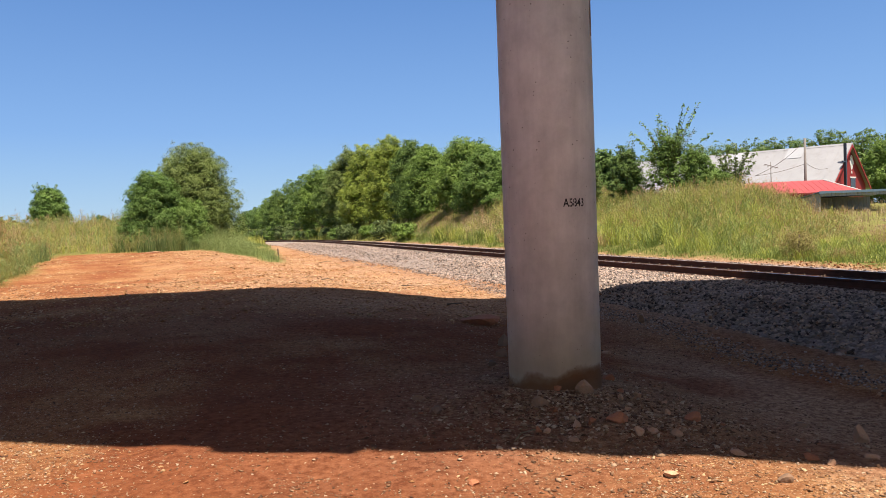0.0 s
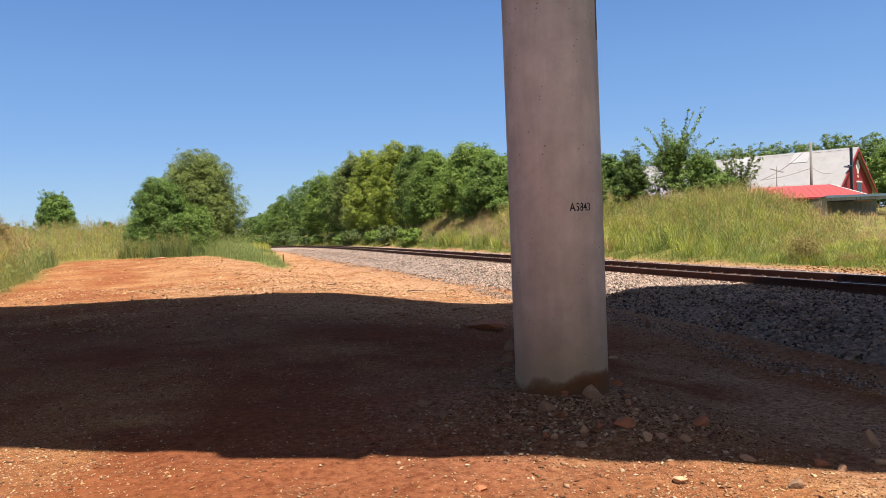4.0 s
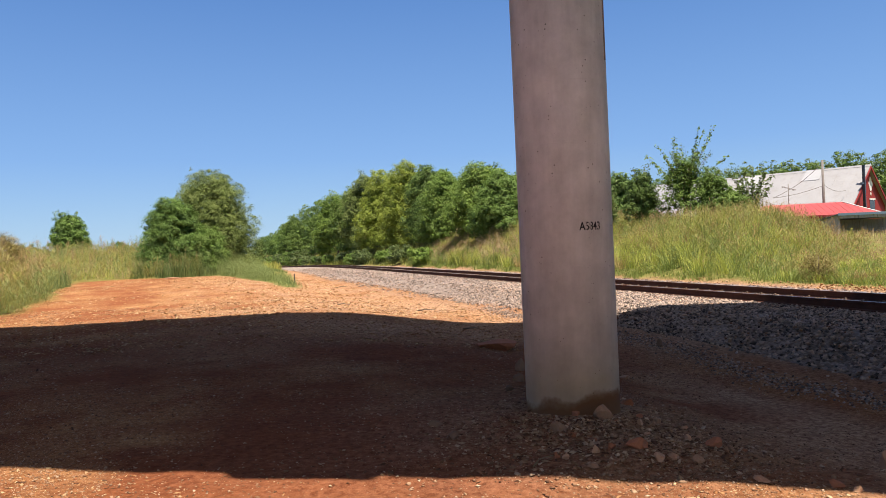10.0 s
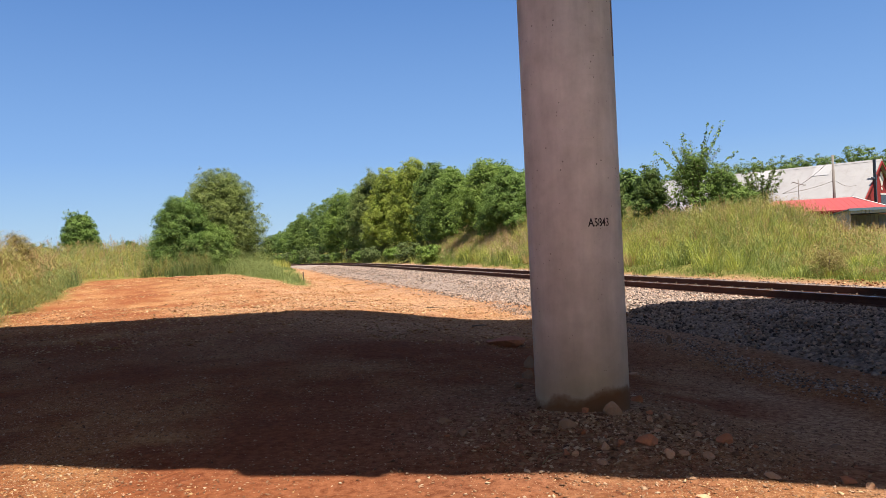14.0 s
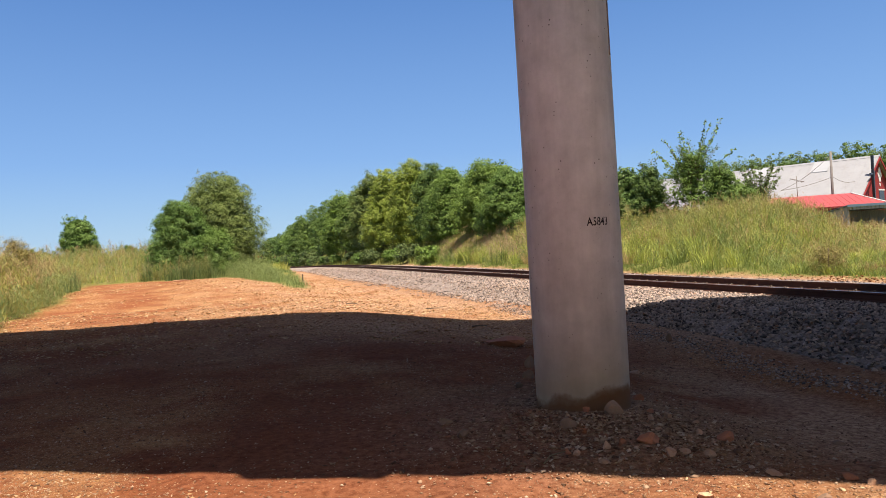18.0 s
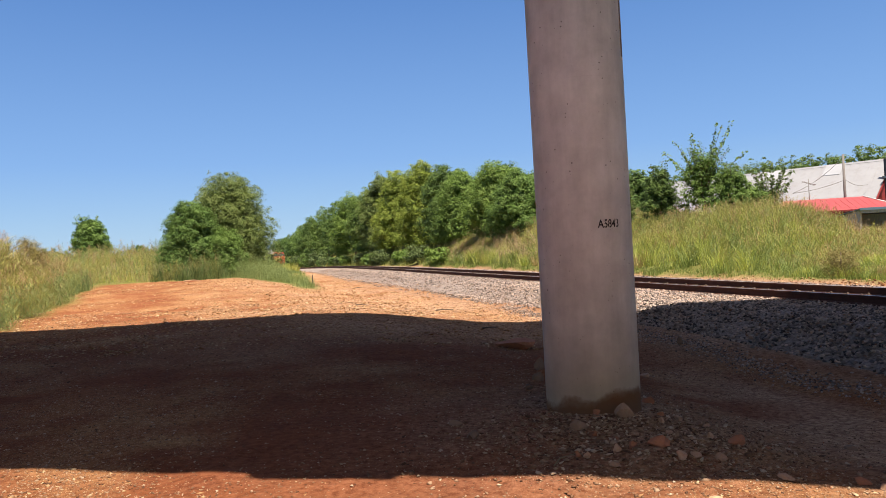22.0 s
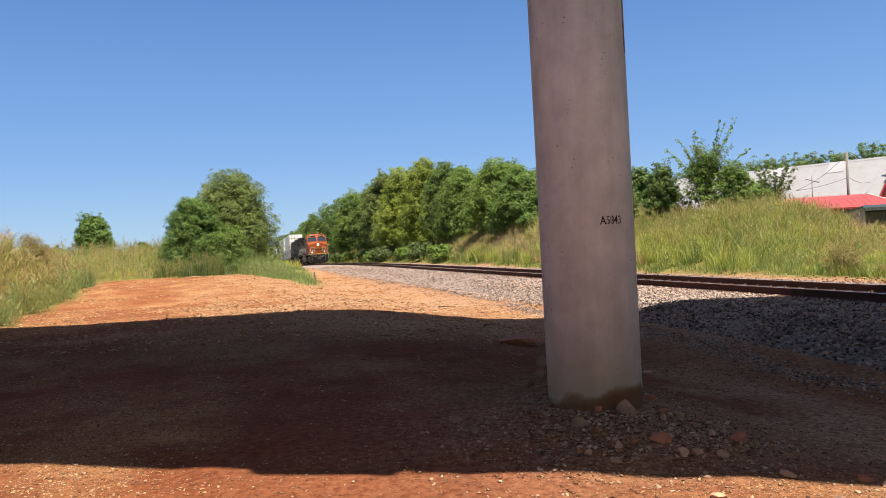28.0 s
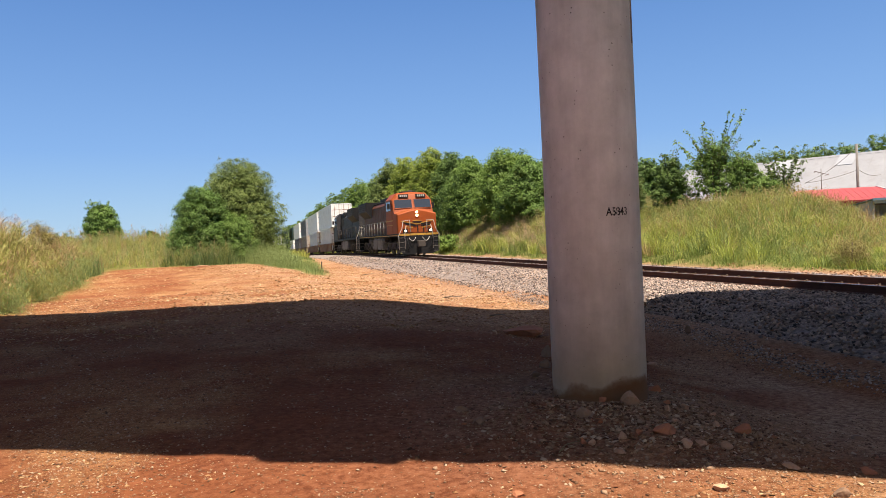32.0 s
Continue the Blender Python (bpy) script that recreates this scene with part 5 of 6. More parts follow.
def build_barn():
    ridge, out = Vector((-0.714, 0.700, 0)), Vector((0.700, 0.714, 0))
    m = Matrix(((ridge.x, out.x, 0, 41.2), (ridge.y, out.y, 0, 75.0), (0, 0, 1, 0), (0, 0, 0, 1)))
    barn = thing("barn", m, "large red barn with a weathered white metal roof", "barn")
    L, W, top, eave = 32.0, 6.0, 7.75, 3.6
    # walls in one ring
    part("gable_wall", one(prism, [(-5.7, 0.3), (5.7, 0.3), (5.7, eave + 0.15), (0, top - 0.25), (-5.7, eave + 0.15)], 0.0, 0.2, "x"), BARN_RED, barn, "red boarded gable end")
    part("gable_wall", one(prism, [(-5.7, 0.3), (5.7, 0.3), (5.7, eave + 0.15), (0, top - 0.25), (-5.7, eave + 0.15)], L - 0.4, L - 0.2, "x"), BARN_RED, barn)
    for w in (-5.7, 5.5):
        part("long_wall", boxes([(0.2, L - 0.4, w, w + 0.2, 0.3, eave + 0.1)]), BARN_RED, barn)
    # roof slopes with standing ribs
    slope = math.atan2(top - eave, W)
    for side in (-1, 1):
        roof = part("roof", one(prism, [(0, top), (0, top - 0.10), (side * (W + 0.35), eave - 0.24 - 0.10), (side * (W + 0.35), eave - 0.24)], -0.35, L, "x"), ROOF_WHITE, barn, "weathered white sheet metal roof")
        for k in range(36):
            x = -0.3 + 0.9 * k
            part("roof_seam", one(prism, [(side * 0.05, top + 0.0), (side * 0.05, top + 0.014), (side * (W + 0.3), eave - 0.20), (side * (W + 0.3), eave - 0.215)], x, x + 0.05, "x"), ROOF_WHITE, roof)
        if side < 0:
            for x, w in ((4.0, 1.7), (10.4, 1.9)):
                part("roof_panel", one(prism, [(-0.15, top - 0.08), (-0.15, top - 0.03), (-1.7, top - 1.10), (-1.7, top - 1.15)], x, x + w, "x"), ROOF_PANEL, roof, "newer white roof panel")
    part("ridge_cap", one(prism, [(-0.25, top - 0.13), (0, top + 0.06), (0.25, top - 0.13)], -0.4, L + 0.05, "x"), ROOF_WHITE, barn)
    for side in (-1, 1):
        part("barge_board", one(prism, [(0, top - 0.1), (0, top - 0.35), (side * 6.3, eave - 0.55), (side * 6.3, eave - 0.3)], -0.42, -0.36, "x"), BARN_RED, barn)
    # gable window, painted emblem as plain shapes, stack
    part("gable_window", boxes([(-0.03, -0.005, 0.5, 2.1, 3.3, 4.3)]), DARK_OPENING, barn, "dark gable window")
    part("window_trim", boxes([(-0.05, -0.006, 0.35, 2.25, 4.3, 4.45)]), TRIM_WHITE, barn)
    bm = bmesh.new()
    for y, z, r in ((0.9, 6.3, 0.34), (0.6, 5.9, 0.30), (1.25, 5.9, 0.30), (0.9, 5.5, 0.34), (0.9, 4.9, 0.16)):
        disc(bm, (-0.02, y, z), (1, 0, 0), r, 0.03, 12)
    part("painted_emblem", bm, TRIM_WHITE, barn, "white painted flower-like emblem")
    stack = part("flue_pipe", boxes([(-0.66, -0.42, -3.1, -2.86, 2.6, 7.6)], 0.03), DARK_OPENING, barn, "dark tall flue stack")
    part("pipe_bracket", boxes([(-0.62, -0.5, -4.0, -3.1, 5.75, 5.88)]), DARK_OPENING, stack)


def build_red_house():
    house = thing("red_house", Matrix.Translation((29.5, 63.0, 0)) @ pose(0, 0, 0, 0, 0, -10), "low house with a red metal hip roof", "house")
    part("house_wall", boxes([(-4.6, 3.6, -3.2, 3.2, 0.4, 2.8)]), BARN_RED, house)
    bm = bmesh.new()
    e = [bm.verts.new(p) for p in ((-5.2, -3.7, 2.68), (4.4, -3.7, 2.68), (4.4, 3.7, 2.68), (-5.2, 3.7, 2.68), (-3.4, 0, 3.78), (2.7, 0, 3.78))]
    for f in ((0, 1, 5, 4), (1, 2, 5), (2, 3, 4, 5), (3, 0, 4), (3, 2, 1, 0)):
        bm.faces.new([e[i] for i in f])
    roof = part("hip_roof", bm, ROOF_RED, house, "red sheet metal hip roof")
    for k in range(18):
        x = -4.3 + 0.5 * k
        f = min(1.0, (x + 5.2) / 1.8, (4.4 - x) / 1.7)
        part("roof_seam", one(prism, [(-3.7, 2.69), (-3.7, 2.705), (-3.7 + 3.7 * f, 2.692 + 1.10 * f), (-3.7 + 3.7 * f, 2.68 + 1.10 * f)], x, x + 0.03, "x"), ROOF_RED, roof)
    part("hip_trim", one(rod, [(4.4, -3.7, 2.70), (2.7, 0, 3.80)], 0.05, 6), TRIM_WHITE, roof, "pale hip flashing")
    part("eave_trim", boxes([(-5.2, 4.42, -3.74, -3.70, 2.58, 2.70)]), BARN_RED, roof)
    part("corner_trim", one(rod, [(4.2, -3.74, 2.72), (4.45, -3.74, 2.66)], 0.08, 6), TRIM_WHITE, roof)


def build_shed():
    shed = thing("open_shed", Matrix.Translation((28.5, 56.0, 0.55)), "open-fronted grey shed with a blue-edged roof", "shed")
    for x in (0.0, 5.3):
        part("post", boxes([(x - 0.08, x + 0.08, -0.08, 0.08, 0.0, 2.0)], 0.01), SHED_GREY, shed)
    roof = part("shed_roof", one(prism, [(-0.35, 2.06), (2.9, 1.70), (2.9, 1.76), (-0.35, 2.13)], -0.2, 5.6, "x"), FASCIA_BLUE, shed, "blue-grey sheet roof")
    part("fascia", boxes([(-0.2, 5.6, -0.40, -0.36, 1.98, 2.16)]), FASCIA_BLUE, roof)
    for k in range(20):
        part("valance_board", boxes([(-0.05 + 0.28 * k, 0.20 + 0.28 * k, -0.30, -0.28, 1.76, 1.98)]), SHED_GREY, shed)
    for k in range(9):
        part("side_board", boxes([(-0.05, -0.01, 0.08 + 0.28 * k, 0.34 + 0.28 * k, 0.0, 1.98 - 0.033 * k)]), SHED_GREY, shed)
    for k in range(18):
        part("back_board", boxes([(0.03 + 0.295 * k, 0.30 + 0.295 * k, 2.60, 2.64, 0.55 if k < 8 else 0.0, 1.68)]), SHED_GREY, shed)
    part("rail_board", boxes([(0.0, 5.3, 2.5, 2.6, 0.5, 0.6)]), SHED_DARK, shed)
    # plain dark box low before the back boards
    part("manger", boxes([(0.3, 3.0, 1.9, 2.4, 0.0, 0.45)], 0.02), SHED_DARK, shed)


def build_poles():
    pole = thing("utility_pole", Matrix.Translation((32.5, 66.2, 0.5)), "thin grey wooden pole beside the barn", "pole")
    part("shaft_of_pole", one(rod, [(0, 0, 0), (0, 0, 7.15)], 0.14, 8, 0.10), POLE_GREY, pole)
    mast = thing("television_antenna", Matrix.Translation((28.9, 65.0, 3.0)), "thin metal television antenna on a mast", "antenna")
    part("mast", one(rod, [(0, 0, 0), (0, 0, 2.6)], 0.035, 6), POLE_GREY, mast)
    boom = part("boom", one(rod, [(-0.55, 0, 2.42), (0.7, 0.2, 2.08)], 0.03, 5), POLE_GREY, mast)
    for k in range(4):
        part("element", one(rod, [(-0.45 + 0.32 * k, -0.3, 2.40 - 0.09 * k), (-0.45 + 0.32 * k, 0.4, 2.30 - 0.09 * k)], 0.014, 4), POLE_GREY, boom)
    wire = thing("overhead_wire", Matrix(), "thin dark sagging overhead wire", "wire")
    a, b, c = Vector((32.5, 66.2, 7.4)), Vector((29.0, 68.5, 4.6)), Vector((37.5, 72.0, 5.2))
    for p, q, sag in ((a, b, 0.35), (Vector((32.5, 66.2, 5.4)), b, 0.15), (Vector((32.5, 66.2, 5.5)), c, 0.3)):
        part("wire_span", one(rod, [p.lerp(q, k / 8) - Vector((0, 0, sag * math.sin(math.pi * k / 8))) for k in range(9)], 0.018, 4), POLE_GREY, wire)


def build_pickup():
    m = Matrix.Translation((37.6, 61.0, 0.75)) @ pose(0, 0, 0, 0, 0, 8)
    car = thing("pickup_truck", m, "white parked pickup truck behind the shed", "pickup truck")
    part("body", one(prism, [(0, 0.45), (5.2, 0.45), (5.2, 1.05), (3.3, 1.1), (2.9, 1.75), (1.6, 1.78), (1.1, 1.15), (0, 1.05)], -0.9, 0.9), TRIM_WHITE, car)
    part("side_glass", boxes([(1.5, 2.8, -0.91, -0.902, 1.18, 1.62)]), DARK_OPENING, car)
    for x in (0.95, 4.2):
        for y in (-0.85, 0.85):
            wheel = part("wheel", one(disc, (x, y, 0.36), (0, 1, 0), 0.36, 0.22, 18, 0.03), BLACK_RUBBER, car)
            part("rim", one(disc, (x, y + math.copysign(0.105, y), 0.36), (0, 1, 0), 0.2, 0.03, 14), POLE_GREY, wheel)


BLACK_RUBBER = surface("tyre_rubber", (0.02, 0.02, 0.02), 0.9, bump=0)
build_barn()
build_red_house()
build_shed()
build_poles()
build_pickup()


# ---- train: y runs back from the front coupler, x across, z up from the rail's top ----
ORANGE = surface("locomotive_orange", (0.255, 0.050, 0.0065), 0.55, vary=0.12, scale=1.2, fine=25, bump=0.05, depth=0.003, dirt=(0.16, 0.05, 0.02), dirt_amount=0.4, spec=0.3)
# hood orange dulled by soot, and darkened further for its side's shade
SOOT_SHADE_ORANGE = surface("soot_and_shade_orange", (0.095, 0.030, 0.012), 0.6, vary=0.25, scale=0.9, fine=18, bump=0.1, depth=0.004, dirt=(0.05, 0.032, 0.025), dirt_amount=0.7)
BLACK = surface("black_paint", (0.013, 0.013, 0.014), 0.6, vary=0.3, scale=1.5, fine=25, bump=0.08, depth=0.003, dirt=(0.035, 0.028, 0.022), dirt_amount=0.4, spec=0.15)
DARK_GREY = surface("dusty_black_paint", (0.027, 0.027, 0.030), 0.6, vary=0.3, scale=1.5, fine=25, bump=0.08, depth=0.003, dirt=(0.10, 0.08, 0.065), dirt_amount=0.5)
GRIME = surface("grimy_steel", (0.060, 0.050, 0.044), 0.75, 0.1, 0.35, 3, 30, 0.3, 0.006, (0.12, 0.08, 0.05), 0.6)
TANK_GREY = surface("dusty_grey_tank", (0.17, 0.155, 0.14), 0.7, vary=0.2, scale=1.5, fine=20, bump=0.1, depth=0.004, dirt=(0.08, 0.06, 0.05), dirt_amount=0.5)
YELLOW = surface("yellow_stripe", (0.40, 0.22, 0.04), 0.5, vary=0.1, bump=0)
SILVER = surface("pale_handrail", (0.36, 0.34, 0.31), 0.45, 0.0, 0.1, 4, 40, 0)
GLASS = surface("cab_glass", (0.020, 0.028, 0.040), 0.08, vary=0.1, bump=0, spec=0.8)
WHITE_BOX = surface("white_container", (0.76, 0.76, 0.74), 0.5, vary=0.07, scale=0.8, fine=14, bump=0.05, depth=0.004, dirt=(0.36, 0.32, 0.28), dirt_amount=0.4)
GREY_BOX = surface("grey_container", (0.27, 0.28, 0.29), 0.5, vary=0.08, scale=0.8, fine=14, bump=0.05, depth=0.004, dirt=(0.25, 0.2, 0.16), dirt_amount=0.4)
GREEN_BOX = surface("dark_green_container", (0.030, 0.060, 0.050), 0.5, vary=0.15, scale=0.8, fine=14, bump=0.05, depth=0.004, dirt=(0.09, 0.07, 0.05), dirt_amount=0.4)
TAN_BOX = surface("dull_tan_container", (0.36, 0.31, 0.26), 0.55, vary=0.1, scale=0.8, fine=14, bump=0.05, depth=0.004, dirt=(0.2, 0.13, 0.08), dirt_amount=0.5)
RUST_STEEL = surface("rusty_door_bar", (0.22, 0.13, 0.09), 0.7, 0.1, 0.3, 3, 40, 0)
WELL_BROWN = surface("brown_well_car", (0.15, 0.085, 0.055), 0.75, vary=0.25, scale=1.4, fine=20, bump=0.1, depth=0.005, dirt=(0.07, 0.05, 0.04), dirt_amount=0.5)


def lamp_glow(name, strength):
    m, nt, b = nodes_of(name)
    b.inputs["Emission Color"].default_value = (1.0, 0.82, 0.52, 1)
    b.inputs["Emission Strength"].default_value = strength
    b.inputs["Base Color"].default_value = (0.9, 0.85, 0.7, 1)
    return m


HEADLIGHT = lamp_glow("lit_headlight", 4.5)


def cab_ring(w, zs, wt, zt, c, base=1.62):
    return [(-w, base), (-w, zs), (-wt, zt), (0, c), (wt, zt), (w, zs), (w, base)]


def wheelset(parent, y, radius=0.535):
    bm = bmesh.new()
    for x in (-0.755, 0.755):
        disc(bm, (x, 0, 0), (1, 0, 0), radius, 0.13, 26, 0.02)
        disc(bm, (x * 0.95, 0, 0), (1, 0, 0), radius + 0.028, 0.03, 26)
        for k in range(5):
            a = k * 1.2566
            disc(bm, (x * 1.09, 0.3 * math.cos(a), 0.3 * math.sin(a)), (1, 0, 0), 0.06, 0.02, 8)
    disc(bm, (0, 0, 0), (1, 0, 0), 0.09, 1.5, 12)
    ob = part("wheelset", bm, GRIME, parent, "steel wheels on an axle")
    ob.location = (0, y, radius)
    return ob


def bogie(parent, y0, axles, paint, radius=0.535):
    """Side frames, springs and axle boxes round the wheels."""
    y1, y2 = y0 + axles[0] - 0.75, y0 + axles[-1] + 0.75
    frame_part = None
    for side in (-1, 1):
        bm = bmesh.new()
        outline = [(y1, 0.62), (y1 + 0.35, 0.50), (y2 - 0.35, 0.50), (y2, 0.62), (y2, 0.92), (y2 - 0.5, 1.05), ((y1 + y2) / 2 + 0.4, 0.95), ((y1 + y2) / 2 - 0.4, 0.95), (y1 + 0.5, 1.05), (y1, 0.92)]
        prism(bm, outline, side * 0.98, side * 1.14, "x")
        frame_part = part("truck_side_frame", bm, paint, parent)
        for a in axles:
            bm = bmesh.new()
            box(bm, side * 1.10 - 0.07, side * 1.10 + 0.10 * (side > 0) + 0.07, y0 + a - 0.2, y0 + a + 0.2, 0.33, 0.78, 0.02)
            disc(bm, (side * 1.22, y0 + a, 0.54), (1, 0, 0), 0.15, 0.1, 14)
            part("axle_box", bm, GRIME, frame_part)
        for a, b in zip(axles, axles[1:]):
            bm = bmesh.new()
            for dy in (-0.22, 0.22):
                disc(bm, (side * 1.17, y0 + (a + b) / 2 + dy, 0.72), (0, 0, 1), 0.10, 0.36, 10)
            part("spring", bm, GRIME, frame_part)
    part("truck_bolster", boxes([(-1.0, 1.0, (y1 + y2) / 2 - 0.35, (y1 + y2) / 2 + 0.35, 0.6, 1.1)]), GRIME, parent)
    return [wheelset(parent, y0 + a, radius) for a in axles]


def locomotive(label, paint, hood_paint, roof_paint, rail_paint, lit, stripes):
    loco = thing("locomotive", Matrix(), label, "locomotive")
    # frame and walkway
    sill = part("underframe", boxes([(-1.48, 1.48, 1.0, 21.4, 1.42, 1.62), (-0.6, 0.6, 0.9, 21.5, 1.0, 1.42)], 0.02), BLACK, loco)
    if stripes:
        for x in (-1.485, 1.485):
            part("sill_stripe", boxes([(x - 0.006, x + 0.006, 1.3, 21.2, 1.47, 1.53)]), YELLOW, sill, "yellow stripe")
        part("sill_stripe", boxes([(-1.45, 1.45, 0.988, 0.998, 1.46, 1.60)]), YELLOW, sill, "yellow stripe")
    # nose and cab
    bm = loft(bmesh.new(), [(1.28, cab_ring(1.40, 2.96, 0.50, 3.20, 3.27)), (1.48, cab_ring(1.46, 3.04, 0.58, 3.30, 3.37)), (2.28, cab_ring(1.47, 3.08, 0.62, 3.38, 3.45)),
                            (2.72, cab_ring(1.47, 4.02, 1.10, 4.42, 4.50)), (3.05, cab_ring(1.50, 4.16, 1.10, 4.60, 4.68)), (5.15, cab_ring(1.50, 4.16, 1.10, 4.60, 4.68))])
    bmesh.ops.bevel(bm, geom=bm.edges[:], offset=0.035, segments=2, affect="EDGES", profile=0.5)
    cab = part("cab", bm, paint, loco, "wide-nosed cab")
    for x in (-0.72, 0.72):
        pane = part("windshield", one(plate, (x, 2.425, 3.79), 1.26, 0.66, 0.03, -22.7, math.copysign(6.4, x)), GLASS, cab, "dark cab window")
        part("window_frame", boxes([(-0.655, 0.655, -0.012, 0.012, -0.360, -0.332), (-0.655, 0.655, -0.012, 0.012, 0.332, 0.360), (-0.655, -0.633, -0.012, 0.012, -0.332, 0.332), (0.633, 0.655, -0.012, 0.012, -0.332, 0.332)]),
             ORANGE if stripes else BLACK, pane).matrix_basis = pose(x, 2.417, 3.79, -22.7, 0, math.copysign(6.4, x))
        bm = one(plate, (x * 0.9, 2.63, 4.36), 0.72, 0.24, 0.16, -10)
        board = part("number_board", bm, BLACK, cab, "black number board")
        bm = bmesh.new()
        for k in range(4):
            plate(bm, (x * 0.9 - 0.22 + 0.147 * k, 2.542, 4.375), 0.085, 0.14, 0.012, -10)
        part("number_bars", bm, SILVER, board)
        for y in (3.25, 4.15):
            part("side_window", boxes([(math.copysign(1.505, x) - 0.012, math.copysign(1.505, x) + 0.012, y, y + 0.75, 3.35, 4.02)]), GLASS, cab, "dark side window")
        mirror = boxes([(math.copysign(1.68, x) - 0.10, math.copysign(1.68, x) + 0.10, 3.05, 3.12, 3.45, 3.85)], 0.01)
        part("mirror", mirror, BLACK, cab)
    part("cab_roof_box", boxes([(-0.55, 0.55, 3.5, 4.7, 4.62, 4.78)], 0.04), roof_paint, cab)
    bm = bmesh.new()
    for k, dx in enumerate((-0.12, 0.0, 0.12)):
        rod(bm, [(dx, 3.2, 4.74), (dx, 3.0 + 0.05 * k, 4.76)], 0.04, 8, 0.07)
    part("horn", bm, GRIME, cab)
    # lamps
    bm = boxes([(-0.13, 0.13, 1.25, 1.62, 2.72, 3.30)], 0.03)
    housing = part("headlight_housing", bm, paint, cab)
    for z in (2.88, 3.12):
        part("headlight", one(disc, (0, 1.235, z), (0, 1, 0), 0.085, 0.05, 16), HEADLIGHT if lit else SILVER, housing, "lit headlight" if lit else "")
    for x in (-0.92, 0.92):
        ditch = part("ditch_light_bracket", boxes([(x - 0.16, x + 0.16, 1.05, 1.25, 1.63, 1.95)], 0.02), BLACK, sill)
        part("ditch_light", one(disc, (x, 1.03, 1.79), (0, 1, 0), 0.08, 0.06, 16), HEADLIGHT if lit else SILVER, ditch, "lit ditch light" if lit else "")
    # nose marks: a dark swept emblem as plain shapes, the nose door
    part("nose_door", boxes([(-0.86, -0.34, 1.262, 1.29, 1.70, 2.62)], 0.01), paint, cab)
    if stripes:
        bm = bmesh.new()
        for x, z, w, lean in ((-0.62, 2.30, 0.9, 12), (-0.45, 2.20, 0.8, 12), (0.55, 2.30, 0.9, -4), (0.62, 2.18, 0.7, -4), (0.0, 2.40, 0.7, 3)):
            plate(bm, (x, 1.255, z), w, 0.085, 0.014, 0, 0, lean)
        for x in (-0.52, 0.02, 0.46):
            plate(bm, (x, 1.255, 1.95), 0.08, 0.52, 0.014)
        part("nose_emblem", bm, BLACK, cab, "dark swept emblem shapes")
        bm = bmesh.new()
        for x, z, w, lean in ((-0.72, 2.42, 0.95, 10), (0.72, 2.42, 0.95, -10), (0.0, 2.52, 0.62, 0), (0.0, 2.28, 0.5, 0), (-0.62, 2.06, 0.6, 10), (0.62, 2.06, 0.6, -10)):
            plate(bm, (x, 1.253, z), w, 0.045, 0.014, 0, 0, lean)
        part("emblem_outline", bm, YELLOW, cab, "yellow swept emblem outline")
    # long hood, radiator and roof
    bm = loft(bmesh.new(), [(5.17, [(-0.98, 1.62), (-0.98, 3.95), (-0.75, 4.25), (0.75, 4.25), (0.98, 3.95), (0.98, 1.62)]), (20.6, [(-0.98, 1.62), (-0.98, 3.95), (-0.75, 4.25), (0.75, 4.25), (0.98, 3.95), (0.98, 1.62)])])
    hood = part("engine_hood", bm, hood_paint, loco)
    part("hood_roof", boxes([(-0.80, 0.80, 5.3, 20.4, 4.26, 4.36), (-1.0, 1.0, 5.2, 8.4, 3.98, 4.52), (-0.7, 0.7, 10.0, 12.5, 4.30, 4.62)], 0.04), roof_paint, hood)
    bm = loft(bmesh.new(), [(15.6, [(-1.0, 3.2), (-1.52, 3.75), (-1.52, 4.55), (1.52, 4.55), (1.52, 3.75), (1.0, 3.2)]), (20.4, [(-1.0, 3.2), (-1.52, 3.75), (-1.52, 4.55), (1.52, 4.55), (1.52, 3.75), (1.0, 3.2)])])
    rad = part("radiator", bm, roof_paint, hood)
    for x in (-1, 1):
        part("radiator_grille", boxes([(x * 1.53 - 0.01, x * 1.53 + 0.01, 15.8, 20.2, 3.82 + 0.17 * k, 3.91 + 0.17 * k) for k in range(4)]), GRIME, rad)
        for k in range(11):
            y = 6.0 + 0.86 * k
            part("hood_door", boxes([(x * 0.985 - 0.012, x * 0.985 + 0.012, y, y + 0.80, 1.75, 3.75)], 0.006), hood_paint, hood)
        part("air_intake", boxes([(x * 1.0 - 0.02, x * 1.0 + 0.02, 5.4, 7.6, 3.1, 3.85)], 0.01), GRIME, hood)
    if stripes:
        part("cab_stripe", boxes([(-1.512, -1.503, 2.6, 5.1, 2.55, 2.63), (-1.512, -1.503, 2.6, 5.1, 2.25, 2.29)]), YELLOW, cab)
    # tank, trucks
    tank = part("fuel_tank", boxes([(-1.38, 1.38, 8.3, 13.6, 0.42, 1.40)], 0.12), TANK_GREY, loco, "dusty grey fuel tank")
    part("air_tank", one(disc, (-1.25, 14.4, 1.15), (0, 1, 0), 0.2, 1.5, 14), GRIME, loco)
    part("air_tank", one(disc, (-1.20, 7.6, 1.2), (0, 1, 0), 0.2, 1.2, 14), GRIME, loco)
    for k in range(3):
        part("tank_strap", boxes([(-1.395, 1.395, 8.9 + 2 * k, 9.0 + 2 * k, 0.44, 1.38)]), GRIME, tank)
    wheels = bogie(loco, 4.6, (-1.9, 0.0, 1.9), GRIME) + bogie(loco, 17.6, (-1.9, 0.0, 1.9), GRIME)
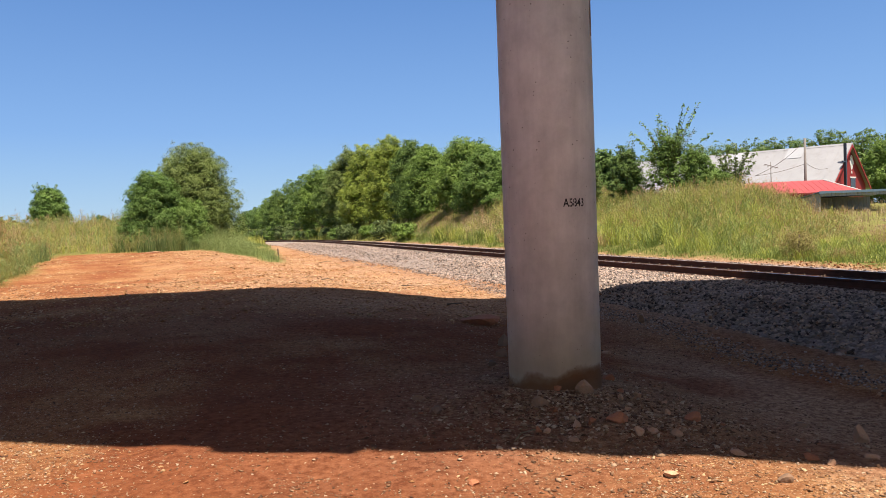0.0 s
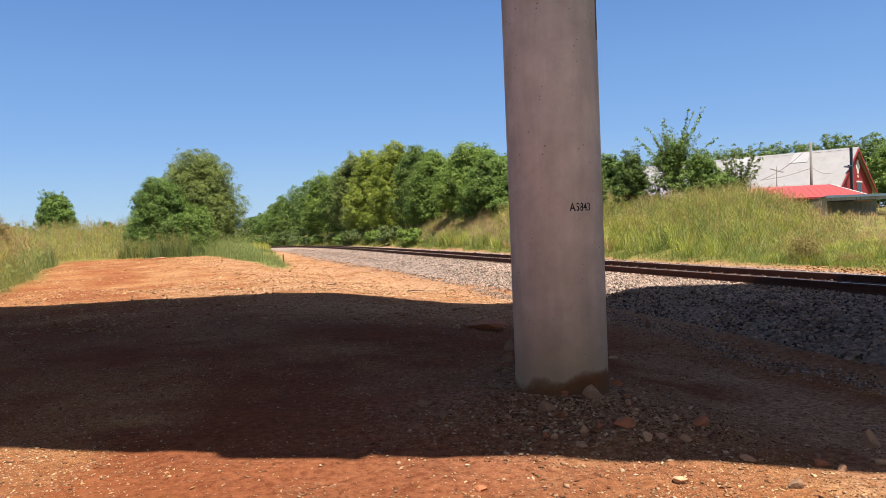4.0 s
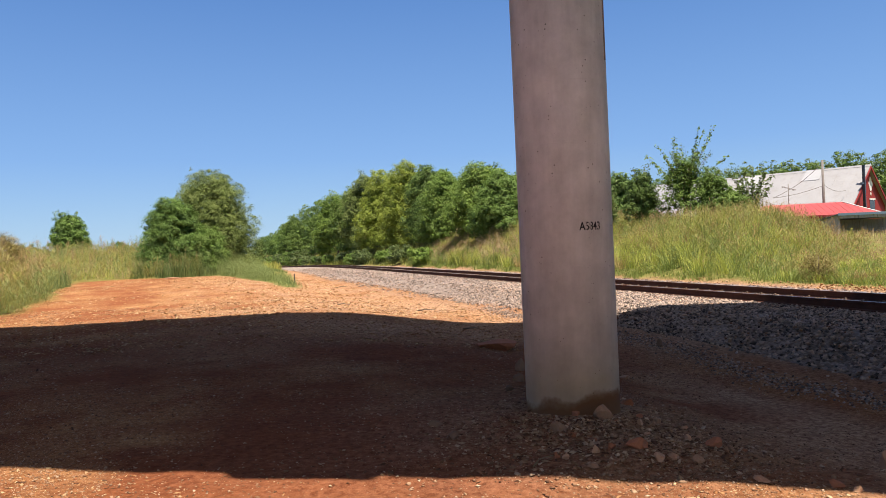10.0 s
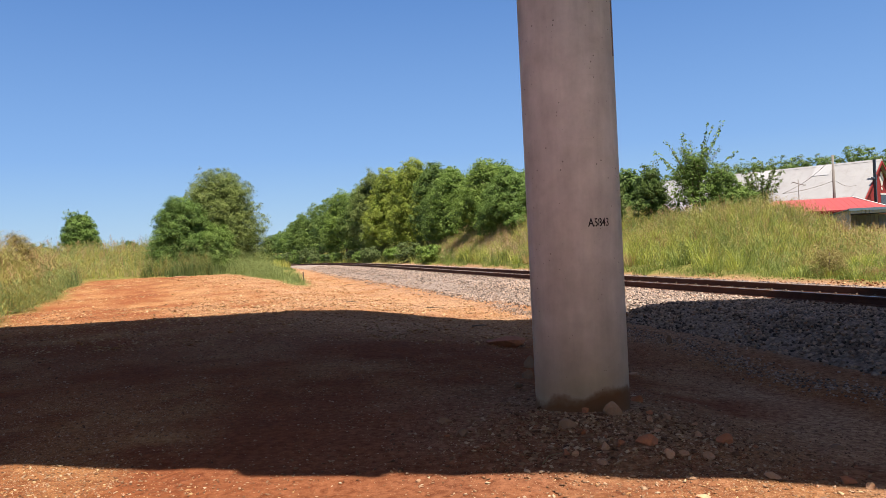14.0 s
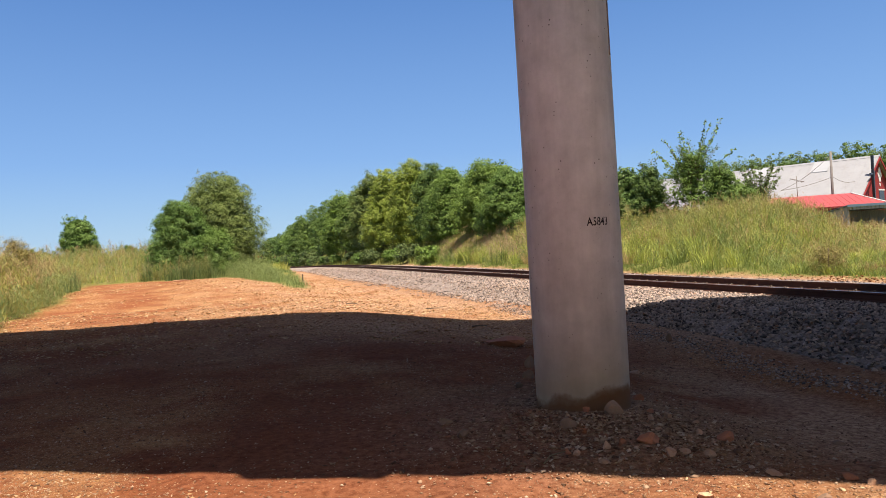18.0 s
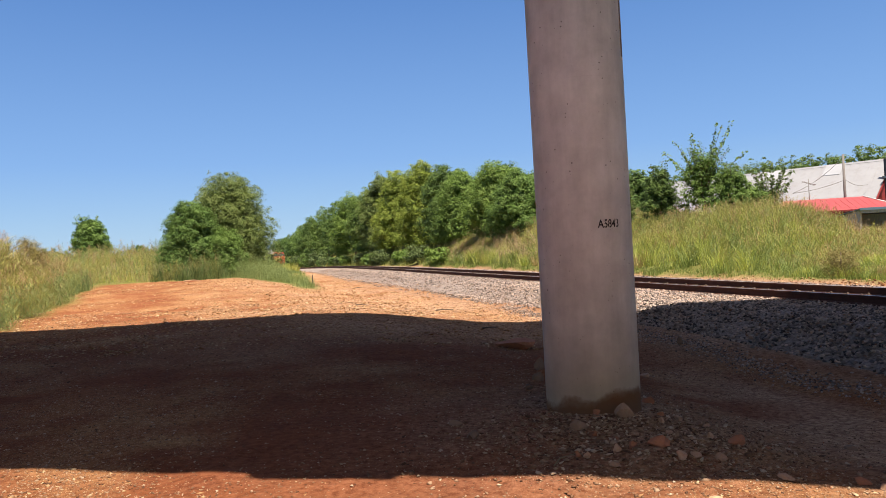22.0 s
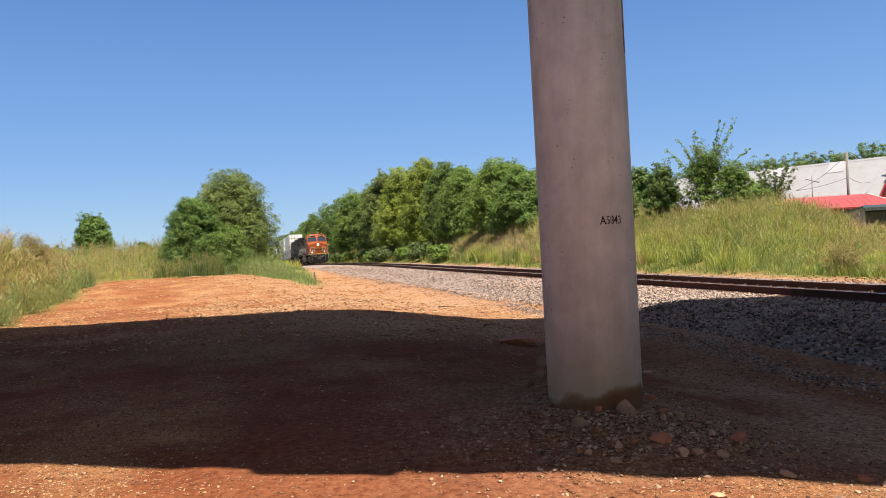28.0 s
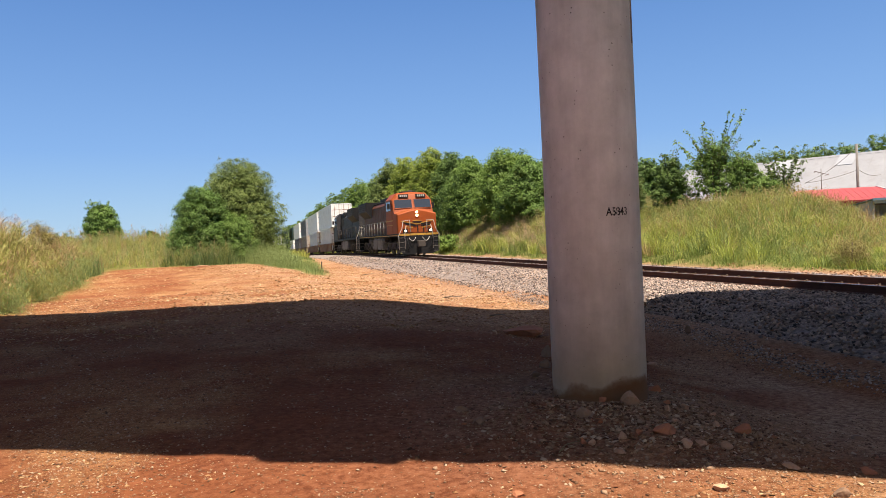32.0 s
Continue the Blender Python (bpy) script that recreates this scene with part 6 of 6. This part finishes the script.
    # ends: pilot, coupler, steps, hoses, rails
    for y, d in ((1.0, -1), (21.4, 1)):
        plough = one(prism, [(-1.42, 1.42), (1.42, 1.42), (1.42, 0.30), (0.95, 0.12), (-0.95, 0.12), (-1.42, 0.30)], y - 0.06, y + 0.06)
        pilot = part("pilot", plough, BLACK, loco, "black snow plough pilot")
        part("coupler", boxes([(-0.17, 0.17, min(y, y + d * 0.75), max(y, y + d * 0.75), 0.72, 1.02), (-0.26, 0.26, min(y + d * 0.5, y + d * 0.9), max(y + d * 0.5, y + d * 0.9), 0.66, 1.08)], 0.03), GRIME, pilot)
        for x0 in (-0.75, 0.25):
            bm = bmesh.new()
            rod(bm, [(x0 + 0.5 * k / 6, y + d * (0.12 + 0.1 * math.sin(math.pi * k / 6)), 1.32 - 0.26 * math.sin(math.pi * k / 6)) for k in range(7)], 0.022, 5)
            part("air_hose", bm, SILVER, pilot, "pale looped air hose")
        for x0 in (-1.0, -0.86, 0.86, 1.0):
            bm = bmesh.new()
            rod(bm, [(x0, y + d * 0.1, 1.25), (x0 + 0.05, y + d * 0.2, 0.8), (x0 * 0.8, y + d * 0.12, 0.42)], 0.025, 5)
            part("brake_hose", bm, BLACK, pilot)
        for x in (-1.28, 1.28):
            for k in range(4):
                step = part("step", boxes([(x - 0.2, x + 0.2, min(y, y - d * 0.32), max(y, y - d * 0.32), 0.30 + 0.33 * k, 0.34 + 0.33 * k), (x - 0.2, x + 0.2, y + d * 0.0 - 0.015 + d * 0.075, y + 0.015 + d * 0.075, 0.31 + 0.33 * k, 0.335 + 0.33 * k)]), TANK_GREY, loco)
            bm = bmesh.new()
            rod(bm, [(x * 1.15, y + d * 0.1, 0.45), (x * 1.15, y + d * 0.1, 1.50), (x * 0.96, y + d * 0.12, 1.95), (x * 0.86, y + d * 0.10, 2.50), (x * 0.50, y + d * 0.08, 2.56), (x * 0.46, y + d * 0.08, 1.7)], 0.028, 6)
            rod(bm, [(x * 0.80, y + d * 0.08, 0.5), (x * 0.80, y + d * 0.08, 1.55), (x * 0.70, y + d * 0.08, 2.20)], 0.024, 6)
            part("end_handrail", bm, rail_paint, loco, "pale bent handrail")
    for x in (-1.42, 1.42):
        bm = bmesh.new()
        for y0, y1 in ((5.4, 21.2),):
            rod(bm, [(x, y0, 2.62), (x, y1, 2.62)], 0.022, 5)
            rod(bm, [(x, y0, 2.15), (x, y1, 2.15)], 0.016, 5)
        rails = part("side_handrail", bm, TANK_GREY if lit else GRIME, loco)
        for k in range(11):
            part("stanchion", one(rod, [(x, 5.4 + 1.58 * k, 1.62), (x, 5.4 + 1.58 * k, 2.64)], 0.03, 5), SILVER if lit else GRIME, rails)
    # the part behind the cab is drawn in to the unit's short length
    shorter = lambda y: y if y < 5.2 else 5.2 + (y - 5.2) * 0.88
    for ob in loco.children_recursive:
        if ob in wheels:
            ob.location.y = shorter(ob.location.y)
        else:
            for v in ob.data.vertices:
                v.co.y = shorter(v.co.y)
    return loco, wheels


def container_mesh(length, high):
    """A ribbed box, 2.59 m wide, standing on z = 0."""
    bm = bmesh.new()
    ribs, w = 44, 1.295
    ys = [0.12 + (length - 0.24) * k / ribs for k in range(ribs + 1)]
    lines = []
    for k, y in enumerate(ys):
        for yy, dep in ((y, 0.0), (y + 0.10, 0.035), (y + 0.22, 0.035), (y + 0.30, 0.0)):
            if yy < length - 0.12:
                lines.append((yy, dep))
    lines.append((length - 0.12, 0.0))
    rows = []
    for y, dep in lines:
        x = w - 0.02 - dep
        rows.append([bm.verts.new(p) for p in ((-x, y, 0.16), (-x, y, high - 0.12), (x, y, high - 0.12), (x, y, 0.16))])
    for a, b in zip(rows, rows[1:]):
        for i in range(4):
            bm.faces.new((a[i], a[(i + 1) % 4], b[(i + 1) % 4], b[i]))
    bm.faces.new(rows[0]), bm.faces.new(rows[-1][::-1])
    bmesh.ops.recalc_face_normals(bm, faces=bm.faces[:])
    for x in (-w, w):
        sx = 0.12 if x < 0 else -0.12
        box(bm, min(x, x + sx), max(x, x + sx), 0, 0.14, 0, high), box(bm, min(x, x + sx), max(x, x + sx), length - 0.14, length, 0, high)
        box(bm, min(x, x + sx), max(x, x + sx), 0.14, length - 0.14, 0, 0.16), box(bm, min(x, x + sx), max(x, x + sx), 0.14, length - 0.14, high - 0.12, high)
    box(bm, -w + 0.12, w - 0.12, 0, 0.14, 0, 0.14), box(bm, -w + 0.12, w - 0.12, 0, 0.14, high - 0.12, high)
    return bm


def container(label, paint, length, high, bars=None):
    root = thing("shipping_container", Matrix(), label, "container", "containers on the train")
    body = part("container_body", container_mesh(length, high), paint, root)
    for x0, x1 in ((-1.16, -0.01), (0.01, 1.16)):
        door = part("container_door", boxes([(x0, x1, 0.02, 0.10, 0.15, high - 0.13)], 0.01), paint, root)
        for f in (0.25, 0.75):
            x = x0 + (x1 - x0) * f
            part("lock_rod", one(rod, [(x, -0.01, 0.1), (x, -0.01, high - 0.08)], 0.028, 6), bars or RUST_STEEL, door)
        for z in (0.55, 1.3, 2.1):
            part("hinge_bar", boxes([(x0 + 0.03, x1 - 0.03, 0.005, 0.025, z, z + 0.06)]), bars or RUST_STEEL, door)
    return root


def well_car():
    car = thing("well_car", Matrix(), "brown double-stack well car on the track", "railway wagon", "well cars of the train")
    for x in (-1, 1):
        side = part("side_sill", one(prism, [(0.9, 0.55), (2.4, 0.30), (13.8, 0.30), (15.3, 0.55), (15.3, 1.30), (0.9, 1.30)], x * 1.33, x * 1.42, "x"), WELL_BROWN, car)
        for k in range(9):
            part("side_rib", boxes([(min(x * 1.42, x * 1.46), max(x * 1.42, x * 1.46), 2.2 + 1.45 * k, 2.3 + 1.45 * k, 0.34, 1.27)]), WELL_BROWN, side)
    part("well_floor", boxes([(-1.33, 1.33, 1.6, 14.6, 0.30, 0.40)]), WELL_BROWN, car)
    for y0, y1 in ((-0.45, 0.9), (15.3, 16.65)):
        part("end_platform", boxes([(-1.3, 1.3, y0, y1, 1.02, 1.30), (-0.3, 0.3, y0 - 0.05, y1, 0.75, 1.02)], 0.02), WELL_BROWN, car)
    for x in (-1.3, 1.3):
        bm = bmesh.new()
        rod(bm, [(x, -0.3, 1.3), (x, -0.3, 2.2), (x, 0.5, 2.2), (x, 0.5, 1.3)], 0.022, 5)
        part("grab_rail", bm, SILVER, car)
    for y in (-0.42,):
        bogie(car, y, (-0.88, 0.88), GRIME, 0.45)
    return car


CARS, WHEELS = [], []
lead, lead_wheels = locomotive("orange and black diesel locomotive with lit headlights", ORANGE, SOOT_SHADE_ORANGE, BLACK, SILVER, True, True)
second, second_wheels = locomotive("dusty black diesel locomotive running cab to the rear", DARK_GREY, DARK_GREY, BLACK, SILVER, False, False)
CARS += [(lead, 0.0, 0.0), (second, 2 * 20.4, math.pi)]
WHEELS += lead_wheels
PITCH = 18.6
first_car = well_car()
masters = {}
PAINTS = {"white": (WHITE_BOX, "white ribbed freight container stacked on a well car"), "grey": (GREY_BOX, "grey ribbed freight container stacked on a well car"),
          "green": (GREEN_BOX, "dark green ribbed freight container stacked on a well car"), "tan": (TAN_BOX, "dull tan ribbed freight container stacked on a well car")}
STACKS = (("white", "white"), ("white", "white"), ("grey", "tan"), ("white", "grey"), ("green", "white"), ("green", "green"), ("green", "grey"), ("white", "tan"), ("grey", "white"), ("white", "white"))
for i, stack in enumerate(STACKS):
    gap = 42.4 + PITCH * i
    CARS.append((first_car if i == 0 else copy_thing(first_car, Matrix()), gap, 0.0))
    for level, colour in enumerate(reversed(stack)):
        length, high = (12.19, 2.90) if level == 0 or i in (2, 4, 6) else (16.15, 2.90)
        key = (colour, length)
        if key not in masters:
            masters[key] = container(PAINTS[colour][1], PAINTS[colour][0], length, high)
            ob = masters[key]
        else:
            ob = copy_thing(masters[key], Matrix())
        CARS.append((ob, gap + (2.0 if length < 13 else 0.05), (0.41, 3.32)[level]))


# ---- stones and litter on the dirt ----
def rock(tone, x, y, wide, high, deep=None):
    """One broken rock, sunk a little into the ground."""
    rng = random.Random(int(x * 997 + y * 131))
    k = 1 - float(front_rise(x, y)) / 1.62
    x, y = x * k, y * k
    bm = bmesh.new()
    bmesh.ops.create_icosphere(bm, subdivisions=2, radius=0.5)
    cuts = [(Vector((rng.uniform(-1, 1), rng.uniform(-1, 1), rng.uniform(-0.6, 1))).normalized(), rng.uniform(0.20, 0.38)) for _ in range(9)]
    seed = Vector((x * 7.1, y * 3.3, 0))
    for v in bm.verts:
        for n, d in cuts:
            over = v.co.dot(n) - d
            if over > 0:
                v.co -= n * over
        v.co *= 1 + 0.10 * noise.noise(v.co * 5.0 + seed)
    for v in bm.verts:
        v.co = (v.co.x * wide * 1.15, v.co.y * (deep or wide) * 1.05, v.co.z * high * 1.65)
    me = bpy.data.meshes.new("rock")
    bm.to_mesh(me), bm.free()
    mat, words = {"pale": (ROCK, "pale broken limestone rock lying on the dirt"), "red": (RED_ROCK, "rust-red rock lying on the dirt"), "grey": (GREY_ROCK, "dull grey-brown rock lying on the dirt")}[tone]
    me.materials.append(mat)
    ob = new("rock", me)
    ob.matrix_basis = Matrix.Translation((x, y, gz(x, y) + high * 0.36)) @ pose(0, 0, 0, rng.uniform(-8, 8), rng.uniform(-8, 8), rng.uniform(-30, 30))
    return tagged(ob, words, "rock", "rocks on the dirt lot")


rock("pale", 3.27, 5.84, 0.133, 0.147)
rock("red", 2.00, 6.03, 0.129, 0.083)
rock("pale", 1.81, 6.11, 0.065, 0.056)
rock("pale", 1.72, 5.58, 0.102, 0.051)
rock("pale", 2.01, 5.12, 0.109, 0.039)
rock("red", 2.54, 5.16, 0.110, 0.047)
rock("pale", 2.63, 5.06, 0.077, 0.035)
rock("pale", 3.02, 5.23, 0.112, 0.040)
rock("pale", 1.38, 4.64, 0.12, 0.04)
rock("grey", 2.11, 4.64, 0.099, 0.049)
rock("pale", 1.97, 6.76, 0.082, 0.031)
rock("pale", 2.25, 10.32, 0.173, 0.047)
rock("pale", 4.49, 7.67, 0.058, 0.041)
rock("grey", 3.13, 6.54, 0.110, 0.040)
rock("grey", 3.35, 12.65, 0.135, 0.116)
rock("pale", 1.26, 6.79, 0.165, 0.114)
rock("pale", 0.71, 7.15, 0.065, 0.076)
rock("grey", 0.77, 6.25, 0.143, 0.076)
rock("red", 1.31, 5.75, 0.184, 0.079)
rock("pale", 0.98, 5.68, 0.078, 0.052)
rock("red", 1.11, 5.72, 0.078, 0.052)
rock("pale", 1.41, 5.48, 0.092, 0.058)
rock("pale", 0.74, 5.53, 0.067, 0.038)
rock("red", 0.67, 5.57, 0.059, 0.042)
rock("red", 1.03, 6.90, 0.084, 0.053)
rock("pale", 0.90, 5.32, 0.113, 0.032)
rock("pale", 1.54, 6.59, 0.060, 0.050)
rock("pale", 1.76, 6.85, 0.083, 0.052)
rock("red", 1.63, 7.01, 0.075, 0.043)
rock("grey", 0.77, 10.21, 0.156, 0.156)
rock("red", 0.61, 12.89, 0.707, 0.177)
rock("grey", 0.68, 9.26, 0.127, 0.099)
rock("grey", 0.52, 8.62, 0.118, 0.066)
rock("red", 1.71, 7.82, 0.143, 0.060)
rock("grey", -0.12, 6.28, 0.143, 0.048)
rock("grey", -0.28, 6.83, 0.125, 0.047)
rock("red", 0.14, 4.61, 0.070, 0.032)
rock("pale", 1.53, 5.55, 0.093, 0.034)
rock("pale", 1.51, 6.21, 0.057, 0.038)


def build_pebbles():
    rng = np.random.default_rng(77)
    # fine gravel over the lot, thicker in patches, round the column and in the sunny front corner
    d = 3.2 * (26 / 3.2) ** rng.random(80000)
    x, y = d * rng.uniform(-0.68, 0.68, len(d)), d
    blot = value_noise(x * 0.6, y * 0.6) + 0.6 * value_noise(x * 2.1, y * 2.1)
    heap = np.exp(-(((x - 1.0) / 1.3) ** 2 + ((y - 6.5) / 1.2) ** 2))
    front = smooth(-0.2, 1.2, x) * smooth(5.0, 4.2, y + 0.2 * x)
    keep = rng.random(len(x)) < np.clip(0.25 + 0.25 * smooth(-2, 1, x) + 1.3 * blot + 0.85 * heap + 0.6 * front + 0.7 * smooth(9.5, 13.5, y), 0.03, 1)
    s, n = along(x, y)
    keep &= (np.hypot(x - COLUMN[0], y - COLUMN[1]) > 0.48) & (n < -5)
    x, y, heap, front = x[keep], y[keep], heap[keep], front[keep]
    size = (0.0045 + 0.010 * rng.random(len(x)) ** 3 * (1 + 1.6 * heap + 1.2 * front)) * (0.6 + 0.07 * y)
    tagged(scattered_stones("gravel", x, y, land(x, y) + size * 0.2, size, PIER_GRAVEL, 5, 0.5), "small tan and red gravel scattered over the dirt", "gravel", kind="stuff")
    # coarser chips round the column
    x = np.concatenate([rng.normal(1.15, 0.75, 6500), rng.normal(0.0, 1.3, 6500)])
    y = np.concatenate([rng.normal(6.15, 0.60, 6500), rng.normal(7.4, 1.5, 6500)])
    fine = np.arange(len(x)) >= 6500
    keep = (np.hypot(x - COLUMN[0], y - COLUMN[1]) > 0.5) & (rng.random(len(x)) < 0.62 + value_noise(x * 1.7, y * 1.7))
    x, y, fine = x[keep], y[keep], fine[keep]
    size = 0.0045 + np.where(fine, 0.010, 0.024) * rng.random(len(x)) ** 4
    tagged(scattered_stones("stone_chips", x, y, land(x, y) + size * 0.25, size, PIER_GRAVEL, 6, 0.5), "grey-tan and rust-red stone chips round the column", "gravel", kind="stuff")
    # pale chips in the sun before the shade, thick on both sides, few between
    x, y = rng.uniform(-3.6, 4.4, 15000), rng.uniform(3.2, 6.2, 15000)
    thick = np.maximum(smooth(0.3, 1.5, x + 0.4 * value_noise(y * 3, x)), 0.8 * smooth(-1.9, -2.8, x + 0.5 * value_noise(x * 2, y * 2))) + 0.03
    keep = (rng.random(len(x)) < thick * (0.5 + 0.9 * value_noise(x * 2.2, y * 2.2))) & (rng.random(len(x)) < smooth(5.6, 4.9, y + 0.17 * x) + 0.12)
    x, y = x[keep], y[keep]
    size = 0.004 + 0.018 * rng.random(len(x)) ** 5
    tagged(scattered_stones("pale_chips", x, y, land(x, y) + size * 0.1, size, PALE_CHIP, 9, 0.35), "pale stone chips pressed into the red dirt", "gravel", kind="stuff")
    # fine gravel ridge left beside the wheel track, below the ballast
    s = rng.uniform(-9, 10, 5200)
    n = -4.98 + 0.12 * np.sin(s * 0.7) + rng.normal(0, 0.16, 5200)
    x, y = place(s, n)
    size = rng.uniform(0.008, 0.022, len(s))
    tagged(scattered_stones("gravel_ridge", x, y, land(x, y) + size * 0.3, size, BALLAST, 19, 0.7), "thin ridge of grey gravel beside the ballast", "gravel", kind="stuff")
    # sunlit far lot: pale rubble
    y = 12.5 * (54 / 12.5) ** rng.random(76000)
    x = rng.uniform(-24, 2.5, 76000)
    s, n = along(x, y)
    blot = value_noise(x * 0.3, y * 0.3) + 0.7 * value_noise(x * 1.2, y * 1.2)
    keep = (rng.random(len(x)) < np.clip(0.22 + 1.5 * blot + 1.0 * smooth(-16, -9, n), 0.04, 1)) & (n < -5.2) & (x > -0.85 * y) & (weeds_mask(x, y) < 0.4)
    x, y = x[keep], y[keep]
    size = (0.010 + 0.042 * rng.random(len(x)) ** 4) * (0.7 + 0.02 * y)
    tagged(scattered_stones("lot_rubble", x, y, land(x, y) + size * 0.05, size, PALE_CHIP, 7, 0.22), "pale rubble pressed into the red dirt lot", "rubble", kind="stuff")
    # rubble beyond the track
    s = np.concatenate([rng.normal(6.0, 2.2, 500), rng.uniform(-6, 90, 1800)])
    n = np.concatenate([rng.normal(5.2, 0.55, 500), rng.normal(4.6, 0.5, 1800)])
    x, y = place(s, n)
    size = 0.015 + 0.04 * rng.random(len(s)) ** 2
    tagged(scattered_stones("verge_rubble", x, y, land(x, y) + size * 0.3, size, PEBBLE, 8, 0.7), "pinkish rubble beyond the track", "rubble", kind="stuff")


build_pebbles()


def stick(name, label, points, radius, material):
    root = part(name, one(rod, points, radius, 6, radius * 0.5), material)
    tagged(root, label, name.replace("_", " "))


def at_ground(x, y, up=0.01):
    return (x, y, gz(x, y) + up)


stick("twig", "thin dry curved twig on the dirt", [at_ground(0.47, 5.33), at_ground(0.53, 5.47, 0.02), at_ground(0.66, 5.57, 0.025)], 0.006, STALK)
for x, y, dx in ((-5.2, 38.1, 1.0), (-3.66, 22.1, 0.45), (-1.2, 20.9, 0.7), (0.05, 15.9, 0.45), (-6.6, 39.4, 0.8)):
    stick("stick", "dark weathered stick lying on the gravel", [at_ground(x, y, 0.03), at_ground(x + dx * 0.35, y + 0.1, 0.05), at_ground(x + dx * 0.7, y + 0.3, 0.03)], 0.019, BARK)
stick("driftwood_log", "pale weathered log at the edge of the weeds", [at_ground(-20.0, 50.0, 0.05), at_ground(-19.4, 50.2, 0.08), at_ground(-18.9, 50.0, 0.04)], 0.06, ROCK)
post = thing("marker_post", Matrix.Translation((-9.9, 44.5, gz(-9.9, 44.5) - 0.05)), "short dark wooden marker post by the ballast", "post")
part("post_shaft", boxes([(-0.03, 0.03, -0.03, 0.03, 0, 0.62)], 0.006), TIE_WOOD, post)


# ---- what moves ----
def front_at(t):
    """Where the train's front stands along the track."""
    return 40.8 + 15.5 * (32.0 - t)


def motions():
    times = [i * 1.0 for i in range(33)]
    for ob, gap, extra in CARS:
        turn, lift = (extra, 0.0) if extra > 3.1 and extra < 3.2 else (0.0, extra)
        walk(ob, [(t, on_track(front_at(t) + gap) @ Matrix.Translation((0, 0, lift)) @ Matrix.Rotation(turn, 4, "Z")) for t in times])
    # the leading wheels roll as the train runs
    for ob in WHEELS:
        y = ob.location.y
        steps = range(0, 32 * FPS + 1)
        walk(ob, [(k / FPS, Matrix.Translation((0, y, 0.535)) @ Matrix.Rotation(15.5 * (k / FPS) / 0.535, 4, "X")) for k in steps])


motions()
